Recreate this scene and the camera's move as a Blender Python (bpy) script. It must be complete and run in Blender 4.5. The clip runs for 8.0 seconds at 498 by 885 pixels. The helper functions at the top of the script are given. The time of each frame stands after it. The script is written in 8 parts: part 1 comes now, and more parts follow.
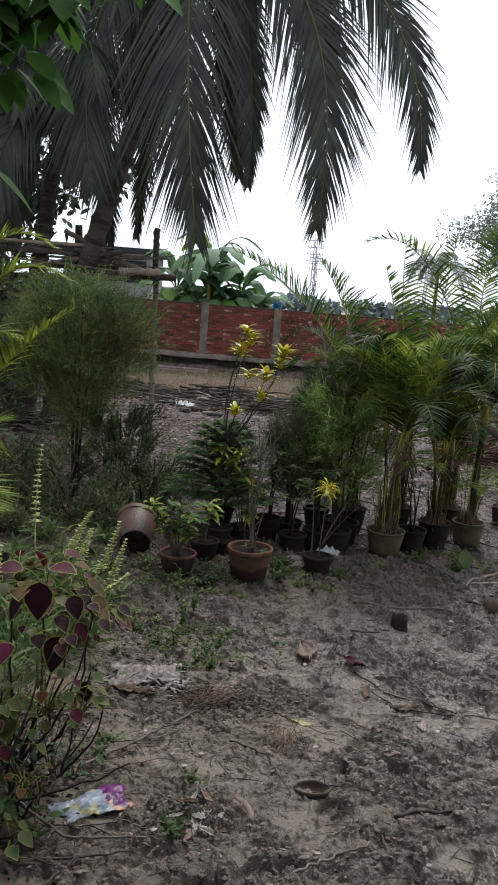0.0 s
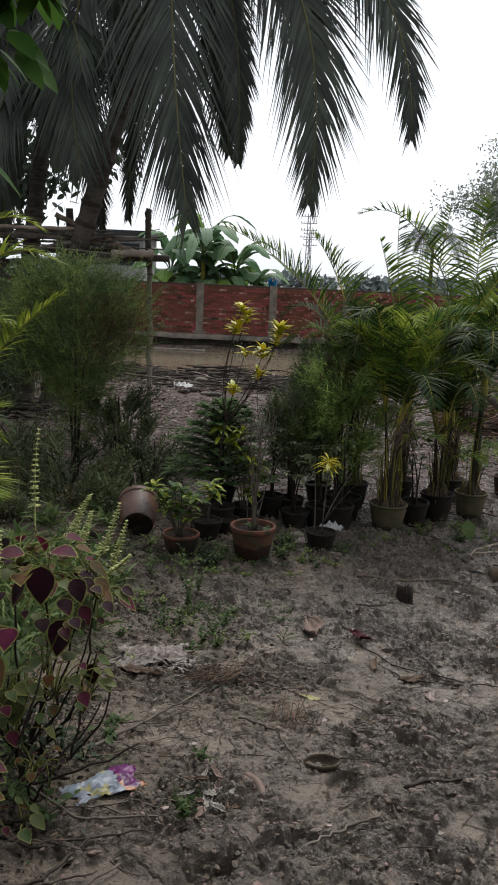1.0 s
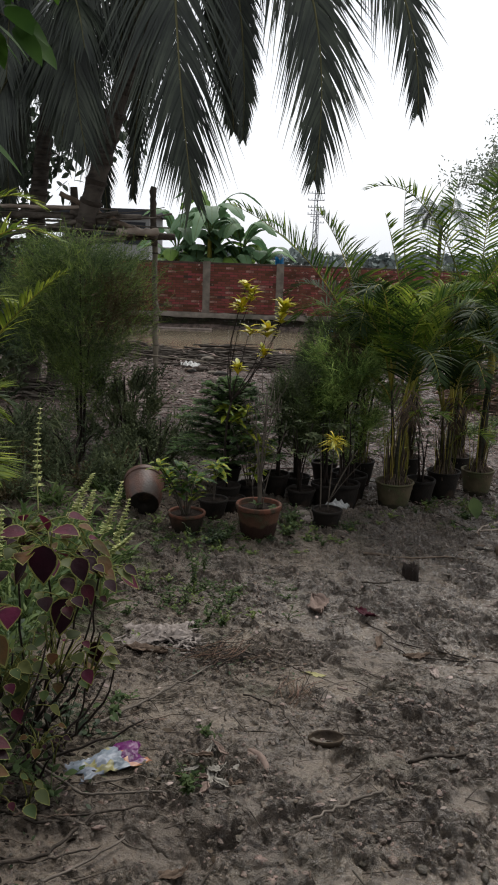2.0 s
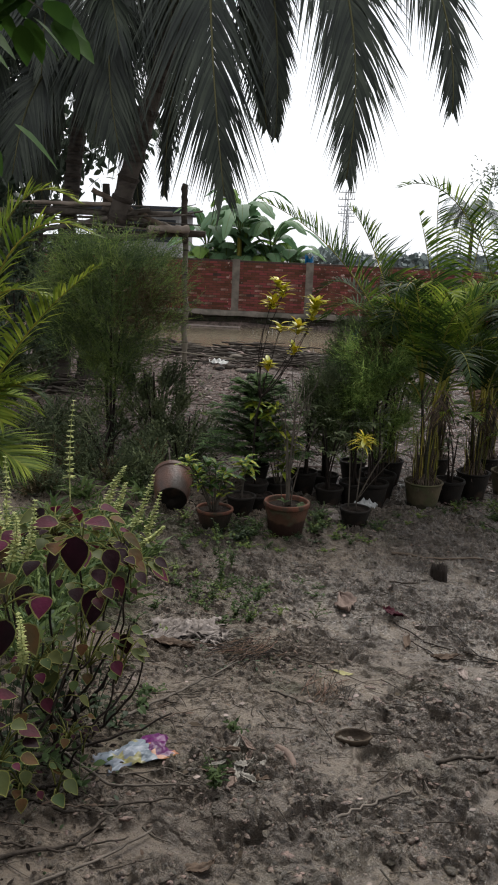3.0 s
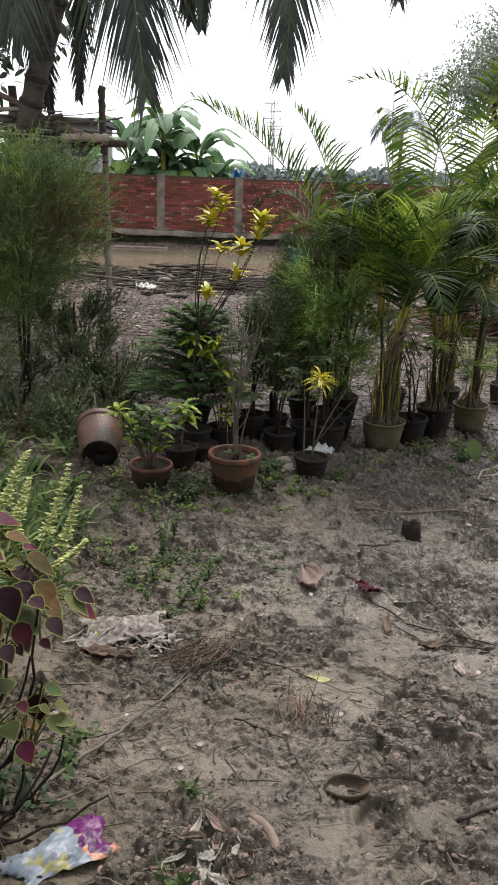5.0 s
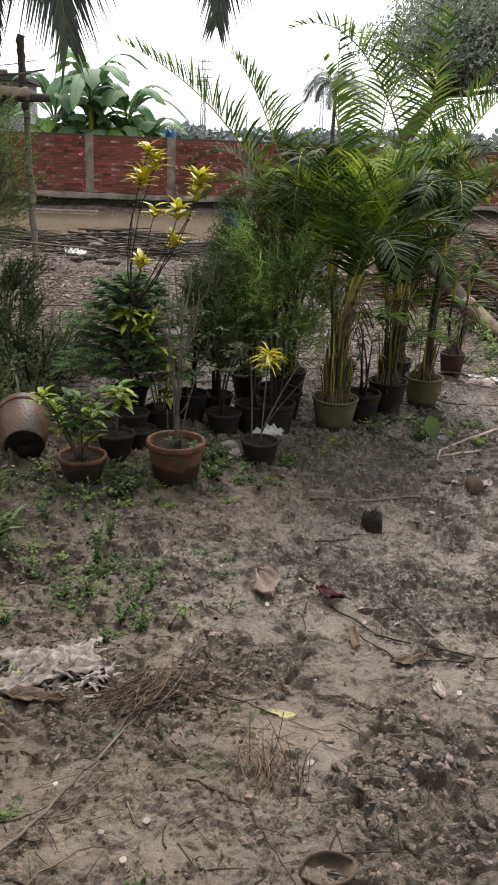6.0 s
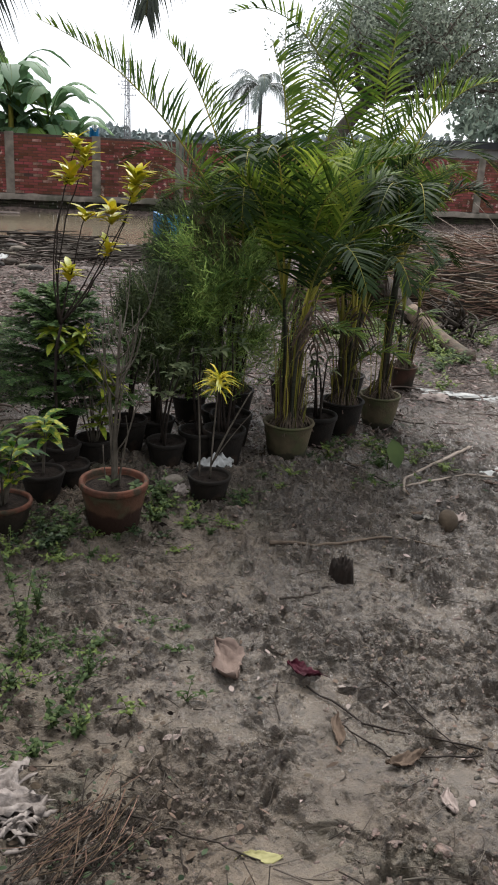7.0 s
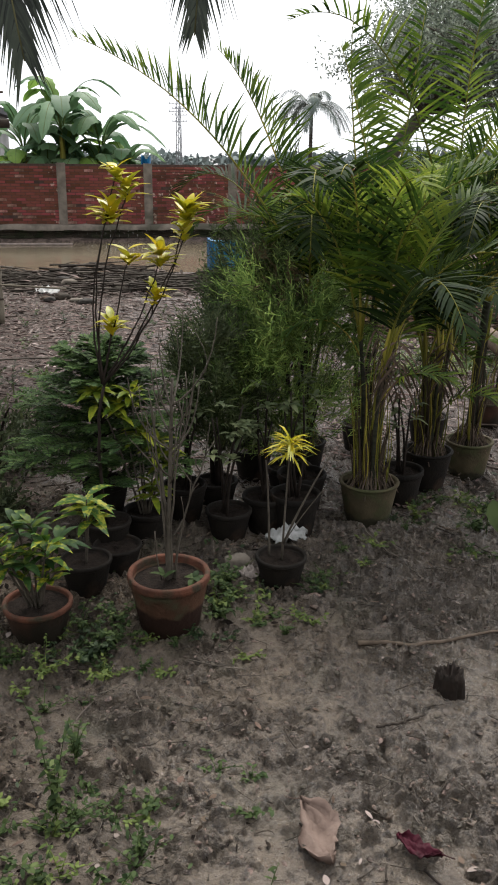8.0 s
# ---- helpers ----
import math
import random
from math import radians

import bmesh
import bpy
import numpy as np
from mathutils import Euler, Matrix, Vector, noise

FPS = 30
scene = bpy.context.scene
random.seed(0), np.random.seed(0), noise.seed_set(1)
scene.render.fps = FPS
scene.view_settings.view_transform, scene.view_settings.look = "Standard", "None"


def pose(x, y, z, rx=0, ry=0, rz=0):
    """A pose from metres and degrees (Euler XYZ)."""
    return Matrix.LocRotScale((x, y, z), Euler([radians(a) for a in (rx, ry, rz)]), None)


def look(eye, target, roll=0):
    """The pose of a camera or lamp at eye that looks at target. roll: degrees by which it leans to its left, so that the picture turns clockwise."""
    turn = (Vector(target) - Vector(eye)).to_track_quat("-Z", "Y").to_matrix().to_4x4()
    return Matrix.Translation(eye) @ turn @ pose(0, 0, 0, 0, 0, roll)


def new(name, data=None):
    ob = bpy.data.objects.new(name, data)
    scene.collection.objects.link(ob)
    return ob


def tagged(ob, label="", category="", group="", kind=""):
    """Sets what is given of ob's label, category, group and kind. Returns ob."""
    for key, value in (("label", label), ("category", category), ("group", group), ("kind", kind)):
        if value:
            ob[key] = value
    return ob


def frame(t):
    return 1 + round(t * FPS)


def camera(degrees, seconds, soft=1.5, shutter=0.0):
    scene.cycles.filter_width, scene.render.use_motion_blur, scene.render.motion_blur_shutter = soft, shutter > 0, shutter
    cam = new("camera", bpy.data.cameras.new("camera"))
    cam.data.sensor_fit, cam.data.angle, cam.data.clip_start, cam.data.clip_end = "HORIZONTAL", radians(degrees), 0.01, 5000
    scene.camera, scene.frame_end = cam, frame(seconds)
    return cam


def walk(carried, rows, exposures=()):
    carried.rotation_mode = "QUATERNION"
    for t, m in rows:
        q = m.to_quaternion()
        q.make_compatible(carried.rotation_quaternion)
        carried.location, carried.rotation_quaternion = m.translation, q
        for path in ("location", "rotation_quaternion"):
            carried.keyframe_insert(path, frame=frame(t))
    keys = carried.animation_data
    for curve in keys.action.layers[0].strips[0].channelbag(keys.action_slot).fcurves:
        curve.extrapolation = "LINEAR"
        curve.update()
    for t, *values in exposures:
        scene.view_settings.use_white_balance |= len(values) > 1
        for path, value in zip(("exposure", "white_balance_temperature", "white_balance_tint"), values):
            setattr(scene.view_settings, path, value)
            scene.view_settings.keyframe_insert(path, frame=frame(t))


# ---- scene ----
cam = camera(33.0, 8.0, soft=1.9)
PATH = [
    (0, (0.072, 0.207, 2.059), (0.100, 2.175, 1.704), 4.64),
    (0.5, (0.086, 0.222, 2.061), (0.134, 2.180, 1.661), 3.28),
    (1, (0.083, 0.227, 2.045), (0.112, 2.186, 1.642), 2.56),
    (1.5, (0.092, 0.216, 2.046), (0.134, 2.176, 1.653), 1.97),
    (2, (0.106, 0.235, 2.040), (0.117, 2.183, 1.588), 2.08),
    (2.2, (0.106, 0.235, 2.040), (0.068, 2.182, 1.588), 2.38),
    (3.3, (0.069, 0.247, 2.004), (0.008, 2.192, 1.539), 2.77),
    (3.5, (0.061, 0.336, 1.992), (-0.052, 2.273, 1.508), 1.93),
    (4, (0.115, 0.602, 1.996), (-0.021, 2.536, 1.506), 0.92),
    (4.5, (0.043, 0.833, 1.943), (0.070, 2.759, 1.403), 2.52),
    (4.7, (-0.003, 0.947, 1.947), (0.079, 2.860, 1.370), 2.54),
    (5.8, (0.014, 1.507, 1.915), (0.204, 3.372, 1.217), 2.00),
    (6, (0.004, 1.617, 1.896), (0.270, 3.471, 1.196), 2.56),
    (6.5, (-0.071, 1.928, 1.871), (0.365, 3.742, 1.150), 3.64),
    (7, (-0.010, 2.259, 1.840), (0.422, 4.087, 1.154), 3.45),
    (7.5, (0.049, 2.606, 1.815), (0.408, 4.460, 1.156), 1.71),
    (8, (0.062, 2.995, 1.838), (0.360, 4.863, 1.189), 0.60),
]
EXPOSURES = [(0.0, 0.22, 6060, 10), (0.5, -0.12, 6150, 10), (1.0, 0.0, 6330, 10), (1.5, -0.04, 6330, 10), (2.0, -0.07, 6430, 10), (3.5, 0.46, 6400, 10), (4.0, 0.84, 6330, 10), (4.5, 0.74, 6380, 10), (6.0, 0.74, 6600, 10), (6.5, 0.38, 6650, 10), (7.0, 0.52, 6330, 10), (7.5, 0.36, 6450, 10), (8.0, 0.5, 6500, 10)]
walk(cam, [(t, look(eye, target, roll)) for t, eye, target, roll in PATH], EXPOSURES)

# ---- world and sun: a bright overcast sky ----
world = bpy.data.worlds.new("overcast_sky")
scene.world = world
world.use_nodes = True
wt = world.node_tree
wt.nodes.clear()
w_out = wt.nodes.new("ShaderNodeOutputWorld")
w_bg = wt.nodes.new("ShaderNodeBackground")
w_sky = wt.nodes.new("ShaderNodeTexSky")
w_sky.sky_type, w_sky.sun_disc = "NISHITA", False
w_sky.sun_elevation, w_sky.sun_rotation = radians(52), radians(13)
w_sky.air_density, w_sky.dust_density = 1.0, 4.0
w_hsv = wt.nodes.new("ShaderNodeHueSaturation")
w_hsv.inputs["Saturation"].default_value = 0.25
w_mix = wt.nodes.new("ShaderNodeMix")
w_mix.data_type = "RGBA"
w_mix.inputs["Factor"].default_value = 0.75
w_tc = wt.nodes.new("ShaderNodeTexCoord")
w_noise = wt.nodes.new("ShaderNodeTexNoise")
w_noise.inputs["Scale"].default_value, w_noise.inputs["Detail"].default_value = 2.6, 5
wt.links.new(w_tc.outputs["Generated"], w_noise.inputs["Vector"])
w_thick = wt.nodes.new("ShaderNodeMix")
w_thick.data_type = "RGBA"
w_thick.inputs["A"].default_value = (7.4, 7.8, 8.5, 1)
w_thick.inputs["B"].default_value = (11.0, 11.1, 11.2, 1)
wt.links.new(w_noise.outputs["Fac"], w_thick.inputs["Factor"])
wt.links.new(w_thick.outputs["Result"], w_mix.inputs["B"])
wt.links.new(w_sky.outputs["Color"], w_hsv.inputs["Color"])
wt.links.new(w_hsv.outputs["Color"], w_mix.inputs["A"])
wt.links.new(w_mix.outputs["Result"], w_bg.inputs["Color"])
w_bg.inputs["Strength"].default_value = 0.132
wt.links.new(w_bg.outputs["Background"], w_out.inputs["Surface"])

sun_data = bpy.data.lights.new("sun", "SUN")
sun_data.energy, sun_data.angle, sun_data.color = 3.4, radians(26), (1.0, 0.97, 0.92)
sun = new("sun", sun_data)
sun.matrix_world = look((5.2, 26, 29), (0, 4, 0))

# ---- helpers of this scene ----
R = random.Random(7)
NR = np.random.default_rng(11)
MATS = {}


def mat(name, base, second=None, scale=6.0, rough=0.6, bump=0.0, bump_scale=60.0, through_light=0.0, per_object=0.0, per_island=0.0, metal=0.0, detail=4.0, stretch=(1, 1, 1), mix=(0.35, 0.65), spec=0.12, third=None, third_scale=1.5, third_mix=(0.5, 0.62)):
    """A procedural surface: two colours by noise, a third in larger patches, fine relief, light that passes through thin leaves."""
    m = bpy.data.materials.new(name)
    m.use_nodes = True
    nt = m.node_tree
    n, l = nt.nodes, nt.links
    p = n["Principled BSDF"]
    out = n["Material Output"]
    tc = n.new("ShaderNodeTexCoord")
    mp = n.new("ShaderNodeMapping")
    mp.inputs["Scale"].default_value = stretch
    l.new(tc.outputs["Object"], mp.inputs["Vector"])
    noi = n.new("ShaderNodeTexNoise")
    noi.inputs["Scale"].default_value, noi.inputs["Detail"].default_value = scale, detail
    l.new(mp.outputs["Vector"], noi.inputs["Vector"])
    rmp = n.new("ShaderNodeMapRange")
    rmp.inputs["From Min"].default_value, rmp.inputs["From Max"].default_value = mix
    l.new(noi.outputs["Fac"], rmp.inputs["Value"])
    cm = n.new("ShaderNodeMix")
    cm.data_type = "RGBA"
    cm.inputs["A"].default_value = (*base, 1)
    cm.inputs["B"].default_value = (*(second or [c * 0.7 for c in base]), 1)
    l.new(rmp.outputs["Result"], cm.inputs["Factor"])
    col = cm.outputs["Result"]
    if third:
        n3 = n.new("ShaderNodeTexNoise")
        n3.inputs["Scale"].default_value, n3.inputs["Detail"].default_value = third_scale, 6
        l.new(tc.outputs["Object"], n3.inputs["Vector"])
        r3 = n.new("ShaderNodeMapRange")
        r3.inputs["From Min"].default_value, r3.inputs["From Max"].default_value = third_mix
        l.new(n3.outputs["Fac"], r3.inputs["Value"])
        c3 = n.new("ShaderNodeMix")
        c3.data_type = "RGBA"
        l.new(r3.outputs["Result"], c3.inputs["Factor"])
        l.new(col, c3.inputs["A"])
        c3.inputs["B"].default_value = (*third, 1)
        col = c3.outputs["Result"]
    if per_object or per_island:
        h = n.new("ShaderNodeHueSaturation")
        if per_object:
            src = n.new("ShaderNodeObjectInfo").outputs["Random"]
        else:
            src = n.new("ShaderNodeNewGeometry").outputs["Random Per Island"]
        amount = per_object or per_island
        v = n.new("ShaderNodeMapRange")
        v.inputs["To Min"].default_value, v.inputs["To Max"].default_value = 1 - amount, 1 + amount
        l.new(src, v.inputs["Value"])
        hv = n.new("ShaderNodeMapRange")
        hv.inputs["To Min"].default_value, hv.inputs["To Max"].default_value = 0.5 + amount * 0.05, 0.5 - amount * 0.05
        l.new(src, hv.inputs["Value"])
        l.new(v.outputs["Result"], h.inputs["Value"])
        l.new(hv.outputs["Result"], h.inputs["Hue"])
        l.new(col, h.inputs["Color"])
        col = h.outputs["Color"]
    l.new(col, p.inputs["Base Color"])
    p.inputs["Roughness"].default_value = rough
    p.inputs["Metallic"].default_value = metal
    p.inputs["Specular IOR Level"].default_value = spec
    if bump:
        nb = n.new("ShaderNodeTexNoise")
        nb.inputs["Scale"].default_value, nb.inputs["Detail"].default_value = bump_scale, 5
        l.new(mp.outputs["Vector"], nb.inputs["Vector"])
        b = n.new("ShaderNodeBump")
        b.inputs["Strength"].default_value, b.inputs["Distance"].default_value = min(1.0, bump), 0.01 * max(1.0, bump)
        l.new(nb.outputs["Fac"], b.inputs["Height"])
        l.new(b.outputs["Normal"], p.inputs["Normal"])
    if through_light:
        tr = n.new("ShaderNodeBsdfTranslucent")
        l.new(col, tr.inputs["Color"])
        ms = n.new("ShaderNodeMixShader")
        ms.inputs["Fac"].default_value = through_light
        l.new(p.outputs["BSDF"], ms.inputs[1])
        l.new(tr.outputs["BSDF"], ms.inputs[2])
        l.new(ms.outputs["Shader"], out.inputs["Surface"])
    MATS[name] = m
    return m


class Geo:
    """Gathers points and faces of one mesh."""

    def __init__(self):
        self.v, self.f, self.m, self.n = [], [], [], 0

    def add(self, verts, faces, slot=0):
        self.v.append(np.asarray(verts, float).reshape(-1, 3))
        base = self.n
        for a in faces:
            a = np.asarray(a)
            self.f.extend((a + base).tolist())
            self.m.extend([slot] * len(a))
        self.n += len(self.v[-1])

    def mesh(self, name, mats, smooth=True):
        me = bpy.data.meshes.new(name)
        me.from_pydata(np.concatenate(self.v).tolist(), [], self.f)
        for k in mats if isinstance(mats, (list, tuple)) else [mats]:
            me.materials.append(k)
        me.polygons.foreach_set("material_index", self.m)
        me.polygons.foreach_set("use_smooth", [smooth] * len(me.polygons))
        me.update()
        return me


def part(name, geo, mats, parent=None, label="", smooth=True):
    """One mesh object, under a thing or on its own."""
    me = geo.mesh(name, mats, smooth) if isinstance(geo, Geo) else geo
    ob = new(name, me)
    if parent:
        ob.parent = parent
    if label:
        ob["label"] = label
    return ob


def thing(name, at=(0, 0, 0), label="", category="", group="", kind=""):
    ob = new(name)
    ob.empty_display_size = 0.1
    ob.location = at
    return tagged(ob, label, category, group, kind)


def unit(a):
    a = np.asarray(a, float)
    return a / np.maximum(np.linalg.norm(a, axis=-1, keepdims=True), 1e-9)


def tube(geo, pts, radii, sides=7, slot=0, cap=True, rough=0.0):
    """A round bar along points, with its own radius at each."""
    pts = np.asarray(pts, float)
    k = len(pts)
    radii = np.broadcast_to(np.asarray(radii, float), (k,))
    tan = unit(np.gradient(pts, axis=0))
    ref = np.array([0, 0, 1.0]) if abs(tan[:, 2]).mean() < 0.8 else np.array([1.0, 0, 0])
    a = unit(np.cross(tan, ref))
    b = np.cross(tan, a)
    ang = np.linspace(0, 2 * np.pi, sides, endpoint=False)
    rr = radii[:, None] * (1 + (rough * NR.uniform(-1, 1, (k, sides)) if rough else 0))
    v = pts[:, None] + rr[..., None] * (np.cos(ang)[None, :, None] * a[:, None] + np.sin(ang)[None, :, None] * b[:, None])
    i = np.arange(k - 1)[:, None] * sides
    j = np.arange(sides)[None]
    j2 = (j + 1) % sides
    q = np.stack([i + j, i + j2, i + sides + j2, i + sides + j], -1).reshape(-1, 4)
    faces = [q]
    if cap:
        faces += [np.arange(sides)[None, ::-1], np.arange((k - 1) * sides, k * sides)[None]]
    geo.add(v.reshape(-1, 3), faces, slot)


def bez(p0, p1, p2, k=10):
    u = np.linspace(0, 1, k)[:, None]
    p0, p1, p2 = (np.asarray(p, float) for p in (p0, p1, p2))
    return (1 - u) ** 2 * p0 + 2 * u * (1 - u) * p1 + u**2 * p2


def cub(p0, p1, p2, p3, k=16):
    """A bow with two controls."""
    u = np.linspace(0, 1, k)[:, None]
    p0, p1, p2, p3 = (np.asarray(p, float) for p in (p0, p1, p2, p3))
    return (1 - u) ** 3 * p0 + 3 * u * (1 - u) ** 2 * p1 + 3 * u * u * (1 - u) * p2 + u**3 * p3


BLADE = ((0.0, 0.35), (0.25, 0.9), (0.6, 1.0), (1.0, 0.06))
OVAL = ((0.0, 0.1), (0.15, 0.62), (0.38, 1.0), (0.65, 0.85), (0.87, 0.42), (1.0, 0.03))


def blades(geo, base, way, nrm, length, width, sag=0.0, shape=BLADE, fold=0.0, slot=0, curl=0.0):
    """Many leaf blades at once. sag bends them to the ground, fold raises the two halves, curl bends along the normal."""
    base, way = np.atleast_2d(base).astype(float), unit(np.atleast_2d(way))
    k = len(base)
    nrm = np.broadcast_to(np.asarray(nrm, float), (k, 3))
    side = unit(np.cross(way, nrm))
    up = np.cross(side, way)
    length, width = np.broadcast_to(length, (k,)), np.broadcast_to(width, (k,))
    sag, curl = np.broadcast_to(sag, (k,)), np.broadcast_to(curl, (k,))
    cols = 3 if fold else 2
    rows = []
    for u, w in shape:
        mid = base + way * (length * u)[:, None]
        mid = mid + up * (curl * length * u * u)[:, None]
        mid[:, 2] -= sag * length * u * u
        half = side * (width * w / 2)[:, None]
        lift = up * (fold * width * w / 2)[:, None] if fold else 0
        rows.append(np.stack([mid - half + lift, mid, mid + half + lift] if fold else [mid - half, mid + half], 1))
    v = np.stack(rows, 1)  # k, rows, cols, 3
    r = len(shape)
    idx = np.arange(k * r * cols).reshape(k, r, cols)
    q = np.stack([idx[:, :-1, :-1], idx[:, :-1, 1:], idx[:, 1:, 1:], idx[:, 1:, :-1]], -1).reshape(-1, 4)
    geo.add(v.reshape(-1, 3), [q], slot)


def sphere_dirs(k, up=-1.0):
    d = unit(NR.normal(size=(k * 3 + 10, 3)))
    d = d[d[:, 2] >= up]
    return d[:k]


def frond(geo, path, pairs, leaf, width, bare=0.12, lift=0.35, sag=0.5, lean=0.9, stem=0.02, slots=(0, 1), ragged=0.15, shape=BLADE, flat=None):
    """A feather-shaped palm leaf along a path: rachis (slot 1) and leaflets (slot 0)."""
    path = np.asarray(path, float)
    seg = np.r_[0, np.cumsum(np.linalg.norm(np.diff(path, axis=0), axis=1))]
    total = seg[-1]
    at = lambda s: np.stack([np.interp(s * total, seg, path[:, c]) for c in range(3)], -1)  # noqa: E731
    k = len(path)
    tube(geo, path, np.linspace(stem, stem * 0.2, k), 5, slots[1])
    s = np.repeat(np.linspace(bare, 0.985, pairs), 2)
    s = np.clip(s + NR.normal(0, 0.3 / pairs, len(s)), bare, 0.995)
    sgn = np.tile([1.0, -1.0], pairs)
    p, tan = at(s), unit(at(np.minimum(s + 0.01, 1)) - at(np.maximum(s - 0.01, 0)))
    ref = np.array([0, 0, 1.0]) if flat is None else np.asarray(flat, float)
    side = np.cross(tan, ref)
    weak = np.linalg.norm(side, axis=1) < 0.25
    if weak.any():
        head = path[-1] - path[0]
        head[2] = 0
        alt = np.cross(unit(head) if np.linalg.norm(head) > 0.05 else np.array([0, -1.0, 0]), [0, 0, 1.0])
        side[weak] = side[weak] + alt
    side = unit(side)
    up = np.cross(side, tan)
    q = (s - bare) / (1 - bare)
    ln = leaf * (0.45 + 0.55 * np.sin(np.pi * np.clip(q * 0.85 + 0.18, 0, 1))) * (1 - 0.55 * q**3) * NR.uniform(1 - ragged, 1 + ragged * 0.5, len(s))
    fw = lean * (0.55 + 0.9 * q)[:, None]
    way = unit(side * sgn[:, None] + tan * fw + up * lift + NR.normal(0, 0.06, (len(s), 3)))
    blades(geo, p, way, up + 0.25 * side * -sgn[:, None], ln, width * NR.uniform(0.7, 1.15, len(s)), sag * NR.uniform(0.5, 1.3, len(s)), shape, slot=slots[0])


def ground_height(x, y):
    """The lie of the land: higher round the path's start, down to the pond."""
    ys = [-400, 0, 1.2, 2.8, 3.0, 4.1, 4.5, 5.0, 5.6, 6.0, 6.4, 7.2, 8, 11, 14, 17.5, 19.5, 20.8, 22, 26.2, 26.5, 500]
    zs = [0.6, 0.56, 0.50, 0.29, 0.26, 0.083, 0.03, 0.01, 0.0, 0.035, 0.04, 0.01, -0.01, -0.16, -0.33, -0.36, -0.38, -0.5, -0.9, -0.9, -0.35, -0.35]
    return np.interp(y, ys, zs) - 0.075 * np.clip(x, -2.0, 3.5) * np.interp(y, [0, 2.5, 10, 17], [0.4, 1, 1, 0])


def gz(x, y):
    return float(ground_height(x, y))

# ---- materials ----
M_brick = mat("brick_red", (0.185, 0.064, 0.046), (0.1, 0.036, 0.029), 3.0, 0.85, 0.5, 80, per_object=0.45)
M_brick_pale = mat("brick_pale_bloom", (0.3, 0.19, 0.15), (0.17, 0.085, 0.065), 9.0, 0.85, 0.5, 80, per_object=0.35)
M_brick_far = mat("brick_red_courses", (0.185, 0.064, 0.046), (0.1, 0.036, 0.029), 3.0, 0.85, 0.5, 80, per_island=0.45, third=(0.33, 0.235, 0.19), third_scale=7.0, third_mix=(0.58, 0.64))
M_mortar = mat("mortar", (0.0806, 0.0527, 0.0434), (0.0527, 0.0360, 0.0310), 8, 0.95, 0.6, 60)
M_conc = mat("weathered_concrete", (0.205, 0.174, 0.143), (0.124, 0.105, 0.0868), 5, 0.9, 0.6, 50, third=(0.0868, 0.0806, 0.0620), third_scale=1.2)
M_terra_orange = mat("wet_orange_terracotta", (0.09, 0.04, 0.025), (0.05, 0.024, 0.016), 9, 0.5, 0.4, 70, third=(0.035, 0.024, 0.017), third_scale=5.0, third_mix=(0.5, 0.64), spec=0.35)
M_footing = mat("mossy_wet_brick", (0.07, 0.056, 0.042), (0.036, 0.032, 0.024), 4.0, 0.8, 0.5, 60, per_island=0.3, third=(0.05, 0.055, 0.03), third_scale=2.0)
M_terra = mat("terracotta", (0.07, 0.034, 0.023), (0.04, 0.021, 0.0155), 9, 0.8, 0.4, 70, third=(0.0205, 0.0165, 0.012), third_scale=4.0, third_mix=(0.36, 0.54))
M_terra_rim = mat("terracotta_rim", (0.118, 0.048, 0.03), (0.062, 0.029, 0.02), 14, 0.75, 0.5, 70, third=(0.04, 0.034, 0.022), third_scale=9.0, third_mix=(0.48, 0.6))


def stained_pot(name, upper, spot, foot, line):
    """Fired clay whose foot is soaked dark up to an uneven line."""
    m = mat(name, upper, [c * 0.6 for c in upper], 9, 0.8, 0.4, 70, third=spot, third_scale=8.0, third_mix=(0.5, 0.62))
    n, l = m.node_tree.nodes, m.node_tree.links
    p = n["Principled BSDF"]
    clean = p.inputs["Base Color"].links[0].from_socket
    tc = n.new("ShaderNodeTexCoord")
    sep = n.new("ShaderNodeSeparateXYZ")
    l.new(tc.outputs["Object"], sep.inputs["Vector"])
    t = n.new("ShaderNodeTexNoise")
    t.inputs["Scale"].default_value, t.inputs["Detail"].default_value = 11, 6
    l.new(tc.outputs["Object"], t.inputs["Vector"])
    k = n.new("ShaderNodeMath")
    k.operation, k.inputs[1].default_value = "MULTIPLY", 0.12
    l.new(t.outputs["Fac"], k.inputs[0])
    add = n.new("ShaderNodeMath")
    l.new(sep.outputs["Z"], add.inputs[0])
    l.new(k.outputs["Value"], add.inputs[1])
    r = n.new("ShaderNodeMapRange")
    r.interpolation_type = "SMOOTHSTEP"
    r.inputs["From Min"].default_value, r.inputs["From Max"].default_value = line + 0.05, line + 0.075
    l.new(add.outputs["Value"], r.inputs["Value"])
    c = n.new("ShaderNodeMix")
    c.data_type = "RGBA"
    l.new(r.outputs["Result"], c.inputs["Factor"])
    c.inputs["A"].default_value = (*foot, 1)
    l.new(clean, c.inputs["B"])
    l.new(c.outputs["Result"], p.inputs["Base Color"])
    return m


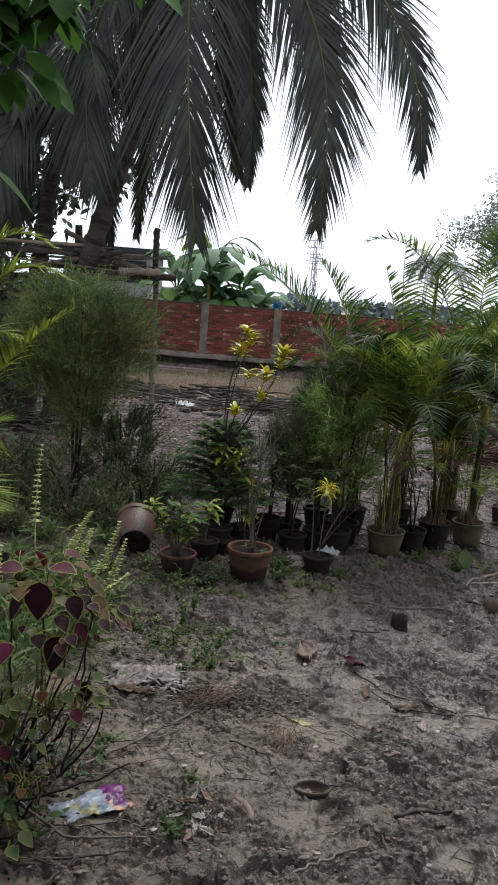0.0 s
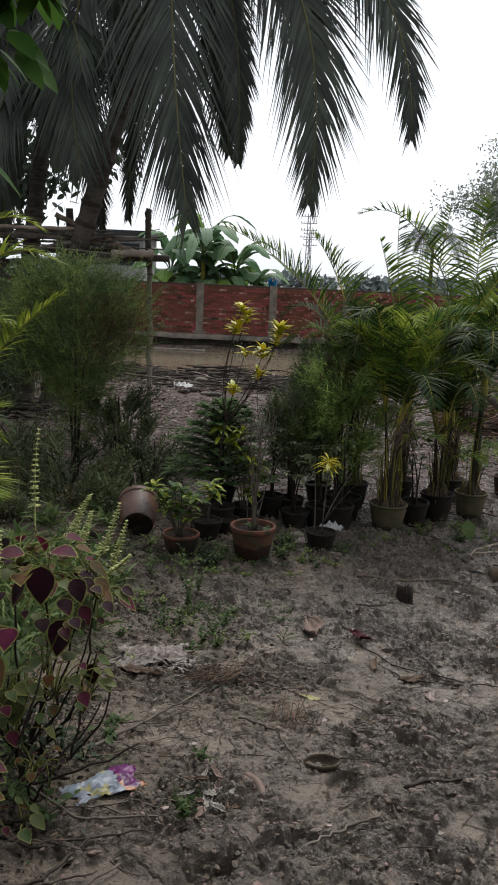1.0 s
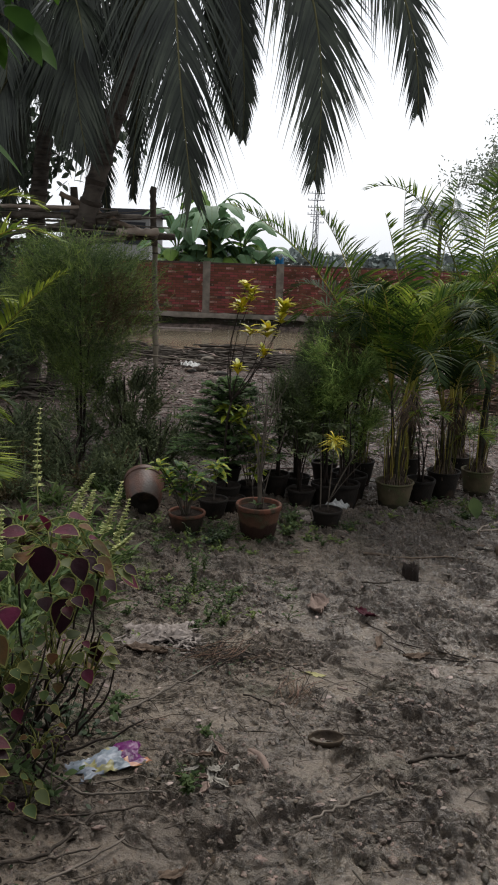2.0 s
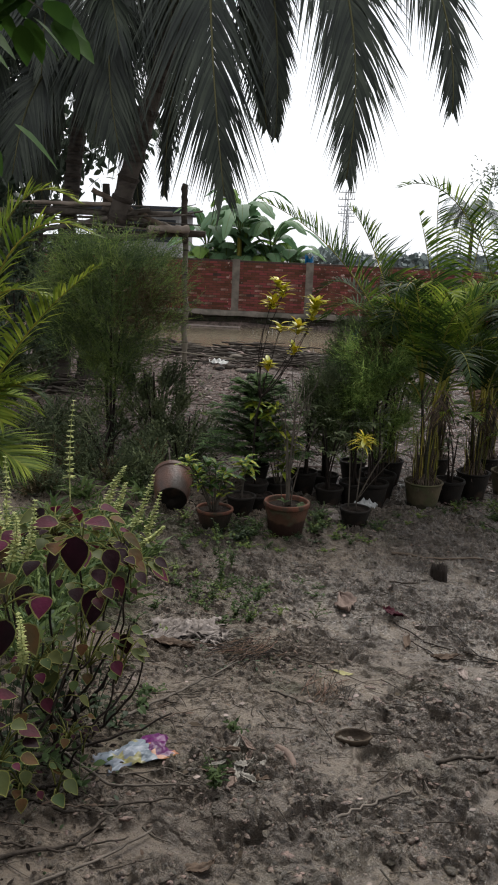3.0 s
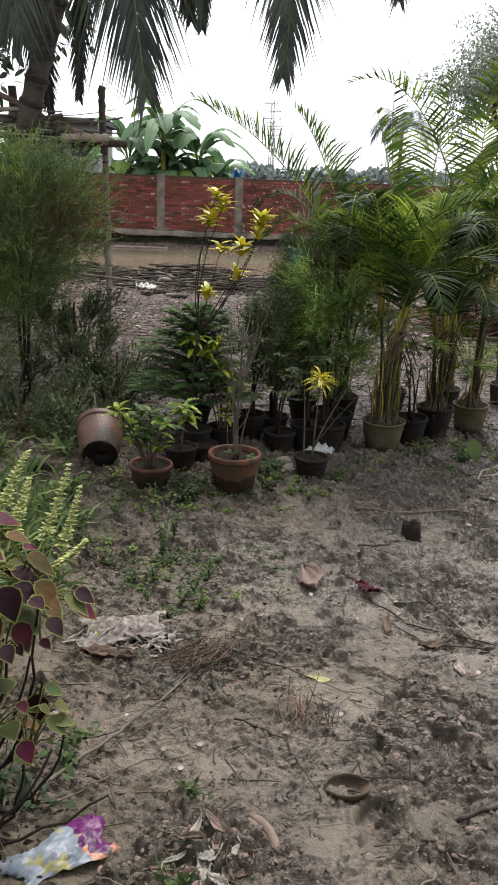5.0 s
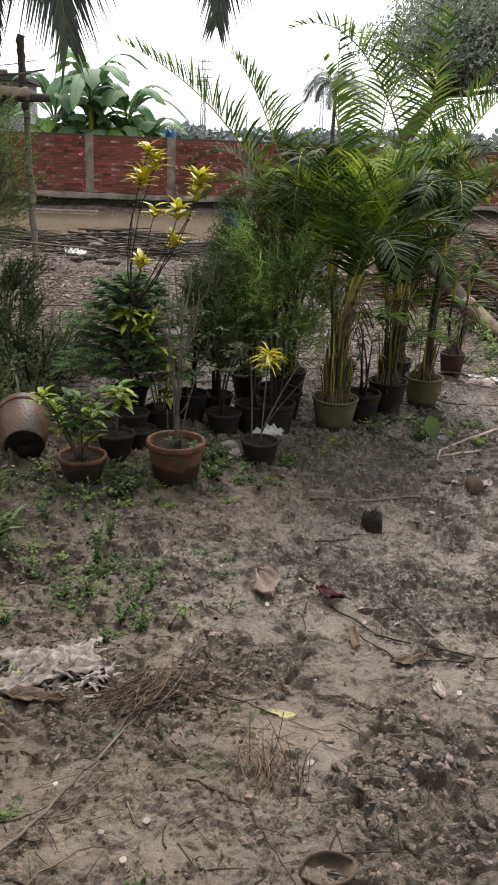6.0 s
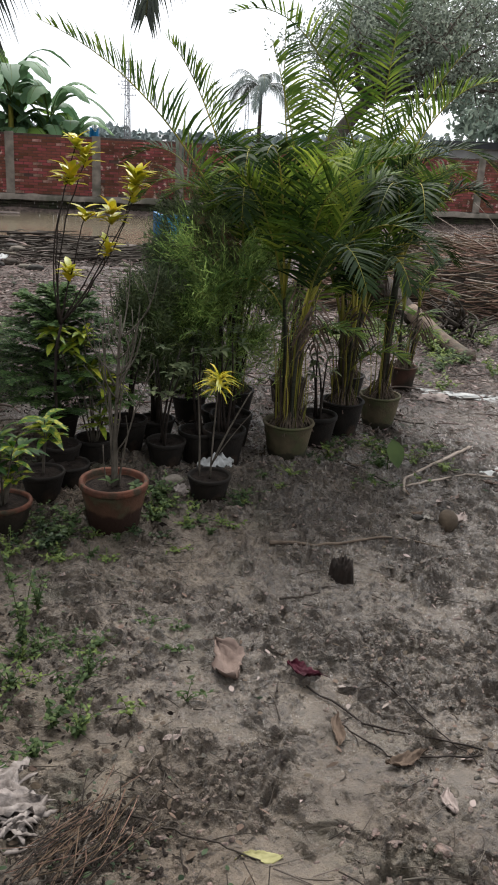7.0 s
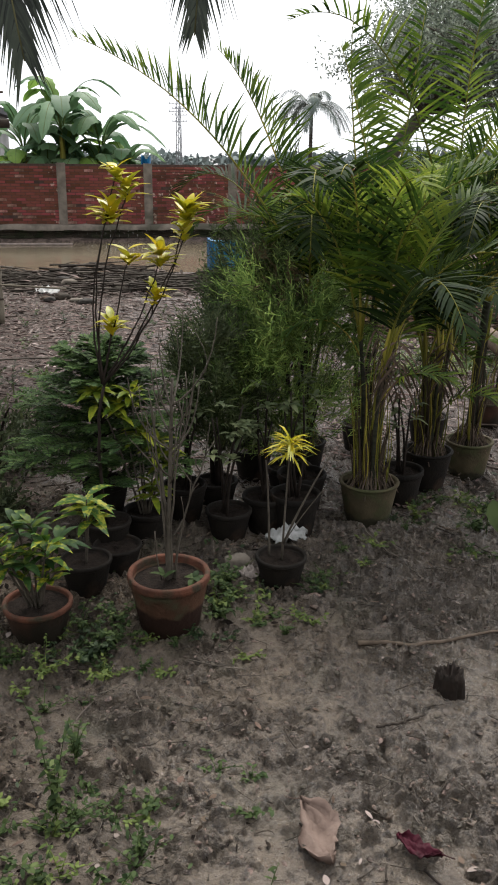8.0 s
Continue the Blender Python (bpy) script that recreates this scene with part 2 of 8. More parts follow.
M_terra_wet = stained_pot("terracotta_soaked_foot", (0.092, 0.048, 0.03), (0.055, 0.05, 0.029), (0.028, 0.015, 0.011), 0.13)
M_grey_wet = stained_pot("grey_clay_soaked_foot", (0.095, 0.077, 0.046), (0.06, 0.062, 0.03), (0.034, 0.031, 0.02), 0.07)
M_root = mat("pale_dry_root", (0.14, 0.108, 0.08), (0.07, 0.052, 0.038), 20, 0.85, 0.4, 60, per_island=0.4)
M_clay_dark = mat("mossy_dark_clay", (0.018, 0.0145, 0.0118), (0.0095, 0.0082, 0.007), 9, 0.75, 0.4, 70, third=(0.045, 0.03, 0.021), third_scale=6.0, third_mix=(0.56, 0.68))
M_soil = mat("potting_soil", (0.024, 0.0175, 0.0135), (0.012, 0.009, 0.0075), 40, 0.95, 1.0, 120)
M_bamboo = mat("weathered_bamboo", (0.19, 0.165, 0.125), (0.09, 0.075, 0.058), 6, 0.7, 0.3, 60, stretch=(1, 1, 0.3))
M_pole_dark = mat("dark_wood_pole", (0.0682, 0.0527, 0.0403), (0.0341, 0.0279, 0.0223), 7, 0.85, 0.6, 50)
M_wood_grey = mat("grey_dry_wood", (0.124, 0.105, 0.0868), (0.0620, 0.0527, 0.0434), 9, 0.85, 0.5, 60, per_island=0.3)
M_bark = mat("pale_bark", (0.167, 0.124, 0.0930), (0.0930, 0.0682, 0.0527), 9, 0.9, 0.9, 50, third=(0.0806, 0.0682, 0.0527), third_scale=3)
M_bark_dark = mat("dark_bark", (0.0558, 0.0446, 0.0360), (0.0310, 0.0254, 0.0205), 9, 0.9, 0.9, 50)
M_trunk = mat("coconut_trunk", (0.075, 0.062, 0.052), (0.022, 0.0195, 0.017), 5, 0.9, 0.9, 40, stretch=(1, 1, 4), third=(0.09, 0.076, 0.064), third_scale=2)
M_coco = mat("coconut_leaf", (0.044, 0.055, 0.038), (0.013, 0.019, 0.013), 2, 0.42, through_light=0.2, per_island=0.6, spec=0.35)
# pale copy of the coconut leaf, haze of distance put into its colour
M_coco_far = mat("hazed_coconut_leaf", (0.17, 0.2, 0.175), (0.12, 0.145, 0.13), 2, 0.6, per_island=0.3)
M_coco_dry = mat("coconut_leaf_old", (0.0682, 0.0651, 0.0372), (0.0372, 0.0434, 0.0217), 2, 0.5, through_light=0.2, per_island=0.35)
M_rachis = mat("coconut_midrib", (0.0992, 0.0930, 0.0434), (0.0620, 0.0620, 0.0310), 3, 0.5)
M_areca = mat("areca_leaf", (0.125, 0.185, 0.022), (0.036, 0.07, 0.012), 3, 0.58, through_light=0.42, per_island=0.5, spec=0.1, mix=(0.4, 0.6))
# lime copy of the areca leaf, light on lit fronds put into colour
M_areca_l = mat("areca_leaf_lit_lime", (0.2, 0.25, 0.032), (0.1, 0.155, 0.022), 3, 0.58, through_light=0.45, per_island=0.45, spec=0.1)
# dark copy of the areca leaf, the clump's inner shade put into colour
M_areca_d = mat("areca_leaf_shaded", (0.034, 0.06, 0.015), (0.013, 0.025, 0.008), 3, 0.58, through_light=0.35, per_island=0.45, spec=0.1)
M_areca_stem = mat("areca_stem", (0.27, 0.24, 0.04), (0.11, 0.115, 0.025), 6, 0.5, 0.1, 30, stretch=(1, 1, 0.2), per_object=0.45)
M_areca_cane = mat("areca_ringed_cane", (0.042, 0.042, 0.027), (0.02, 0.021, 0.015), 10, 0.65, 0.3, 60, stretch=(1, 1, 6))
M_sheath = mat("dry_sheath", (0.075, 0.056, 0.038), (0.036, 0.027, 0.02), 10, 0.85, 0.5, 60)
M_thuja = mat("thuja_spray", (0.15, 0.205, 0.056), (0.07, 0.11, 0.034), 3, 0.6, through_light=0.45, per_island=0.5, mix=(0.4, 0.6))
M_thuja_r = mat("bright_thuja_spray", (0.28, 0.4, 0.11), (0.14, 0.225, 0.06), 3, 0.6, through_light=0.5, per_island=0.5, mix=(0.4, 0.6))
M_thuja_d = mat("dark_thuja_spray", (0.115, 0.15, 0.06), (0.06, 0.088, 0.038), 3, 0.6, through_light=0.35, per_island=0.5)
M_thuja_b = mat("browning_thuja_spray", (0.105, 0.0775, 0.0403), (0.0620, 0.0527, 0.0248), 3, 0.7, through_light=0.15, per_island=0.4)
M_shrub = mat("small_shrub_leaf", (0.14, 0.165, 0.08), (0.075, 0.095, 0.047), 3, 0.5, through_light=0.2, per_island=0.4)
# darker copy of the shrub leaf with shade mixed into its colour
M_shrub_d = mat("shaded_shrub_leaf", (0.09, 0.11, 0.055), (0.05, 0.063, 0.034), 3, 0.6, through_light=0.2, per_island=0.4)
M_conifer = mat("blue_green_needles", (0.075, 0.13, 0.036), (0.034, 0.068, 0.022), 3, 0.6, through_light=0.28, per_island=0.45)
M_croton_y = mat("croton_yellow_leaf", (0.56, 0.44, 0.02), (0.34, 0.35, 0.02), 14, 0.4, through_light=0.3, per_island=0.25, spec=0.35)
M_croton_g = mat("croton_green_leaf", (0.055, 0.12, 0.018), (0.36, 0.35, 0.03), 38, 0.5, through_light=0.28, per_island=0.3, spec=0.2, mix=(0.47, 0.62))
M_croton_b = mat("croton_yellow_green_leaf", (0.3, 0.32, 0.025), (0.1, 0.17, 0.02), 30, 0.45, through_light=0.3, per_island=0.4, spec=0.25)
M_croton_d = mat("croton_dark_leaf", (0.028, 0.066, 0.014), (0.13, 0.17, 0.02), 22, 0.55, through_light=0.25, per_island=0.4, spec=0.2, mix=(0.5, 0.66))
M_stem_g = mat("grey_stem", (0.105, 0.0899, 0.0713), (0.0620, 0.0527, 0.0422), 20, 0.8, 0.4, 80)
M_stem_d = mat("dark_stem", (0.03, 0.022, 0.018), (0.016, 0.0125, 0.01), 20, 0.7, 0.4, 80)
M_coleus_p = mat("coleus_maroon_leaf", (0.02, 0.003, 0.0075), (0.011, 0.002, 0.0045), 12, 0.7, 0.3, 60, through_light=0.15, per_object=0.35, spec=0.15)
M_coleus_k = mat("coleus_magenta_leaf", (0.085, 0.009, 0.026), (0.035, 0.0045, 0.011), 16, 0.65, 0.3, 60, through_light=0.3, per_object=0.3, spec=0.18)
M_coleus_o = mat("coleus_bronze_leaf", (0.09, 0.04, 0.011), (0.05, 0.034, 0.01), 14, 0.65, 0.3, 60, through_light=0.3, per_object=0.3, spec=0.18)
M_coleus_e = mat("coleus_pale_leaf_edge", (0.2, 0.2, 0.06), (0.12, 0.13, 0.036), 20, 0.6, through_light=0.35, per_object=0.3, spec=0.1)
M_coleus_g = mat("coleus_green_edge", (0.08, 0.092, 0.026), (0.05, 0.062, 0.018), 20, 0.6, through_light=0.3, per_object=0.4, spec=0.2)
M_spike = mat("flower_spike", (0.42, 0.43, 0.18), (0.25, 0.29, 0.1), 40, 0.6, through_light=0.25, per_island=0.3)
M_weed = mat("weed_leaf", (0.075, 0.108, 0.036), (0.04, 0.064, 0.023), 8, 0.6, through_light=0.3, per_island=0.5)
M_weed_pale = mat("pale_weed_leaf", (0.17, 0.21, 0.06), (0.1, 0.14, 0.04), 8, 0.6, through_light=0.3, per_island=0.35)
M_grass = mat("grass_blade", (0.12, 0.165, 0.055), (0.06, 0.095, 0.033), 5, 0.5, through_light=0.25, per_island=0.4)
M_banana = mat("banana_leaf", (0.15, 0.25, 0.125), (0.095, 0.175, 0.085), 1.5, 0.6, through_light=0.35, per_object=0.35, spec=0.25)
M_banana_l = mat("young_banana_leaf", (0.16, 0.27, 0.05), (0.11, 0.2, 0.04), 1.5, 0.6, through_light=0.4, per_object=0.2, spec=0.25)
M_tree = mat("broad_tree_leaf", (0.0527, 0.0713, 0.0465), (0.0310, 0.0465, 0.0310), 1, 0.5, through_light=0.25, per_island=0.4)
M_tree_near = mat("near_tree_leaf", (0.045, 0.1, 0.016), (0.022, 0.055, 0.012), 3, 0.65, through_light=0.35, per_island=0.6, spec=0.05)
# both crown greens are paled so that their colour carries haze
M_rain = mat("hazed_open_crown_leaf", (0.21, 0.255, 0.2), (0.13, 0.175, 0.138), 1, 0.6, through_light=0.4, per_island=0.45)
M_rain_near = mat("hazed_spreading_crown_leaf", (0.21, 0.24, 0.18), (0.12, 0.145, 0.11), 1, 0.6, through_light=0.3, per_island=0.5, spec=0.15)
# darker copy of the weed leaf, its shade given by colour
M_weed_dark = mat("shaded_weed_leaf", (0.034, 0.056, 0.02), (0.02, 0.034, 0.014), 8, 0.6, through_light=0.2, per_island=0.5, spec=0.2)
# foliage green greyed and lightened to put haze into the colour
M_far = mat("hazed_foliage", (0.19, 0.22, 0.21), (0.14, 0.165, 0.16), 0.4, 0.8, per_island=0.25)
M_dry = mat("dry_leaf", (0.0992, 0.0713, 0.0508), (0.0558, 0.0384, 0.0279), 18, 0.8, 0.4, 60, per_island=0.35)
M_dry_pink = mat("dry_leaf_pale", (0.167, 0.121, 0.0992), (0.0992, 0.0682, 0.0558), 14, 0.7, 0.4, 40)
M_litter = mat("leaf_litter", (0.16, 0.118, 0.1), (0.06, 0.044, 0.038), 8, 0.85, per_island=0.55)
M_litter_w = mat("pale_litter", (0.27, 0.215, 0.19), (0.15, 0.125, 0.11), 8, 0.7, per_island=0.3)
M_straw = mat("dry_brushwood", (0.161, 0.105, 0.0713), (0.0806, 0.0527, 0.0372), 4, 0.85, per_island=0.45)
M_straw_l = mat("bleached_twig", (0.285, 0.236, 0.192), (0.186, 0.149, 0.118), 4, 0.85, per_island=0.3)
M_plastic_w = mat("white_plastic", (0.384, 0.384, 0.372), (0.248, 0.248, 0.236), 10, 0.4, 0.6, 25)
M_blue = mat("blue_plastic", (0.0124, 0.124, 0.26), (0.0124, 0.0930, 0.211), 4, 0.4)
M_blue_l = mat("light_blue_panel", (0.0620, 0.26, 0.372), (0.0434, 0.198, 0.31), 4, 0.45)
M_plaster = mat("grey_plaster", (0.279, 0.279, 0.273), (0.198, 0.198, 0.192), 1.0, 0.9, 0.3, 10)
M_roof = mat("dark_roof", (0.0372, 0.0403, 0.0465), (0.0248, 0.0267, 0.0310), 1.0, 0.7)
# grey steel lightened, distance haze being part of the colour
M_steel = mat("hazed_grey_steel", (0.26, 0.265, 0.275), (0.18, 0.185, 0.195), 5, 0.6, metal=0.2)
M_clod = mat("wet_mud_clod", (0.12, 0.089, 0.066), (0.045, 0.035, 0.028), 60, 0.5, 0.6, 150, per_island=0.6, spec=0.25)
M_stone = mat("dark_stone", (0.0558, 0.0496, 0.0434), (0.0310, 0.0279, 0.0248), 12, 0.8, 0.7, 40)


def ground_material():
    m = bpy.data.materials.new("wet_mud")
    m.use_nodes = True
    nt = m.node_tree
    n, l = nt.nodes, nt.links
    p = n["Principled BSDF"]
    tc = n.new("ShaderNodeTexCoord")

    def noise_at(scale, detail, lo, hi, rough=0.55):
        t = n.new("ShaderNodeTexNoise")
        t.inputs["Scale"].default_value, t.inputs["Detail"].default_value, t.inputs["Roughness"].default_value = scale, detail, rough
        l.new(tc.outputs["Object"], t.inputs["Vector"])
        r = n.new("ShaderNodeMapRange")
        r.interpolation_type = "SMOOTHSTEP"
        r.inputs["From Min"].default_value, r.inputs["From Max"].default_value = lo, hi
        l.new(t.outputs["Fac"], r.inputs["Value"])
        return r.outputs["Result"]

    def mixed(fac, a, b):
        c = n.new("ShaderNodeMix")
        c.data_type = "RGBA"
        l.new(fac, c.inputs["Factor"])
        for key, val in (("A", a), ("B", b)):
            if isinstance(val, tuple):
                c.inputs[key].default_value = (*val, 1)
            else:
                l.new(val, c.inputs[key])
        return c.outputs["Result"]

    def times(a, b):
        k = n.new("ShaderNodeMath")
        k.operation = "MULTIPLY"
        l.new(a, k.inputs[0])
        if isinstance(b, float):
            k.inputs[1].default_value = b
        else:
            l.new(b, k.inputs[1])
        return k.outputs["Value"]

    torn = n.new("ShaderNodeAttribute")
    torn.attribute_name = "churned"
    torn = torn.outputs["Fac"]
    wet = n.new("ShaderNodeAttribute")
    wet.attribute_name = "wetness"
    wet = wet.outputs["Fac"]
    patches = noise_at(1.5, 6, 0.42, 0.6)
    grain = noise_at(48, 9, 0.5, 0.58, 0.75)
    clots = noise_at(17, 9, 0.52, 0.57, 0.75)
    speck = noise_at(150, 3, 0.68, 0.72)
    stain_shade = noise_at(30, 9, 0.545, 0.575, 0.75)
    damp_shade = noise_at(9, 7, 0.5, 0.55, 0.65)
    pale = noise_at(3.1, 9, 0.47, 0.6, 0.68)
    moss = noise_at(2.3, 7, 0.52, 0.66)
    pocks = n.new("ShaderNodeAttribute")
    pocks.attribute_name = "pocked"
    pocks = pocks.outputs["Fac"]
    # skin colours are raised to hold some of the sky's sheen
    col = mixed(patches, (0.134, 0.103, 0.075), (0.18, 0.139, 0.1))
    col = mixed(times(pale, 0.45), col, (0.195, 0.156, 0.114))
    col = mixed(times(pocks, 0.16), col, (0.106, 0.078, 0.057))
    # dark noise paints crevice shade along with the wet and dry mud
    col = mixed(times(clots, 0.3), col, (0.064, 0.050, 0.040))
    col = mixed(times(damp_shade, 0.2), col, (0.088, 0.068, 0.053))
    col = mixed(times(times(stain_shade, pocks), 0.8), col, (0.037, 0.028, 0.023))
    col = mixed(times(stain_shade, 0.25), col, (0.057, 0.044, 0.035))
    col = mixed(times(torn, 0.1), col, (0.085, 0.067, 0.053))
    col = mixed(times(times(grain, pocks), 0.4), col, (0.048, 0.037, 0.030))
    col = mixed(times(grain, 0.3), col, (0.064, 0.050, 0.040))
    col = mixed(times(speck, 0.5), col, (0.24, 0.21, 0.18))
    dull = n.new("ShaderNodeMapRange")
    dull.inputs["To Min"].default_value, dull.inputs["To Max"].default_value = 0.65, 0.0
    l.new(wet, dull.inputs["Value"])
    col = mixed(times(moss, dull.outputs["Result"]), col, (0.065, 0.068, 0.037))
    # leaf litter towards the pond
    sep = n.new("ShaderNodeSeparateXYZ")
    l.new(tc.outputs["Object"], sep.inputs["Vector"])
    far = n.new("ShaderNodeMapRange")
    far.inputs["From Min"].default_value, far.inputs["From Max"].default_value = 6.8, 9.5
    l.new(sep.outputs["Y"], far.inputs["Value"])
    litter = mixed(noise_at(9, 6, 0.4, 0.62), (0.055, 0.042, 0.035), (0.12, 0.09, 0.077))
    col = mixed(far.outputs["Result"], col, litter)
    l.new(col, p.inputs["Base Color"])
    dryer = noise_at(6.5, 9, 0.42, 0.58, 0.72)
    ro = n.new("ShaderNodeMapRange")
    ro.inputs["To Min"].default_value, ro.inputs["To Max"].default_value = 0.42, 0.17
    l.new(wet, ro.inputs["Value"])
    rp = n.new("ShaderNodeMath")
    rp.operation = "MULTIPLY_ADD"
    l.new(pocks, rp.inputs[0])
    rp.inputs[1].default_value = 0.12
    l.new(times(dryer, 0.16), rp.inputs[2])
    ra = n.new("ShaderNodeMath")
    l.new(ro.outputs["Result"], ra.inputs[0])
    l.new(rp.outputs["Value"], ra.inputs[1])
    l.new(ra.outputs["Value"], p.inputs["Roughness"])
    shine = n.new("ShaderNodeMapRange")
    shine.inputs["To Min"].default_value, shine.inputs["To Max"].default_value = 0.25, 0.95
    l.new(wet, shine.inputs["Value"])
    dry = n.new("ShaderNodeMapRange")  # loose litter is dull
    dry.inputs["To Min"].default_value, dry.inputs["To Max"].default_value = 1.0, 0.15
    l.new(far.outputs["Result"], dry.inputs["Value"])
    matt = n.new("ShaderNodeMapRange")
    matt.inputs["To Min"].default_value, matt.inputs["To Max"].default_value = 0.9, 0.85
    l.new(pocks, matt.inputs["Value"])
    l.new(times(times(shine.outputs["Result"], matt.outputs["Result"]), dry.outputs["Result"]), p.inputs["Specular IOR Level"])
    last = None
    for scale, dist, rough, lo, hi in ((19, 0.05, 0.72, 0.6, 0.9), (44, 0.026, 0.7, 0.8, 1.0), (120, 0.008, 0.6, 0.8, 0.9)):
        t = n.new("ShaderNodeTexNoise")
        t.inputs["Scale"].default_value, t.inputs["Detail"].default_value, t.inputs["Roughness"].default_value = scale, 8, rough
        l.new(tc.outputs["Object"], t.inputs["Vector"])
        k = n.new("ShaderNodeMapRange")
        k.inputs["To Min"].default_value, k.inputs["To Max"].default_value = lo, hi
        l.new(torn, k.inputs["Value"])
        b = n.new("ShaderNodeBump")
        b.inputs["Distance"].default_value = dist
        l.new(k.outputs["Result"], b.inputs["Strength"])
        l.new(t.outputs["Fac"], b.inputs["Height"])
        if last:
            l.new(last, b.inputs["Normal"])
        last = b.outputs["Normal"]
    l.new(last, p.inputs["Normal"])
    return m


def water_material():
    m = bpy.data.materials.new("muddy_water")
    m.use_nodes = True
    n, l = m.node_tree.nodes, m.node_tree.links
    p = n["Principled BSDF"]
    p.inputs["Base Color"].default_value = (0.135, 0.11, 0.076, 1)
    p.inputs["Roughness"].default_value = 0.12
    p.inputs["IOR"].default_value = 1.33
    tc = n.new("ShaderNodeTexCoord")
    t = n.new("ShaderNodeTexNoise")
    t.inputs["Scale"].default_value, t.inputs["Detail"].default_value = 2.2, 4
    l.new(tc.outputs["Object"], t.inputs["Vector"])
    b = n.new("ShaderNodeBump")
    b.inputs["Strength"].default_value, b.inputs["Distance"].default_value = 0.25, 0.02
    l.new(t.outputs["Fac"], b.inputs["Height"])
    l.new(b.outputs["Normal"], p.inputs["Normal"])
    return m


M_ground, M_water = ground_material(), water_material()

# ---- ground ----
def value_noise(x, y, scale, seed):
    """Smooth noise between -1 and 1 on arrays of places."""
    rng = np.random.default_rng(seed)
    table = rng.uniform(-1, 1, (256, 256))
    u, v = x * scale + 77.3, y * scale + 41.7
    i, j = np.floor(u).astype(int), np.floor(v).astype(int)
    fu, fv = u - i, v - j
    fu, fv = fu * fu * (3 - 2 * fu), fv * fv * (3 - 2 * fv)
    g = lambda a, b: table[(i + a) % 256, (j + b) % 256]  # noqa: E731
    return (g(0, 0) * (1 - fu) + g(1, 0) * fu) * (1 - fv) + (g(0, 1) * (1 - fu) + g(1, 1) * fu) * fv


# trodden holes in the mud: x, y, length, width, turn, depth
PITS = [
    (0.52, 2.98, 0.27, 0.12, 70, 0.045), (0.86, 3.42, 0.26, 0.13, 80, 0.05), (0.28, 2.55, 0.26, 0.12, 30, 0.045), (1.05, 3.62, 0.24, 0.12, 20, 0.035),
    (0.78, 3.72, 0.22, 0.12, 55, 0.04), (0.58, 3.42, 0.2, 0.11, 100, 0.035), (1.55, 4.6, 0.28, 0.14, 60, 0.045), (1.2, 4.3, 0.25, 0.13, 10, 0.03),
    (0.95, 5.05, 0.3, 0.15, 80, 0.03), (1.7, 5.5, 0.26, 0.13, 45, 0.04), (1.45, 3.9, 0.26, 0.13, 75, 0.045), (0.05, 2.35, 0.26, 0.13, 60, 0.04),
    (1.9, 5.0, 0.25, 0.13, 20, 0.045), (0.75, 2.5, 0.26, 0.12, 85, 0.04),
]


def spaced(*runs):
    """Grid lines: runs of (from, to, step)."""
    out = []
    for a, b, step in runs:
        out.extend(np.arange(a, b - 1e-6, step))
    return np.array(out + [runs[-1][1]])


gx = spaced((-420, -60, 40), (-60, -14, 4), (-14, -6, 0.8), (-6, -2.2, 0.1), (-2.2, -1.0, 0.02), (-1.0, 1.9, 0.0062), (1.9, 3.2, 0.011), (3.2, 8, 0.1), (8, 16, 0.8), (16, 60, 4), (60, 420, 40))
gy = spaced((-420, -60, 40), (-60, -4, 4), (-4, 1.3, 0.15), (1.3, 2.0, 0.02), (2.0, 5.2, 0.0062), (5.2, 6.4, 0.009), (6.4, 7.6, 0.014), (7.6, 12, 0.06), (12, 28, 0.15), (28, 60, 2), (60, 700, 40))
GX, GY = np.meshgrid(gx, gy, indexing="ij")
GZ = ground_height(GX, GY)
# the pond ends before the land on both sides
land = np.clip((GX - 3.4) / 1.4, 0, 1) + np.clip((-GX - 15) / 4, 0, 1)
GZ = np.where((GY > 19) & (GY < 30), np.maximum(GZ, -1.0 + land * 0.6), GZ)
near = np.clip((12 - GY) / 4, 0, 1) * np.clip((GY - 1.2) / 0.4, 0, 1) * np.clip((GX + 2.3) / 0.5, 0, 1) * np.clip((3.3 - GX) / 0.5, 0, 1)
# churned mud in patches between smooth wet skins, more of it towards the trodden side
churned = 0.75 * value_noise(GX, GY, 1.7, 3) + 0.7 * value_noise(GX, GY, 4.1, 4) + 0.5 * value_noise(GX, GY, 9.3, 31) + 0.3 * value_noise(GX, GY, 19, 32) + 0.22 * np.clip(GX - 0.4, -0.8, 0.9) + 0.05 * np.clip(GY - 4.4, 0, 1.2)
for px, py, pl, pw, turn, depth in PITS:
    churned = churned + 0.75 * np.exp(-(((GX - px) ** 2 + (GY - py) ** 2) / 0.022))
churned = np.clip((churned + 0.02) / 0.3, 0, 1)
wetness = np.clip(0.62 + 0.45 * (GX - 0.75) + 0.35 * value_noise(GX, GY, 1.1, 71) + 0.3 * value_noise(GX, GY, 2.9, 72) - 0.06 * np.clip(GY - 4.6, 0, 2) + 0.3 * np.clip(GX - 1.4, 0, 1), 0, 1)
# the sampling is bent so that the clods run in no rows
WX = GX + 0.035 * value_noise(GX, GY, 7, 61) + 0.012 * value_noise(GX, GY, 23, 62)
WY = GY + 0.035 * value_noise(GX, GY, 7, 63) + 0.012 * value_noise(GX, GY, 23, 64)


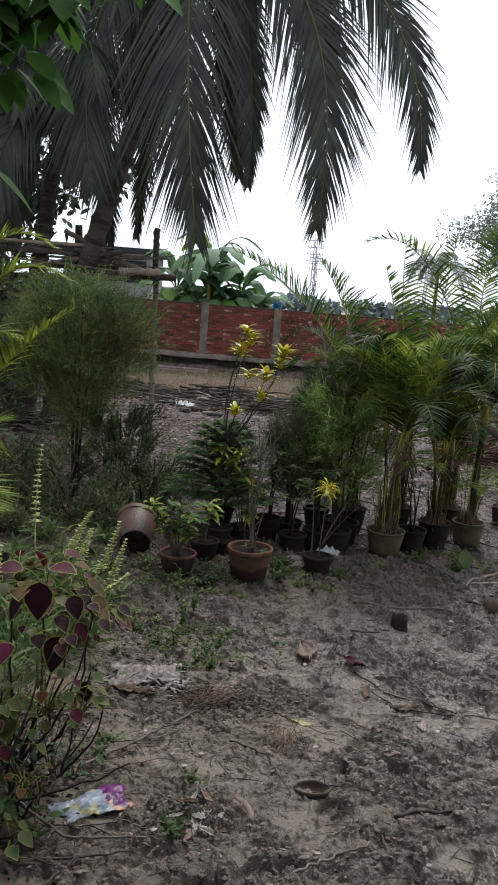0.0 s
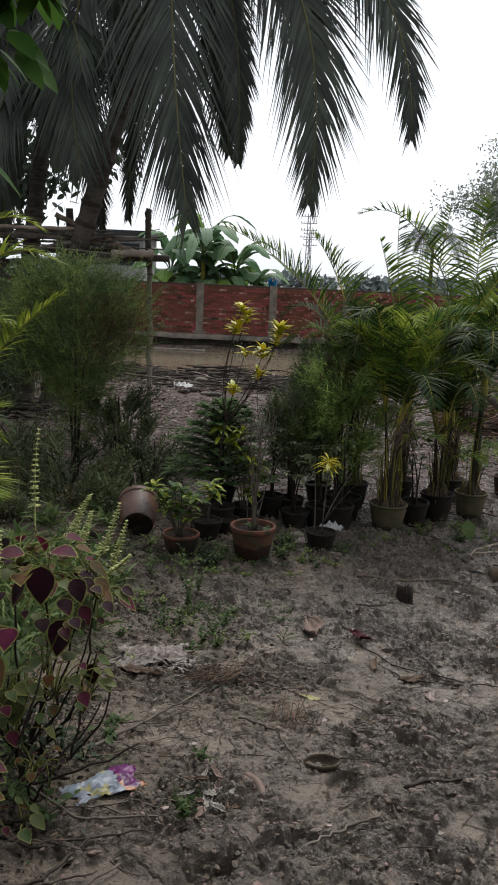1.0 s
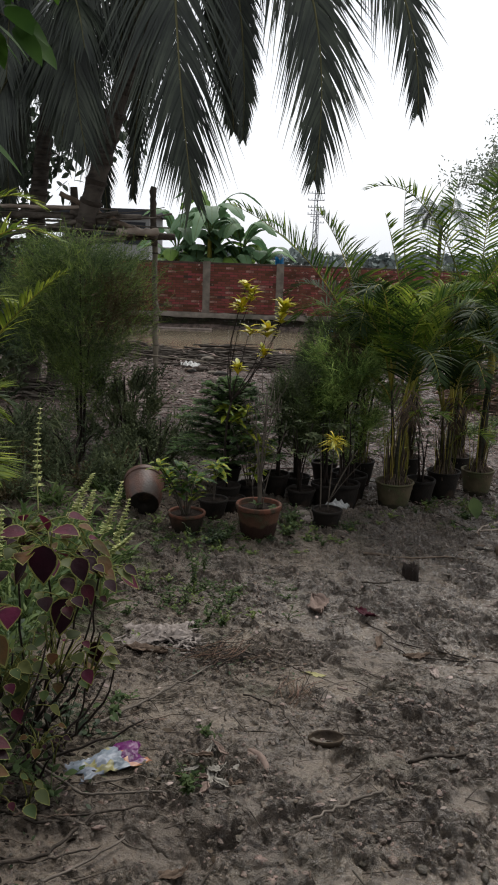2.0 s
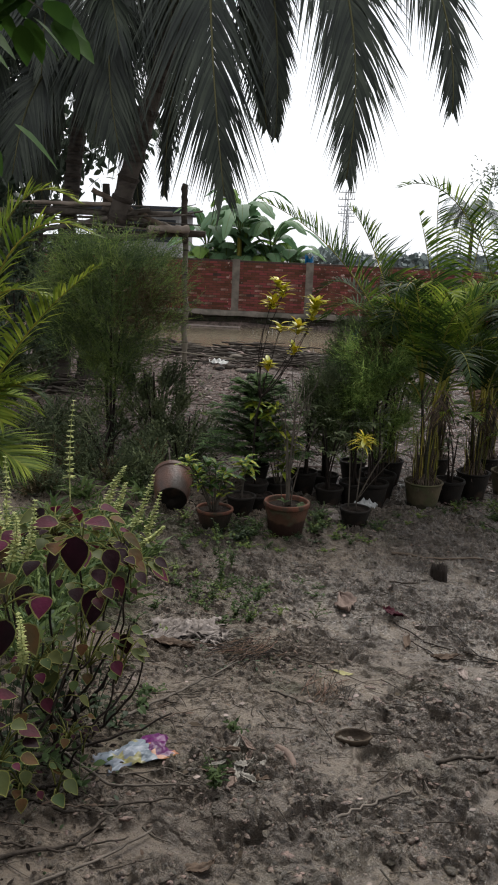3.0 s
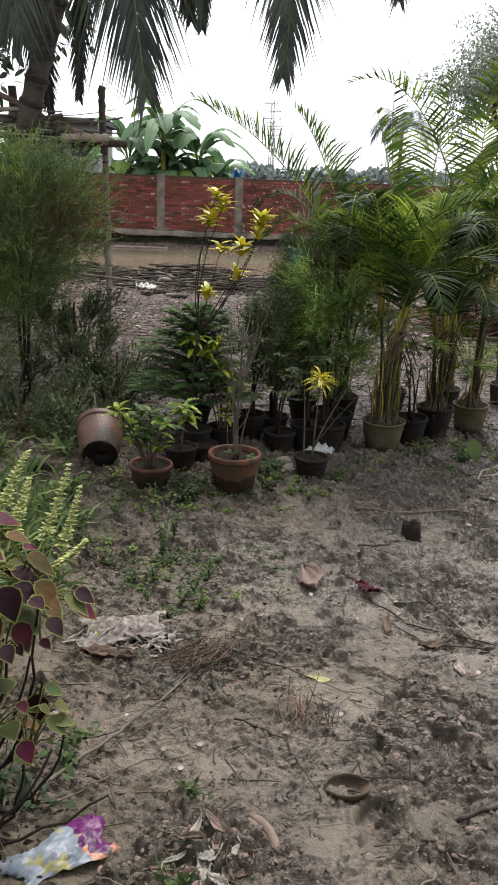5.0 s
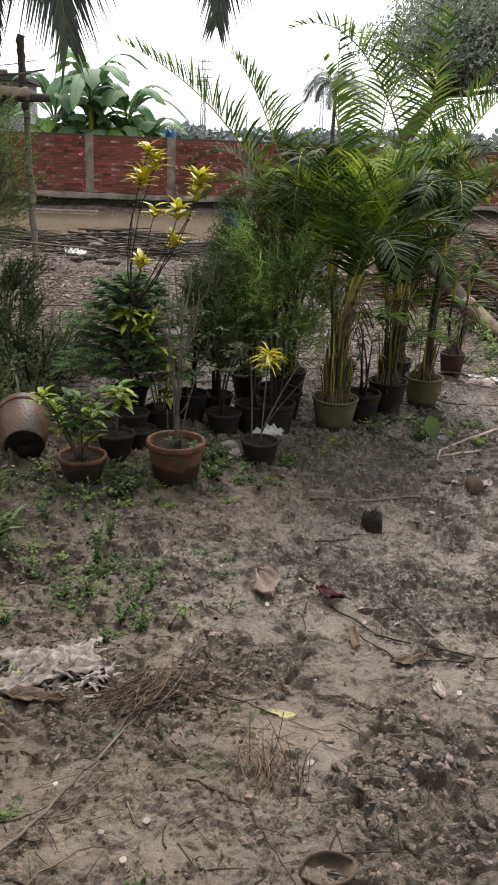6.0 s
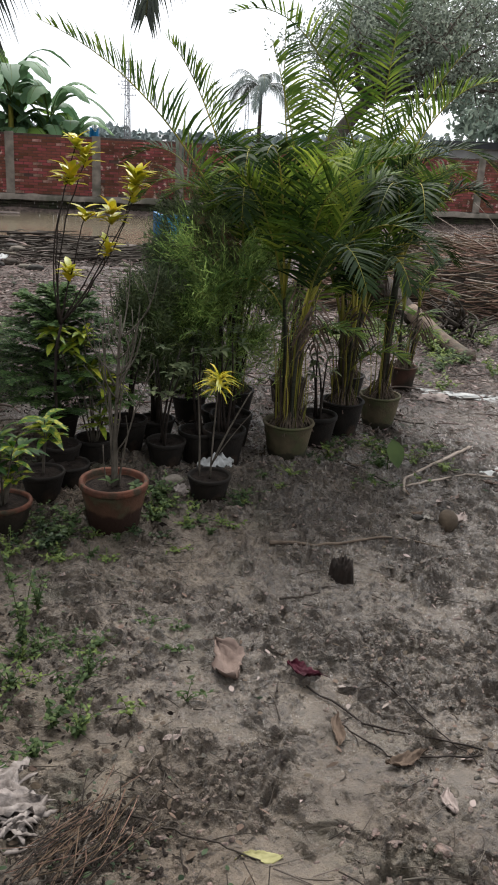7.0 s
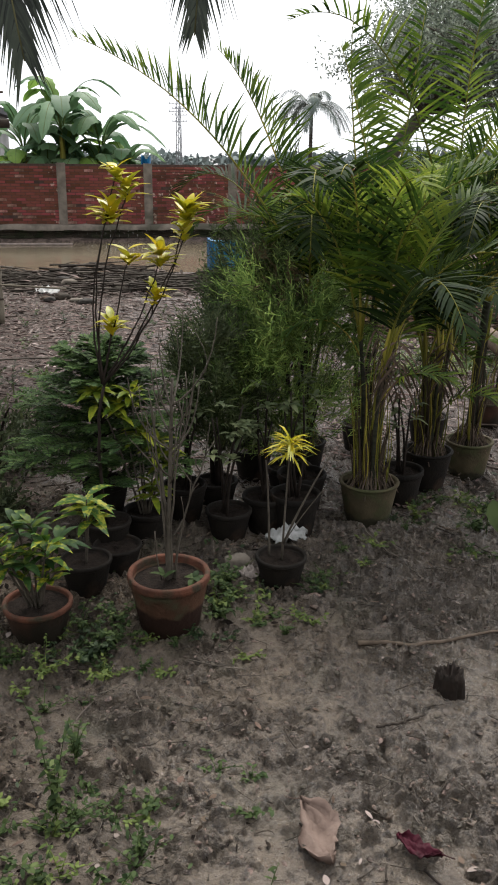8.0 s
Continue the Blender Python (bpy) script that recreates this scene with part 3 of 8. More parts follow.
def lumps(scale, seed, steep, lean):
    """Flat-topped clods with steep, ragged sides."""
    a = value_noise((WX + lean * WY) * 0.75, WY - lean * WX, scale, seed) + 0.6 * value_noise(WX, WY, scale * 2.3, seed + 1) + 0.35 * value_noise(WX, WY, scale * 4.9, seed + 2)
    return np.clip((a - 0.1) * steep, 0, 1)


crumbly = value_noise(WX, WY, 40, 8) + 0.6 * value_noise(WX, WY, 63, 28)
def cracks(scale, seed, thin, lean):
    """Narrow crevices between clods."""
    a = value_noise(WX - lean * WY, WY + lean * WX, scale, seed) + 0.3 * value_noise(WX, WY, scale * 2.7, seed + 1)
    return np.clip(1 - np.abs(a) * thin, 0, 1)


torn_edges = 0.02 * cracks(6.5, 81, 9, 0.4) * churned + 0.012 * cracks(13, 84, 7, -0.3) * churned
# small pocks and crumbs cover all but a few smooth skins
pocked = np.clip(0.5 + 1.1 * value_noise(WX, WY, 2.7, 101) + 0.8 * value_noise(WX, WY, 6.3, 102) + 0.7 * value_noise(WX, WY, 14, 103) + 0.5 * value_noise(WX, WY, 31, 104) + 0.3 * churned, 0.08, 1)
mud = -torn_edges + churned * (0.013 * lumps(7.5, 5, 3.2, 0.35) + 0.012 * lumps(15, 15, 3.0, -0.5))
mud = mud + pocked * (0.009 * lumps(16, 25, 3.6, 0.2) + 0.008 * lumps(29, 35, 3.2, -0.4) + 0.0035 * crumbly + 0.0035 * value_noise(WX, WY, 90, 48))
mud = mud * (1.35 + 0.5 * np.clip((GY - 3.8) / 2, 0, 1))
mud = mud + 0.012 * value_noise(GX, GY, 2.3, 12) + 0.006 * value_noise(WX, WY, 5.1, 17) + 0.003 * lumps(11, 45, 2.2, 0.3) - 0.014
GZ = GZ + near * mud + 0.03 * value_noise(GX, GY, 1.3, 9) * np.clip((GY - 6.5) / 3, 0, 1) * np.clip((40 - GY) / 10, 0, 1)
for px, py, pl, pw, turn, depth in PITS:
    c, s = math.cos(radians(turn)), math.sin(radians(turn))
    u, v = ((GX - px) * c + (GY - py) * s) / (pl / 2), (-(GX - px) * s + (GY - py) * c) / (pw / 2)
    d = np.sqrt(u * u + v * v) + 0.22 * value_noise(WX, WY, 13, 21) + 0.16 * value_noise(WX, WY, 31, 22)
    GZ = GZ - 0.8 * depth * np.clip(1.0 - d, 0, 0.14) / 0.14 + depth * 0.6 * np.exp(-((d - 1.25) / 0.2) ** 2) * np.clip(0.35 + 0.9 * value_noise(GX, GY, 9, 33), 0, 1.2)
geo = Geo()
na, nb = GX.shape
ids = np.arange(na * nb).reshape(na, nb)
geo.add(np.stack([GX, GY, GZ], -1).reshape(-1, 3), [np.stack([ids[:-1, :-1], ids[1:, :-1], ids[1:, 1:], ids[:-1, 1:]], -1).reshape(-1, 4)])
ground = part("ground", geo, M_ground)
tex = ground.data.attributes.new("churned", "FLOAT", "POINT")
tex.data.foreach_set("value", (churned * near).reshape(-1))
tex = ground.data.attributes.new("pocked", "FLOAT", "POINT")
tex.data.foreach_set("value", (pocked * near).reshape(-1))
tex = ground.data.attributes.new("wetness", "FLOAT", "POINT")
tex.data.foreach_set("value", wetness.reshape(-1))
tagged(ground, "wet grey-brown trodden mud with leaf litter towards the pond", "ground", kind="structure")


def gtop(x, y):
    """Height of the finished ground."""
    i, j = int(np.abs(gx - x).argmin()), int(np.abs(gy - y).argmin())
    return float(GZ[i, j])


def box(geo, lo, hi, slot=0, jitter=0.0):
    lo, hi = np.asarray(lo, float), np.asarray(hi, float)
    v = np.array([[(lo, hi)[a][0], (lo, hi)[b][1], (lo, hi)[c][2]] for a in (0, 1) for b in (0, 1) for c in (0, 1)])
    if jitter:
        v = v + NR.uniform(-jitter, jitter, v.shape)
    geo.add(v, [np.array([[0, 1, 3, 2], [4, 6, 7, 5], [0, 4, 5, 1], [2, 3, 7, 6], [0, 2, 6, 4], [1, 5, 7, 3]])], slot)


# ---- unseen wall and roof slab behind the start, added to block sky light ----
house = thing("sky_block_wall", (0, -3.2, 0.5), "unseen plastered wall behind the yard, added to block sky light", "wall", kind="structure")
geo = Geo()
box(geo, (-9, -0.25, -0.1), (9, 0, 3.4))
part("masonry", geo, M_plaster, house, smooth=False)
geo = Geo()
box(geo, (-9.4, -4, 3.4), (9.4, 1.6, 3.55))
part("eave", geo, M_conc, house, "unseen overhanging slab, added to block sky light", smooth=False)

# ---- pond ----
geo = Geo()
geo.add([(-30, 18, -0.44), (4.6, 18, -0.44), (4.6, 26.62, -0.44), (-30, 26.62, -0.44)], [np.array([[0, 1, 2, 3]])])
water = part("water", geo, M_water, smooth=False)
tagged(water, "still muddy brown pond water below the wall", "pond", kind="structure")

# ---- boundary wall ----
WALL_Y, WALL_T, COURSE, BRICK_L, STEP = 26.85, 0.24, 0.0745, 0.235, 2.29
wall = thing("wall_north", (0, WALL_Y, 0), "unplastered red brick boundary wall with concrete pillars", "wall", kind="structure")
geo = Geo()
box(geo, (-15.6, 0.012, 0.0), (24.5, WALL_T, 1.545))
part("mortar_core", geo, M_mortar, wall, "grey mortar joints", smooth=False)
geo = Geo()
box(geo, (0, 0, 0), (BRICK_L, 0.1, 0.062))
brick_mesh = geo.mesh("brick", M_brick, False)
pale_mesh = geo.mesh("brick_pale", M_brick_pale, False)
count = 0
for k in range(-6, 11):
    x0, x1 = -1.25 + STEP * k + 0.11, -1.25 + STEP * (k + 1) - 0.11
    rest = Geo()
    for row in range(20):
        z = 0.006 + row * COURSE + 0.004
        x = x0 - (0.12 if row % 2 else 0.0)
        while x < x1 - 0.04:
            a, b = max(x, x0), min(x + BRICK_L, x1)
            if R.random() > 0.985:
                x += BRICK_L + 0.011
                continue  # a putlog hole
            if k in (-1, 0) and count < 300 and b - a > BRICK_L * 0.95:
                ob = part("brick", pale_mesh if R.random() < 0.13 else brick_mesh, None, wall)
                ob.location = (a, R.uniform(-0.004, 0.004), z)
                count += 1
            else:
                box(rest, (a, R.uniform(-0.004, 0.004), z), (b, 0.09, z + 0.062))
            x += BRICK_L + 0.011
    ob = part("brick_courses", rest, M_brick_far, wall, smooth=False)
    tagged(ob, kind="stuff")
for k in range(-6, 12):
    geo = Geo()
    xc = -1.25 + STEP * k
    box(geo, (xc - 0.115, -0.025, -0.02), (xc + 0.115, WALL_T + 0.03, 1.57), jitter=0.006)
    part("pillar", geo, M_conc, wall, "pale weathered concrete pillar", smooth=False)
# plinth beam and the footing in the water
for k in range(-6, 11):
    geo = Geo()
    xs = np.linspace(-1.25 + STEP * k, -1.25 + STEP * (k + 1), 9)
    pts = np.stack([xs, np.full(9, 0.0), np.full(9, -0.075)], -1)
    v = []
    for x in xs:
        t, b = 0.0 + NR.uniform(-0.02, 0.02), -0.13 + NR.uniform(-0.02, 0.02)
        yy = -0.3 + NR.uniform(-0.05, 0.04)
        v += [(x, yy, b), (x, yy, t - 0.02), (x, yy + 0.05, t), (x, WALL_T + 0.02, t), (x, WALL_T + 0.02, b)]
    idx = np.arange(45).reshape(9, 5)
    geo.add(v, [np.stack([idx[:-1, :-1], idx[1:, :-1], idx[1:, 1:], idx[:-1, 1:]], -1).reshape(-1, 4)])
    part("plinth", geo, M_conc, wall, "uneven pale concrete plinth beam")
    geo = Geo()
    for row in range(5):
        x = xs[0] - (0.12 if row % 2 else 0)
        while x < xs[-1] - 0.02:
            box(geo, (max(x, xs[0]), -0.05 + R.uniform(-0.01, 0.01), -0.2 - row * COURSE), (min(x + BRICK_L, xs[-1]), 0.2, -0.138 - row * COURSE))
            x += BRICK_L + 0.011
    ob = part("footing_courses", geo, M_footing, wall, smooth=False)
    tagged(ob, kind="stuff")

# ---- beyond the wall ----
def banana_plant(x, y, height, leaves, spread, seed, lean=0.0):
    rng = np.random.default_rng(seed)
    ob = thing("banana_plant", (x, y, gz(x, y)), "banana plant with wide arching green leaves behind the wall", "plant", "banana plants behind the wall")
    geo = Geo()
    top = np.array([lean, 0, height * 0.62])
    tube(geo, bez((0, 0, 0), (0, 0, height * 0.3), top, 8), np.linspace(0.13, 0.07, 8), 9)
    part("pseudostem", geo, M_areca_stem, ob)
    for i in range(leaves):
        az = i * 2.4 + rng.uniform(-0.4, 0.4)
        el = rng.uniform(0.2, 1.2)
        ln = spread * rng.uniform(0.8, 1.2)
        d = np.array([math.cos(az), math.sin(az), 0])
        tip = top + d * ln * (0.35 + math.cos(el) * 0.75) + np.array([0, 0, ln * (math.sin(el) * 1.1 - 0.45)])
        mid = top + d * ln * 0.4 * math.cos(el) + np.array([0, 0, ln * (0.5 + 0.6 * math.sin(el))])
        k = 22
        path = bez(top, mid, tip, k)
        geo = Geo()
        tan = unit(np.gradient(path, axis=0))
        side = unit(np.cross(tan, [0, 0, 1.0]))
        w = np.interp(np.linspace(0, 1, k), [0, 0.14, 0.26, 0.7, 0.92, 1], [0.02, 0.06, 0.5, 0.6, 0.38, 0.03]) * rng.uniform(0.8, 1.1)
        hang = rng.uniform(0.05, 0.4)
        cols = []
        for c in (-1, -0.5, 0, 0.5, 1):
            tear = rng.uniform(0.72, 1.05, k) if abs(c) == 1 else np.ones(k)
            cols.append(path + side * (c * w / 2 * tear)[:, None] - np.array([0, 0, 1.0]) * (w * hang * c * c * rng.uniform(0.7, 1.3, k) - 0.12 * w * abs(c))[:, None])
        rows = np.stack(cols, 1)
        idx = np.arange(k * 5).reshape(k, 5)
        q = np.stack([idx[:-1, :-1], idx[1:, :-1], idx[1:, 1:], idx[:-1, 1:]], -1).reshape(-1, 4)
        geo.add(rows.reshape(-1, 3), [q])
        tube(geo, path, np.linspace(0.02, 0.005, k), 5, 1)
        part("leaf", geo, [M_banana_l if rng.random() < 0.2 else M_banana, M_weed_pale], ob)
    return ob


banana_plant(-1.25, 28.4, 4.3, 12, 2.0, 1)
banana_plant(-2.15, 28.8, 3.5, 9, 1.8, 2, -0.2)
banana_plant(-0.35, 28.7, 3.6, 10, 1.7, 3, 0.15)
banana_plant(0.35, 28.9, 2.5, 7, 1.2, 4, 0.1)
banana_plant(-2.4, 28.7, 2.6, 8, 1.2, 8, -0.1)
banana_plant(-0.35, 28.7, 2.7, 8, 1.2, 9, 0.1)
banana_plant(-1.15, 28.7, 3.2, 9, 1.4, 10)
banana_plant(-1.7, 28.7, 2.7, 8, 1.2, 6)
banana_plant(-0.85, 28.7, 2.6, 8, 1.2, 7)

# blue sheet over the wall's top
geo = Geo()
gu, gv = np.meshgrid(np.linspace(0, 1, 8), np.linspace(0, 1, 8), indexing="ij")
sheet = np.stack([0.9 + 0.26 * gu, 27.5 + 0.15 * np.sin(gu * 7), 1.35 + 0.38 * gv + 0.06 * np.sin(gu * 9)], -1)
idx = np.arange(64).reshape(8, 8)
geo.add(sheet.reshape(-1, 3), [np.stack([idx[:-1, :-1], idx[1:, :-1], idx[1:, 1:], idx[:-1, 1:]], -1).reshape(-1, 4)])
tube(geo, [(0.9, 27.55, -0.35), (0.9, 27.55, 1.8)], 0.015, 6)
tagged(part("tarpaulin", geo, M_blue), "blue plastic sheet hung on a stake behind the wall", "tarpaulin")


def building(x0, x1, y, depth, top, floors, label, mats):
    ob = thing("house", ((x0 + x1) / 2, y, -0.35), label, "house")
    hx, h = (x1 - x0) / 2, top + 0.35
    geo = Geo()
    box(geo, (-hx, 0, 0), (hx, depth, h - 0.25))
    part("wall", geo, mats[0], ob, smooth=False)
    geo = Geo()
    box(geo, (-hx - 0.35, -0.5, h - 0.25), (hx + 0.35, depth + 0.3, h))
    part("roof", geo, mats[1], ob, "dark flat roof slab", smooth=False)
    for f in range(floors):
        for k in range(3):
            xc, zc = -hx + hx * 2 * (k + 0.5) / 3, (f + 0.55) * (h - 0.25) / floors
            geo = Geo()
            box(geo, (xc - 0.5, -0.04, zc - 0.5), (xc + 0.5, 0.05, zc + 0.5))
            part("window", geo, M_roof, ob, "dark window opening", smooth=False)
    return ob


building(-8.6, -4.6, 40, 6, 3.55, 2, "grey-white two-storey house with a dark flat roof", (M_plaster, M_roof))
building(16.5, 20.0, 33, 5, 2.1, 1, "low grey house with a flat roof slab beyond the wall", (M_plaster, M_roof))


def power_pole(x, y, top, arms):
    ob = thing("power_pole", (x, y, -0.35), "tall lattice power pole with crossarms, grey steel paled by painted haze", "power pole", "power poles")
    h = top + 0.35
    for sx in (-0.22, 0.22):
        geo = Geo()
        tube(geo, [(sx, 0, 0), (sx * 0.5, 0, h)], 0.045, 5)
        part("leg", geo, M_steel, ob)
    geo = Geo()
    for i in range(14):
        za, zb = h * i / 14, h * (i + 1) / 14
        sa, sb = 0.22 - 0.11 * i / 14, 0.22 - 0.11 * (i + 1) / 14
        tube(geo, [(-sa if i % 2 else sa, 0, za), (sb if i % 2 else -sb, 0, zb)], 0.025, 4)
    part("lacing", geo, M_steel, ob)
    for i in range(arms):
        z = h - 0.25 - 0.62 * i
        geo = Geo()
        tube(geo, [(-0.75, 0, z), (0.75, 0, z)], 0.035, 5)
        for sx in (-0.7, -0.4, 0.4, 0.7):
            tube(geo, [(sx, 0, z), (sx, 0, z + 0.18)], 0.03, 5)
        part("crossarm", geo, M_steel, ob)
    return ob


power_pole(5.9, 80, 7.3, 4)
power_pole(7.2, 95, 6.4, 3)
power_pole(18.5, 90, 5.6, 2)
# far belt of trees, their haze held in the pale leaf colour
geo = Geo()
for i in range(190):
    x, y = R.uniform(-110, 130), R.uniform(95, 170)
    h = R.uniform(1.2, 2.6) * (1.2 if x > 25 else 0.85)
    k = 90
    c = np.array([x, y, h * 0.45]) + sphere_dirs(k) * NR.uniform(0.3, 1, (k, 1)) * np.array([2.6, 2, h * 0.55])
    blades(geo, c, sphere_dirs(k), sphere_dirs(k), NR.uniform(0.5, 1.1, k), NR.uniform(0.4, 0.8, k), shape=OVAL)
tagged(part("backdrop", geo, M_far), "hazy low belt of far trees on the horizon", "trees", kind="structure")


def broad_tree(name, x, y, height, radius, label, leaf_mat, seed, limbs, boughs, per, leaf, bare=0.35, lean=0.0, flat=0.4, clump=0.11, shift=0.0, shape=OVAL):
    """Trunk, a few limbs that fork into boughs, and flat clumps of small leaves at the bough ends."""
    rng = np.random.default_rng(seed)
    ob = thing(name, (x, y, gz(x, y)), label, "tree")
    trunk = Geo()
    fork = np.array([lean, 0, height * bare])
    tube(trunk, bez((0, 0, -0.1), (lean * 0.2, 0, height * bare * 0.5), fork, 8), np.linspace(0.03, 0.02, 8) * height, 10, rough=0.08)
    part("trunk", trunk, M_stem_g, ob)
    rise = height * (1 - bare)
    for i in range(limbs):
        az = i * 2.4 + rng.uniform(-0.4, 0.4)
        rr = radius * math.sqrt((i + 0.6) / limbs)
        end = fork + np.array([shift + math.cos(az) * rr, math.sin(az) * rr, rise * (0.9 - 0.5 * (rr / radius) ** 2) * (0.2 + 0.8 * ((i * 0.618) % 1.0))])
        mid = fork + (end - fork) * (0.35, 0.35, 0.62) + rng.normal(0, 0.08, 3) * radius
        path = bez(fork, mid, end, 12) + rng.normal(0, 0.012, (12, 3)) * radius * np.linspace(0, 1, 12)[:, None]
        limb, crown = Geo(), Geo()
        tube(limb, path, np.linspace(0.0095, 0.002, 12) * height, 6, rough=0.12)
        for b in range(boughs):
            s0 = int(rng.integers(4, 12))
            out = rng.normal(0, 1, 3) * (1, 1, 0.55)
            tipb = path[s0] + unit(out + unit(end - fork) * 0.5) * radius * rng.uniform(0.14, 0.36)
            bp = bez(path[s0], (path[s0] + tipb) / 2 + rng.normal(0, 0.03, 3) * radius, tipb, 7)
            tube(limb, bp, np.linspace(0.003, 0.0008, 7) * height, 4)
            for c in (bp[-1], bp[4] + rng.normal(0, 0.04, 3) * radius):
                k = per
                pts = c + np.clip(rng.normal(0, 1, (k, 3)), -1.9, 1.9) * radius * clump * (1, 1, flat) * rng.uniform(0.7, 1.2)
                blades(crown, pts, unit(rng.normal(size=(k, 3)) + (0, 0, -0.25)), unit(rng.normal(size=(k, 3)) + (0, 0, 0.8)), leaf * rng.uniform(0.6, 1.3, k), leaf * 0.5, 0.2, shape)
        lb = part("limb", limb, M_stem_g, ob)
        part("foliage", crown, leaf_mat, lb)
    return ob


broad_tree("rain_tree", 8.7, 33, 11.0, 5.2, "large spreading tree beyond the wall, open green crown greyed by painted haze", M_rain_near, 21, 34, 12, 48, 0.14, 0.33, 2.2, 0.6, 0.075, 3.0, ((0, 0.3), (0.45, 1.0), (1, 0.05)))
broad_tree("shade_tree", -7.5, 19, 8.5, 3.6, "dark dense broad-leaved tree beside the pond", M_tree, 22, 9, 7, 60, 0.26, 0.3, 0.3, 0.6, 0.13)
broad_tree("shade_tree", -6.9, 15.5, 7.5, 2.4, "dark dense broad-leaved tree behind the palms", M_tree, 23, 9, 7, 60, 0.24, 0.3, -0.2, 0.6, 0.13)
broad_tree("shade_tree", 21, 42, 8.0, 4.5, "tree far beyond the wall, its green greyed by painted haze", M_rain, 24, 8, 6, 40, 0.36, 0.3, 0.0, 0.5, 0.12)

# ---- coconut palms by the pond ----
STRAP = ((0.0, 0.5), (0.2, 1.0), (0.55, 0.85), (1.0, 0.05))


def coconut_palm(base, bend, crown, fronds, extra, seed, label, r0=0.17, leaf=1.0, rise=(0.1, 1.25), leaf_mat=None):
    """fronds: two bends and the tip of single hanging leaves, and their breadth; extra: how many more spread round the crown."""
    global NR
    keep, NR = NR, np.random.default_rng(seed)
    base, crown = np.asarray(base, float), np.asarray(crown, float)
    ob = thing("coconut_palm", base, label, "palm tree", "coconut palms")
    geo = Geo()
    k = 46
    path = bez((0, 0, -0.15), np.asarray(bend) - base, crown - base, k)
    rad = np.linspace(r0, r0 * 0.72, k) * (1 + 0.09 * (np.arange(k) % 2)) + np.exp(-np.arange(k) / 3) * 0.08
    tube(geo, path, rad, 14, rough=0.05)
    part("trunk", geo, M_trunk, ob, "ringed grey-brown trunk")
    geo = Geo()
    for i in range(3, k - 3, 2):
        at = np.array([path[i] + (path[i + 1] - path[i]) * q for q in (0.0, 0.22, 0.45)])
        tube(geo, at, np.array([0.99, 1.07, 1.0]) * rad[i] * NR.uniform(1.0, 1.05), 14, cap=False, rough=0.04)
    tagged(part("scarring", geo, M_bark_dark, ob, "dark leaf-scar rings round the trunk"), kind="stuff")
    top = crown - base
    geo = Geo()
    for i in range(26):
        d = unit(np.array([math.cos(i * 2.4), math.sin(i * 2.4), NR.uniform(-0.2, 1.2)]))
        tube(geo, bez(top - (0, 0, 0.3), top + d * 0.25, top + d * NR.uniform(0.4, 0.6) - (0, 0, 0.1), 5), np.linspace(0.05, 0.02, 5), 5)
    part("leaf_bases", geo, M_sheath, ob, "brown fibrous leaf bases")
    for p1, p2, tip, size in fronds:
        geo = Geo()
        path = cub(top, np.asarray(p1) - base, np.asarray(p2) - base, np.asarray(tip) - base, 26)
        frond(geo, path, 170, leaf * size * 1.28, 0.032, 0.1, 0.0, 0.45, 1.5, 0.035, ragged=0.5, shape=STRAP, flat=(NR.uniform(-0.25, 0.25), -1.0, 0.35))
        part("frond", geo, [M_coco, M_rachis], ob)
    for i in range(extra):
        az, el = i * 2.4 + NR.uniform(-0.3, 0.3), NR.uniform(*rise)
        d = np.array([math.cos(az), math.sin(az), 0])
        ln = NR.uniform(3.0, 3.8) * leaf
        tip = top + d * ln * (0.55 + 0.35 * math.cos(el)) + (0, 0, ln * (math.sin(el) - 0.75))
        geo = Geo()
        frond(geo, bez(top, top + d * ln * 0.55 * math.cos(el * 0.6) + (0, 0, ln * (0.15 + 0.5 * math.sin(el))), tip, 18), 110, leaf * 0.95, 0.027, 0.16, -0.05, 0.8, 1.4, 0.032, ragged=0.5, shape=STRAP)
        part("frond", geo, [leaf_mat or (M_coco if NR.random() < 0.8 else M_coco_dry), M_rachis], ob)
    NR = keep
    return ob


coconut_palm((-3.05, 14.2, -0.28), (-2.75, 14.1, 2.6), (-0.9, 13.0, 6.6), [
    ((0.2, 12.5, 7.4), (2.2, 12.0, 6.3), (2.24, 12.0, 3.8), 0.72),
    ((-0.3, 12.2, 7.2), (1.25, 11.8, 5.9), (0.9, 11.8, 2.9), 0.85),
    ((-0.6, 12.5, 7.0), (0.0, 12.3, 5.6), (-0.06, 12.3, 3.45), 0.42),
    ((-1.0, 11.9, 7.2), (-1.1, 11.5, 5.4), (-0.66, 11.4, 2.6), 1.05),
    ((-1.9, 12.6, 7.1), (-2.75, 12.5, 5.5), (-2.2, 12.4, 3.2), 1.0),
    ((-1.2, 14.5, 6.8), (-1.95, 15.0, 5.0), (-1.92, 15.0, 2.75), 0.5),
    ((-0.6, 13.4, 6.8), (-0.35, 13.6, 5.2), (-0.22, 13.8, 3.75), 0.6),
    ((-0.2, 13.2, 7.3), (0.9, 13.4, 6.6), (1.0, 13.5, 5.0), 0.7),
    ((-1.3, 13.6, 7.1), (-1.9, 13.9, 6.3), (-2.0, 14.0, 4.6), 0.8),
    ((-1.6, 12.3, 7.4), (-2.0, 11.9, 6.8), (-1.9, 11.8, 5.5), 0.8),
], 7, 31, "tall leaning coconut palm with long drooping dark green leaves", rise=(0.75, 1.25))
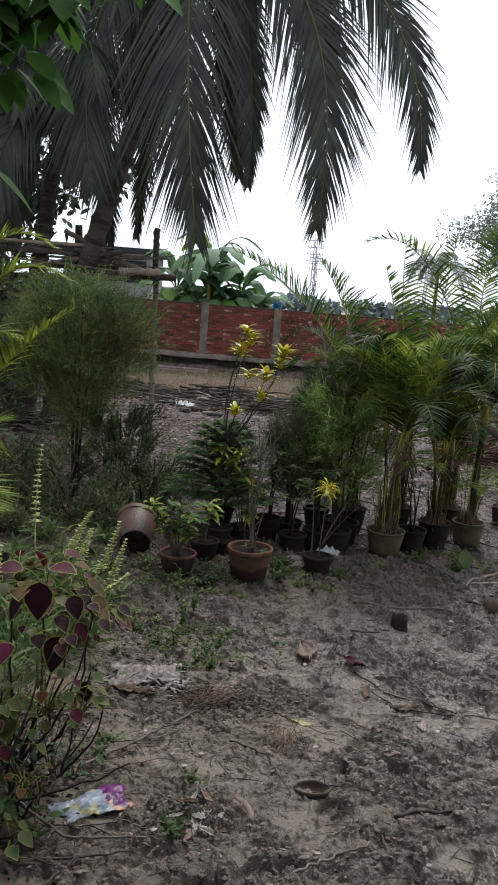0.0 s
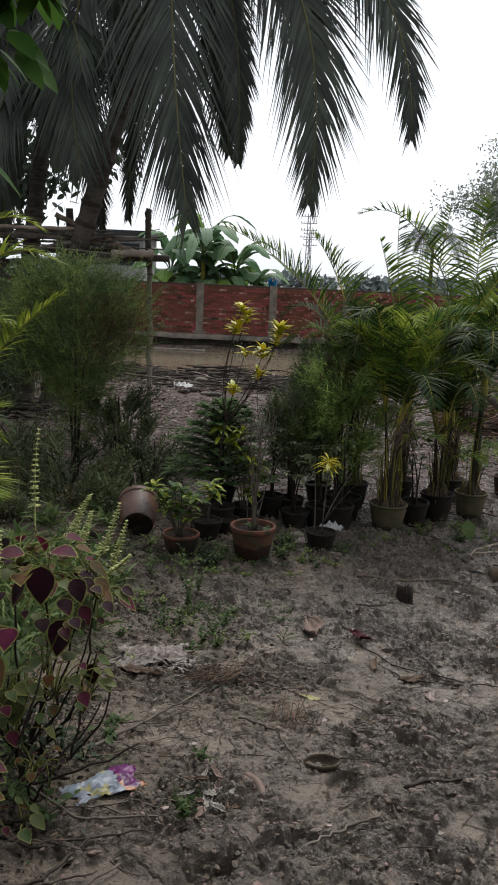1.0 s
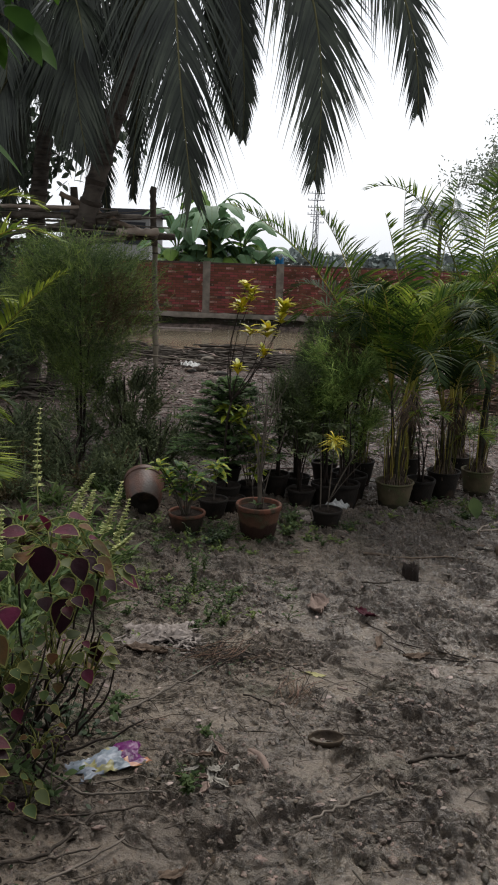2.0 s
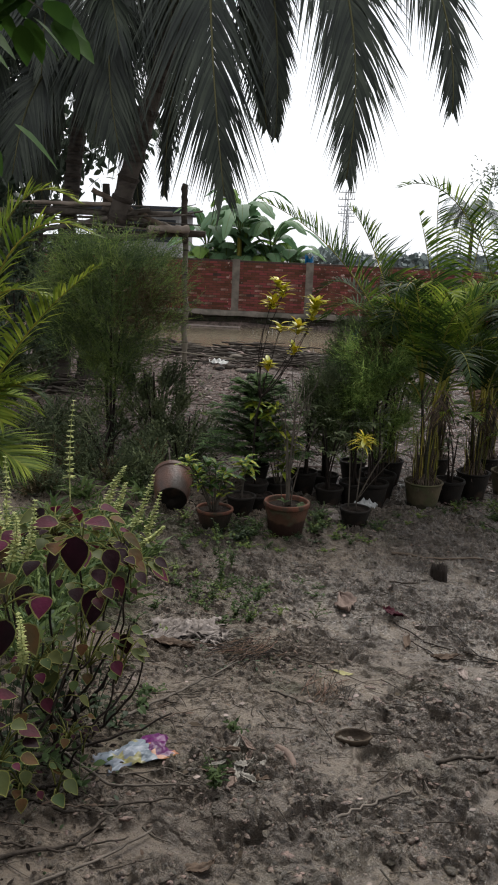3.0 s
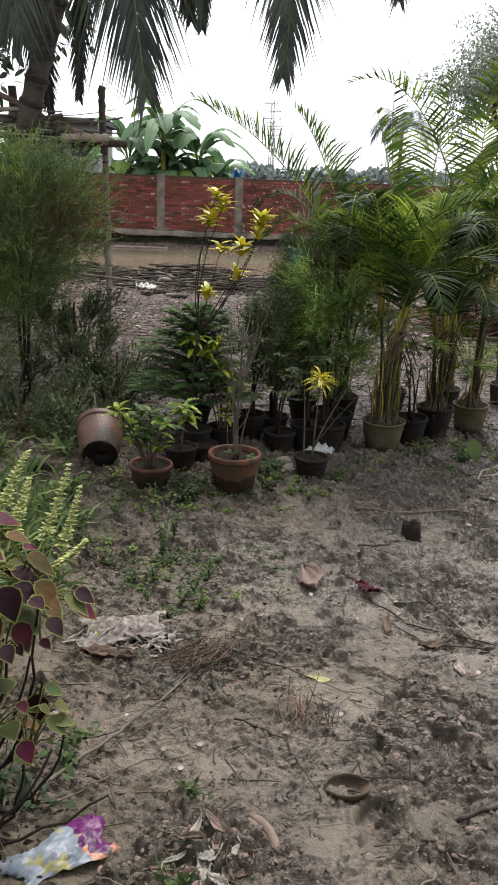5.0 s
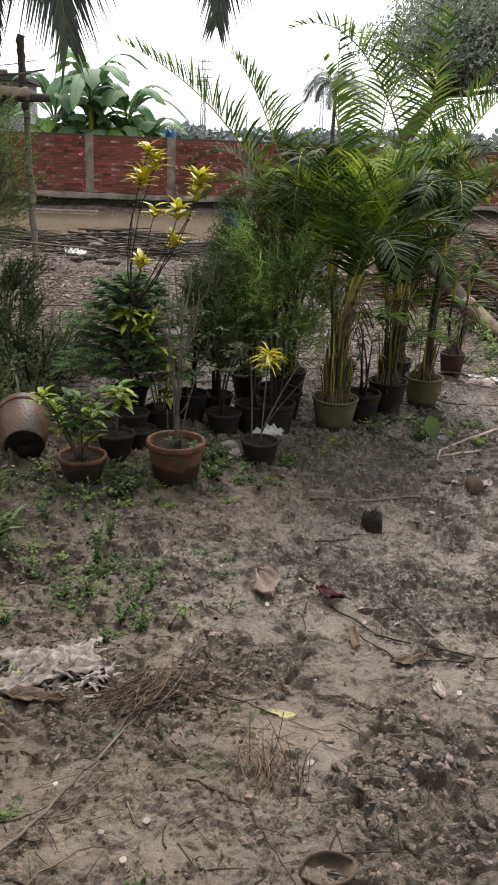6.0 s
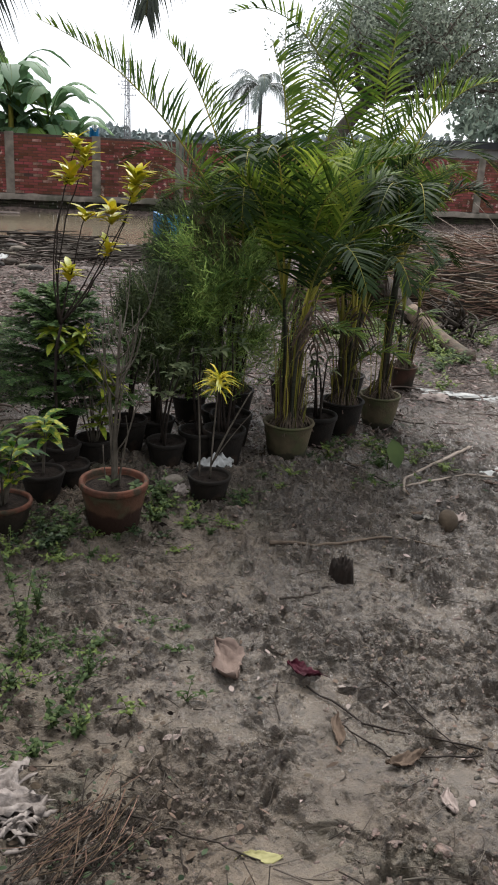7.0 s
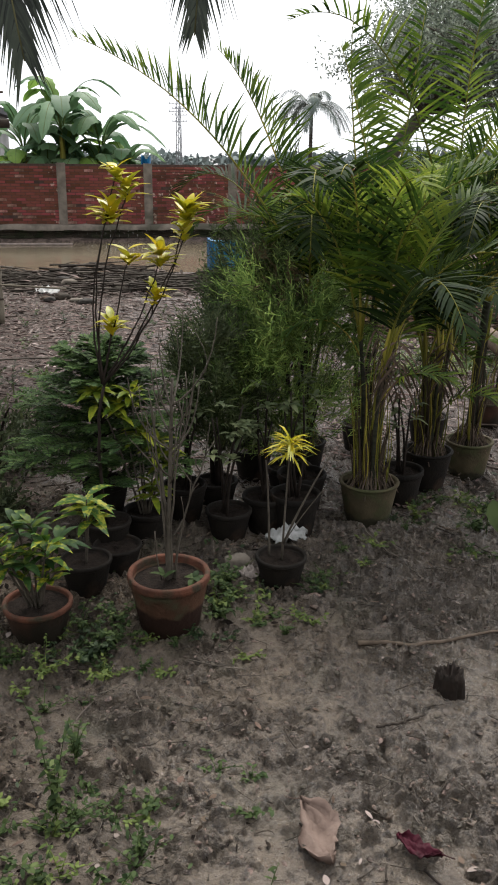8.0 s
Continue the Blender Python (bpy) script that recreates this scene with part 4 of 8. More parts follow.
coconut_palm((-3.62, 14.5, -0.28), (-3.5, 14.45, 2.4), (-3.08, 14.3, 4.6), [
    ((-3.15, 13.7, 4.95), (-3.75, 13.3, 4.5), (-3.95, 13.2, 2.9), 0.7),
    ((-3.4, 15.0, 5.2), (-4.2, 15.1, 4.4), (-4.05, 15.2, 2.4), 0.55),
    ((-2.9, 14.8, 5.0), (-2.5, 14.9, 4.2), (-2.35, 15.0, 2.55), 0.45),
    ((-3.2, 13.6, 5.8), (-4.2, 13.0, 5.6), (-4.6, 12.8, 4.0), 0.85),
    ((-3.0, 14.0, 5.5), (-2.7, 13.6, 5.2), (-2.75, 13.4, 3.5), 0.6),
], 7, 32, "coconut palm with a straight ringed trunk behind the rack", 0.15, 0.9, (0.6, 1.25))
coconut_palm((-6.9, 16.5, -0.3), (-5.6, 16.2, 2.6), (-3.9, 16.0, 6.0), [
    ((-4.0, 15.0, 7.0), (-4.3, 13.6, 6.2), (-4.2, 13.2, 3.9), 0.9),
    ((-4.4, 15.0, 6.8), (-4.9, 14.0, 6.0), (-4.9, 13.8, 3.6), 0.9),
    ((-3.6, 14.8, 6.8), (-3.5, 13.6, 6.2), (-3.5, 13.2, 4.3), 0.8),
    ((-4.6, 16.2, 6.8), (-5.6, 16.4, 5.6), (-5.6, 16.5, 3.4), 0.8),
    ((-3.6, 16.6, 6.8), (-3.0, 16.9, 5.6), (-2.9, 17.0, 3.8), 0.7),
], 8, 33, "slender leaning coconut palm further back", 0.13, 1.0, (0.5, 1.25))
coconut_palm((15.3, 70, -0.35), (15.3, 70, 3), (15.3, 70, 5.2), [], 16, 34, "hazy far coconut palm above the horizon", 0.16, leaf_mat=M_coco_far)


# ---- timber rack with poles ----
rack = thing("pole_rack", (-2.6, 14.1, -0.3), "rough rack of forked posts loaded with dry poles and branches", "rack")


def rel(p):
    return np.asarray(p, float) - np.array((-2.6, 14.1, -0.3))


for name, a, b, r, m, lab in (
    ("post", (-1.42, 14.2, -0.34), (-1.46, 14.25, 2.25), 0.045, M_bamboo, "jointed grey bamboo post"),
    ("post", (-2.72, 14.3, -0.32), (-2.76, 14.3, 2.86), 0.06, M_pole_dark, ""),
    ("post", (-3.75, 14.0, -0.3), (-3.8, 14.0, 2.2), 0.07, M_pole_dark, ""),
    ("post_tip", (-1.46, 14.15, 2.0), (-1.48, 14.15, 2.92), 0.05, M_pole_dark, "dark split post top"),
    ("beam", (-4.9, 13.9, 2.38), (-1.65, 14.0, 2.45), 0.045, M_wood_grey, "long grey weathered pole"),
    ("beam", (-4.9, 14.1, 1.9), (-1.12, 14.15, 2.17), 0.055, M_pole_dark, ""),
    ("beam", (-2.75, 13.9, 2.5), (-1.4, 14.1, 2.16), 0.06, M_wood_grey, ""),
    ("beam", (-3.7, 14.3, 2.16), (-1.7, 14.2, 2.28), 0.04, M_pole_dark, ""),
    ("beam", (-2.0, 13.8, 2.2), (-1.4, 14.05, 2.23), 0.06, M_straw_l, "pale peeled pole end"),
    ("beam", (-3.9, 13.8, 2.05), (-2.0, 13.9, 2.5), 0.035, M_wood_grey, ""),
    ("beam", (-4.2, 13.7, 2.52), (-2.3, 13.9, 2.56), 0.03, M_straw_l, "thin bleached pole"),
    ("beam", (-4.6, 14.2, 2.3), (-2.4, 14.3, 2.62), 0.03, M_wood_grey, ""),
    ("beam", (-3.0, 13.75, 2.02), (-1.9, 13.9, 2.1), 0.045, M_wood_grey, ""),
    ("beam", (-2.9, 13.8, 2.75), (-1.75, 14.0, 2.25), 0.04, M_bark, "crooked forked branch"),
):
    geo = Geo()
    k = 15
    pts = rel(a) + (rel(b) - rel(a)) * np.linspace(0, 1, k)[:, None] + NR.normal(0, 0.009, (k, 3))
    rad = r * np.where(np.arange(k) % 3 == 1, 1.1, 0.96)
    tube(geo, pts, rad, 9, rough=0.05)
    pole = part(name, geo, m, rack, lab)
    if m is M_bamboo:
        for i in range(2, k - 1, 2):
            ring = Geo()
            tube(ring, [pts[i] - (0, 0, 0.014), pts[i], pts[i] + (0, 0, 0.014)], (r * 1.0, r * 1.2, r * 1.0), 9)
            part("joint", ring, M_pole_dark, pole, "dark bamboo joint")
geo = Geo()
for i in range(12):
    x, L = R.uniform(-4.9, -2.2), R.uniform(0.8, 2.4)
    a = np.array([x, R.uniform(13.85, 14.4), R.uniform(2.26, 2.5)])
    b = a + (L, R.uniform(-0.25, 0.25), R.uniform(-0.12, 0.14))
    b[0] = min(b[0], -1.2)
    tube(geo, bez(rel(a), rel((a + b) / 2 + NR.normal(0, 0.06, 3)), rel(b), 6), R.uniform(0.006, 0.016), 5)
ob = part("branchwood", geo, M_wood_grey, rack, "pile of thin dry grey branches")
tagged(ob, kind="stuff")
# one long thin bamboo lying against the post
geo = Geo()
tube(geo, [rel((-2.5, 13.6, 0.4)), rel((-0.6, 14.6, 0.1))], 0.014, 6)
part("rail", geo, M_bamboo, rack)

# ---- potted plants ----
def lathe(geo, profile, sides=28, slot=0, wobble=0.0):
    p = np.asarray(profile, float)
    ang = np.linspace(0, 2 * np.pi, sides, endpoint=False)
    r = p[:, 0][:, None] * (1 + wobble * np.sin(ang * 3 + 1)[None])
    v = np.stack([r * np.cos(ang), r * np.sin(ang), np.broadcast_to(p[:, 1][:, None], r.shape)], -1)
    i, j = np.arange(len(p) - 1)[:, None] * sides, np.arange(sides)[None]
    j2 = (j + 1) % sides
    geo.add(v.reshape(-1, 3), [np.stack([i + j, i + j2, i + sides + j2, i + sides + j], -1).reshape(-1, 4)])


def potted(name, x, y, d, h, material, pot_label, label, category="potted plant", group="", sink=0.012, band=True):
    ob = thing(name, (x, y, gtop(x, y) - sink), label, category, group)
    r = d / 2
    geo = Geo()
    lip = 0.86 if band else 0.93
    lathe(geo, [(0.001, 0), (r * 0.68, 0), (r * 0.7, 0.006), (r * 0.82, h * 0.45), (r * 0.94, h * lip - 0.006), (r * 0.945, h * lip + 0.004), (r * 0.86, h * lip + 0.006), (r * 0.83, h * 0.7), (0.001, h * 0.68)], wobble=0.01)
    pot = part("pot", geo, material, ob, pot_label)
    geo = Geo()
    lathe(geo, [(r * 0.87, h * lip - 0.004), (r * 0.945, h * lip - 0.002), (r * 0.99, h * (lip + 0.015)), (r, h * (lip + 0.04)), (r, h - 0.006), (r * 0.98, h), (r * 0.9, h), (r * 0.87, h - 0.006), (r * 0.87, h * lip - 0.004)], wobble=0.01)
    part("rim", geo, M_terra_rim if material in (M_terra, M_terra_wet) else material, pot, "red-orange rim" if material in (M_terra, M_terra_wet) else "")
    geo = Geo()
    sides, rings = 24, 6
    rr = np.linspace(0, r * 0.865, rings)
    ang = np.linspace(0, 2 * np.pi, sides, endpoint=False)
    v = [(a * math.cos(t), a * math.sin(t), h * 0.86 + NR.uniform(-0.006, 0.008)) for a in rr for t in ang]
    i, j = np.arange(rings - 1)[:, None] * sides, np.arange(sides)[None]
    j2 = (j + 1) % sides
    geo.add(v, [np.stack([i + j, i + sides + j, i + sides + j2, i + j2], -1).reshape(-1, 4)])
    part("soil", geo, M_soil, ob)
    return ob, h * 0.85


def whorl(geo, c, k, ln, w, up=0.5, sag=0.4, slot=0, fold=0.25, spread=0.25, shape=OVAL):
    """A tuft of leaves round a shoot's end."""
    az = np.arange(k) * 2.4 + NR.uniform(0, 6)
    el = NR.uniform(up - 0.45, up + 0.45, k)
    way = np.stack([np.cos(az) * np.cos(el), np.sin(az) * np.cos(el), np.sin(el)], -1)
    base = np.asarray(c) + np.stack([np.zeros(k), np.zeros(k), NR.uniform(-spread, 0.1, k) * ln], -1)
    blades(geo, base, way, (0, 0, 1), ln * NR.uniform(0.7, 1.15, k), w * NR.uniform(0.8, 1.15, k), sag, shape, fold, slot)


def areca(x, y, d, h, pot_mat, canes, fronds, seed, label, height=1.0, reach=1.1, pot_label="grey clay pot", extra_paths=(), cane_r=0.0125, name="areca_palm", shoots=20, leafy=0.38, pairs=46, broad=0.0145, bright=None, lift=0.7):
    """A potted clump of cane palms: canes, thin shoots, roots and arching feather leaves."""
    global NR
    keep, NR = NR, np.random.default_rng(seed)
    ob, top = potted(name, x, y, d, h, pot_mat, pot_label, label, "palm", "potted palms", band=False)
    crowns = []
    for i in range(canes):
        a = i * 2.4
        p0 = np.array([math.cos(a) * d * 0.15, math.sin(a) * d * 0.15, top - 0.03]) if canes > 1 else np.array([0, 0, top - 0.03])
        hh = height * NR.uniform(0.62, 0.9)
        p2 = p0 + (math.cos(a) * 0.05 * hh + NR.normal(0, 0.015), math.sin(a) * 0.05 * hh, hh)
        geo = Geo()
        k = 22
        rad = np.linspace(cane_r * 1.15, cane_r * 0.8, k) * np.where(np.arange(k) % 4 == 0, 1.13, 1)
        tube(geo, bez(p0, p0 + (NR.normal(0, 0.02), NR.normal(0, 0.02), hh * 0.5), p2, k), rad, 8)
        cane = part("cane", geo, M_areca_cane, ob)
        geo = Geo()
        tube(geo, bez(p2 - (0, 0, 0.03), p2 + (0, 0, 0.09), p2 + (NR.normal(0, 0.02), 0, 0.22), 7), np.array([1.0, 1.25, 1.2, 1.05, 0.9, 0.7, 0.4]) * cane_r, 8)
        part("crownshaft", geo, M_areca_stem, cane, "smooth green leaf sheath")
        crowns.append(p2 + (0, 0, 0.1))
    geo = Geo()
    for i in range(150):
        a, r = NR.uniform(0, 6.28), NR.uniform(0.02, d * 0.36)
        b = np.array([math.cos(a) * r, math.sin(a) * r, top])
        tube(geo, bez(b * (0.45, 0.45, 1) + (0, 0, NR.uniform(0.05, 0.17)), b + (0, 0, 0.07), b * (1.2, 1.2, 1) + (NR.normal(0, 0.02), NR.normal(0, 0.02), -0.02), 5), NR.uniform(0.0012, 0.0036), 4)
    part("root_tangle", geo, M_root, ob, "tangle of dry brown stilt roots")
    for i in range(int(shoots * 1.9)):
        a, r = NR.uniform(0, 6.28), NR.uniform(0.0, d * 0.27)
        p0 = np.array([math.cos(a) * r, math.sin(a) * r, top - 0.02])
        hh = height * NR.uniform(0.3, 0.78)
        bow = NR.uniform(-0.02, 0.09)
        geo = Geo()
        old = NR.random() < 0.32
        tube(geo, bez(p0, p0 + (NR.normal(0, 0.02), NR.normal(0, 0.02), hh * 0.55), p0 + (math.cos(a) * bow, math.sin(a) * bow, hh), 7), np.linspace(0.005, 0.0016, 7), 5, 1 if old else 0)
        if i % 2:
            q = p0 * (0.8, 0.8, 1)
            tube(geo, bez(q, q + (0, 0, 0.15), p0 + (math.cos(a) * 0.03, math.sin(a) * 0.03, NR.uniform(0.18, 0.42)), 5), np.linspace(0.011, 0.004, 5), 5, 1)
        part("shoot", geo, [M_areca_stem, M_sheath], ob)
    # withered leaves hanging inside the clump
    for i in range(2):
        c = crowns[i % len(crowns)] - (0, 0, NR.uniform(0.0, 0.12))
        az = NR.uniform(0, 6.28)
        dd = np.array([math.cos(az), math.sin(az), 0])
        geo = Geo()
        frond(geo, bez(c, c + dd * 0.16 + (0, 0, 0.06), c + dd * 0.2 - (0, 0, 0.3), 9), 11, leafy * 0.45, 0.012, 0.3, 0.1, 0.8, 0.8, 0.004, ragged=0.5)
        part("withered_leaf", geo, [M_dry, M_sheath], ob, "withered brown leaf")
    for i in range(3):
        c = crowns[i % len(crowns)] * (1, 1, NR.uniform(0.5, 0.85))
        az = i * 2.4 + 1
        ln = reach * NR.uniform(0.4, 0.6)
        dd = np.array([math.cos(az), math.sin(az), 0])
        geo = Geo()
        frond(geo, bez(c, c + dd * ln * 0.25 + (0, 0, ln * 0.5), c + dd * ln * 0.75 + (0, 0, ln * 0.25), 14), 20, leafy * 0.7, 0.02, 0.3, 0.4, 0.35, 0.8, 0.005, ragged=0.4)
        part("frond", geo, [M_areca, M_areca_stem], ob)
    for i in range(fronds):
        c = crowns[i % len(crowns)]
        az = i * 2.4 + NR.uniform(-0.35, 0.35)
        out = NR.uniform(0.1, 0.75)
        ln = reach * NR.uniform(0.75, 1.1)
        dd = np.array([math.cos(az), math.sin(az), 0])
        geo = Geo()
        path = cub(c - (0, 0, 0.14), c + dd * ln * 0.1 + (0, 0, ln * 0.42), c + dd * ln * (0.3 + 0.25 * out) + (0, 0, ln * (0.82 - 0.3 * out)), c + dd * ln * (0.45 + 0.45 * out) + (0, 0, ln * (0.72 - 0.7 * out)), 18)
        frond(geo, path, 42, leafy * reach * 0.85, 0.0165, 0.24, 0.5, 0.3, 0.95, 0.008, ragged=0.3, shape=STRAP)
        part("frond", geo, [(M_areca_d, M_areca, M_areca_d, M_areca_l, M_areca, M_areca_d, M_areca)[i % 7], M_areca_stem], ob)
    for m, t, leaf in extra_paths:
        geo = Geo()
        off = np.array(ob.location)
        frond(geo, bez(crowns[0] - (0, 0, 0.1), np.asarray(m) - off, np.asarray(t) - off, 18), pairs, leaf * 1.4, broad * 1.2, 0.24, lift, 0.25, 0.65, 0.009, ragged=0.25, shape=STRAP)
        part("frond", geo, [bright or M_areca, M_areca_stem], ob)
    NR = keep
    return ob


areca(1.40, 7.16, 0.335, 0.25, M_grey_wet, 3, 11, 41, "potted areca palm with yellow-green shoots in a grey clay pot", 1.0, 1.15, extra_paths=[((1.25, 7.0, 1.75), (2.0, 6.9, 1.8), 0.3), ((1.35, 7.3, 1.9), (1.2, 7.4, 2.35), 0.3)], shoots=26)
areca(1.95, 7.72, 0.315, 0.245, M_clay_dark, 4, 10, 42, "potted areca palm in a dark clay pot beside the others", 0.95, 1.1, pot_label="dark stained clay pot")
areca(2.34, 7.99, 0.32, 0.265, M_grey_wet, 1, 9, 43, "single-stemmed cane palm with aerial roots in an olive-grey pot", 1.15, 1.15, pot_label="olive-grey clay pot", cane_r=0.03, shoots=9)
areca(1.2, 7.95, 0.3, 0.24, M_clay_dark, 4, 11, 44, "potted areca palm with tall feathery leaves", 1.15, 1.3, pot_label="dark clay pot", extra_paths=[((0.75, 7.9, 2.12), (-0.1, 7.9, 2.41), 0.4), ((1.0, 8.2, 2.15), (0.69, 8.2, 2.4), 0.44)])
areca(1.75, 8.5, 0.3, 0.24, M_clay_dark, 4, 9, 45, "potted areca palm in the back row", 1.2, 1.2, pot_label="dark clay pot", extra_paths=[((1.5, 8.4, 2.0), (1.53, 8.4, 2.64), 0.3), ((2.5, 8.3, 2.1), (2.75, 8.1, 2.5), 0.34), ((2.0, 8.6, 2.2), (2.05, 8.6, 2.75), 0.34)])
areca(2.3, 8.65, 0.3, 0.24, M_clay_dark, 3, 10, 46, "potted areca palm in the back row", 1.25, 1.3, pot_label="dark clay pot", extra_paths=[((1.85, 8.5, 2.95), (1.15, 8.5, 2.6), 0.34), ((2.6, 8.4, 2.3), (3.1, 8.3, 2.3), 0.36), ((2.3, 8.6, 2.3), (2.42, 8.5, 2.85), 0.36)])
areca(3.1, 9.35, 0.26, 0.24, M_terra, 2, 2, 47, "small potted palm in a terracotta pot at the row's end", 0.75, 0.5, pot_label="plain terracotta pot", shoots=6)


# bare-branched plant in the large terracotta pot
ob, top = potted("potted_shrub", 0.225, 6.04, 0.335, 0.265, M_terra_wet, "weathered terracotta pot with a soaked dark lower half", "nearly leafless grey-stemmed shrub in a large terracotta pot", "potted plant")
geo = Geo()
tube(geo, bez((0, 0, top - 0.02), (0.0, 0.01, 0.35), (0.03, 0, top + 0.84), 10), np.linspace(0.013, 0.006, 10), 7, rough=0.14)
tube(geo, bez((0.02, 0.01, top - 0.02), (0.01, 0.02, 0.3), (-0.02, 0, top + 0.5), 8), np.linspace(0.009, 0.005, 8), 6, rough=0.14)
tube(geo, bez((-0.02, 0.0, top - 0.02), (-0.05, 0, 0.3), (-0.05, 0, top + 0.22), 6), np.linspace(0.004, 0.002, 6), 5)
part("trunk", geo, M_stem_g, ob, "slim grey main stem")
for dx, dy, hh, bow in ((-0.06, 0.02, 0.8, 0.01), (0.07, 0.0, 0.74, 0.02), (0.19, 0.02, 0.58, 0.03)):
    geo = Geo()
    path = bez((dx * 0.12, dy * 0.2, top - 0.02), (dx * 0.2 + bow * 0.4, dy * 0.4, top + hh * 0.55), (dx, dy, top + hh), 10) + NR.normal(0, 0.0025, (10, 3))
    tube(geo, path, np.linspace(0.0062, 0.002, 10), 6, rough=0.14)
    for q in (5, 6, 7, 8):
        e = path[q] + (NR.normal(0, 0.05), NR.normal(0, 0.05), NR.uniform(0.07, 0.17))
        tube(geo, bez(path[q], (path[q] + e) / 2 + NR.normal(0, 0.01, 3), e, 5), np.linspace(0.0028, 0.0012, 5), 4)
    part("stem", geo, M_stem_g, ob)
for i in range(15):
    a = i * 2.4
    geo = Geo()
    z0 = R.uniform(0.44, 0.76) if i > 2 else 0.2 + 0.12 * i
    p0 = np.array([0.035 * z0, 0, top + z0 - 0.02])
    ln = R.uniform(0.2, 0.36)
    bow = R.uniform(0.25, 0.6)
    path = bez(p0, p0 + (math.cos(a) * ln * bow, math.sin(a) * ln * bow, ln * 0.3), p0 + (math.cos(a) * ln * bow * 1.1, math.sin(a) * ln * bow * 1.1, ln), 8)
    tube(geo, path, np.linspace(0.0042, 0.0016, 8), 5)
    tube(geo, bez(path[3], path[4] + NR.normal(0, 0.012, 3), path[3] + (NR.normal(0, 0.04), NR.normal(0, 0.04), ln * 0.5), 5), 0.0016, 4)
    part("branch", geo, M_stem_g, ob)
for spot, k, ln, w, up in (((0.1, -0.05, top + 0.03), 6, 0.06, 0.03, 0.6), ((-0.02, -0.04, top + 0.05), 4, 0.07, 0.025, 0.9)):
    geo = Geo()
    whorl(geo, spot, k, ln, w, up)
    part("weed", geo, M_weed, ob, "small green weed sprouting in the pot")


def croton(x, y, d, h, pot_mat, pot_label, label, shoots, leaf_mats, ln, w, leaves=11, up=0.5, stem_mat=None, name="potted_croton", shape=OVAL, sag=0.4):
    """shoots: (dx, dy, height) of each leaf tuft above the pot's soil."""
    ob, top = potted(name, x, y, d, h, pot_mat, pot_label, label, "potted plant", "potted crotons")
    for i, (dx, dy, hh) in enumerate(shoots):
        geo = Geo()
        tube(geo, bez((dx * 0.1, dy * 0.1, top - 0.02), (dx * 0.5, dy * 0.5, top + hh * 0.55), (dx, dy, top + hh), 9), np.linspace(0.0058, 0.003, 9), 6, rough=0.1)
        stem = part("stem", geo, stem_mat or M_stem_g, ob)
        geo = Geo()
        whorl(geo, (dx, dy, top + hh), leaves, ln, w, up, sag, spread=0.5, shape=shape)
        part("leaf_tuft", geo, leaf_mats[i % len(leaf_mats)], stem)
    return ob


croton(-0.29, 5.98, 0.272, 0.165, M_terra, "small terracotta pot", "croton with broad dark leaves and yellow young leaves", [(-0.2, -0.03, 0.36), (-0.12, -0.06, 0.29), (0.06, -0.08, 0.3), (0.0, 0.0, 0.34), (-0.16, 0.03, 0.31), (0.09, 0.02, 0.27), (-0.03, -0.05, 0.2), (0.05, -0.04, 0.17), (-0.06, 0.05, 0.33), (0.03, 0.04, 0.24), (-0.1, 0.0, 0.22)], (M_croton_g, M_croton_g, M_croton_g, M_croton_d, M_croton_g, M_croton_d, M_croton_d, M_croton_g, M_croton_d, M_croton_d, M_croton_g), 0.125, 0.036, 11, 0.65)
croton(-0.115, 6.33, 0.228, 0.155, M_clay_dark, "dark clay pot", "croton with speckled green and yellow leaves in a dark pot", [(0.02, -0.02, 0.3), (0.03, -0.02, 0.26)], (M_croton_g, M_croton_g), 0.165, 0.044, 12, 0.35)
potted("empty_pot", 0.02, 6.57, 0.226, 0.135, M_clay_dark, "dark clay pot", "dark clay pot filled with bare soil", "pot")
croton(0.17, 6.92, 0.237, 0.19, M_clay_dark, "dark clay pot", "bushy croton with yellow-green leaf tufts in a dark pot", [(-0.22, -0.1, 0.67), (-0.06, -0.1, 0.66), (-0.02, -0.08, 0.46), (0.06, -0.06, 0.4), (0.03, -0.06, 0.17), (-0.12, -0.1, 0.6), (0.1, -0.02, 0.3)], (M_croton_b,), 0.13, 0.036, 20, 0.5)
croton(0.755, 6.38, 0.237, 0.165, M_clay_dark, "small dark pot", "thin-stemmed croton with one yellow narrow-leaved tuft", [(0.03, 0.0, 0.56)], (M_croton_y,), 0.14, 0.011, 70, 0.55, shape=BLADE, sag=0.45)
ob = bpy.data.objects["potted_croton.003"]
for dx, dy, hh, r in ((-0.07, 0.04, 0.47, 0.0065), (0.2, -0.03, 0.5, 0.006), (0.26, 0.0, 0.42, 0.003)):
    geo = Geo()
    tube(geo, bez((-0.05, 0.03, 0.12) if dx < 0 else (0.01, 0, 0.22), (dx * 0.7 if dx < 0 else dx * 0.35, dy, 0.16 + hh * 0.5), (dx, dy, 0.14 + hh), 8), np.linspace(r, r * 0.5, 8), 6, rough=0.1)
    part("stem", geo, M_stem_g, ob)

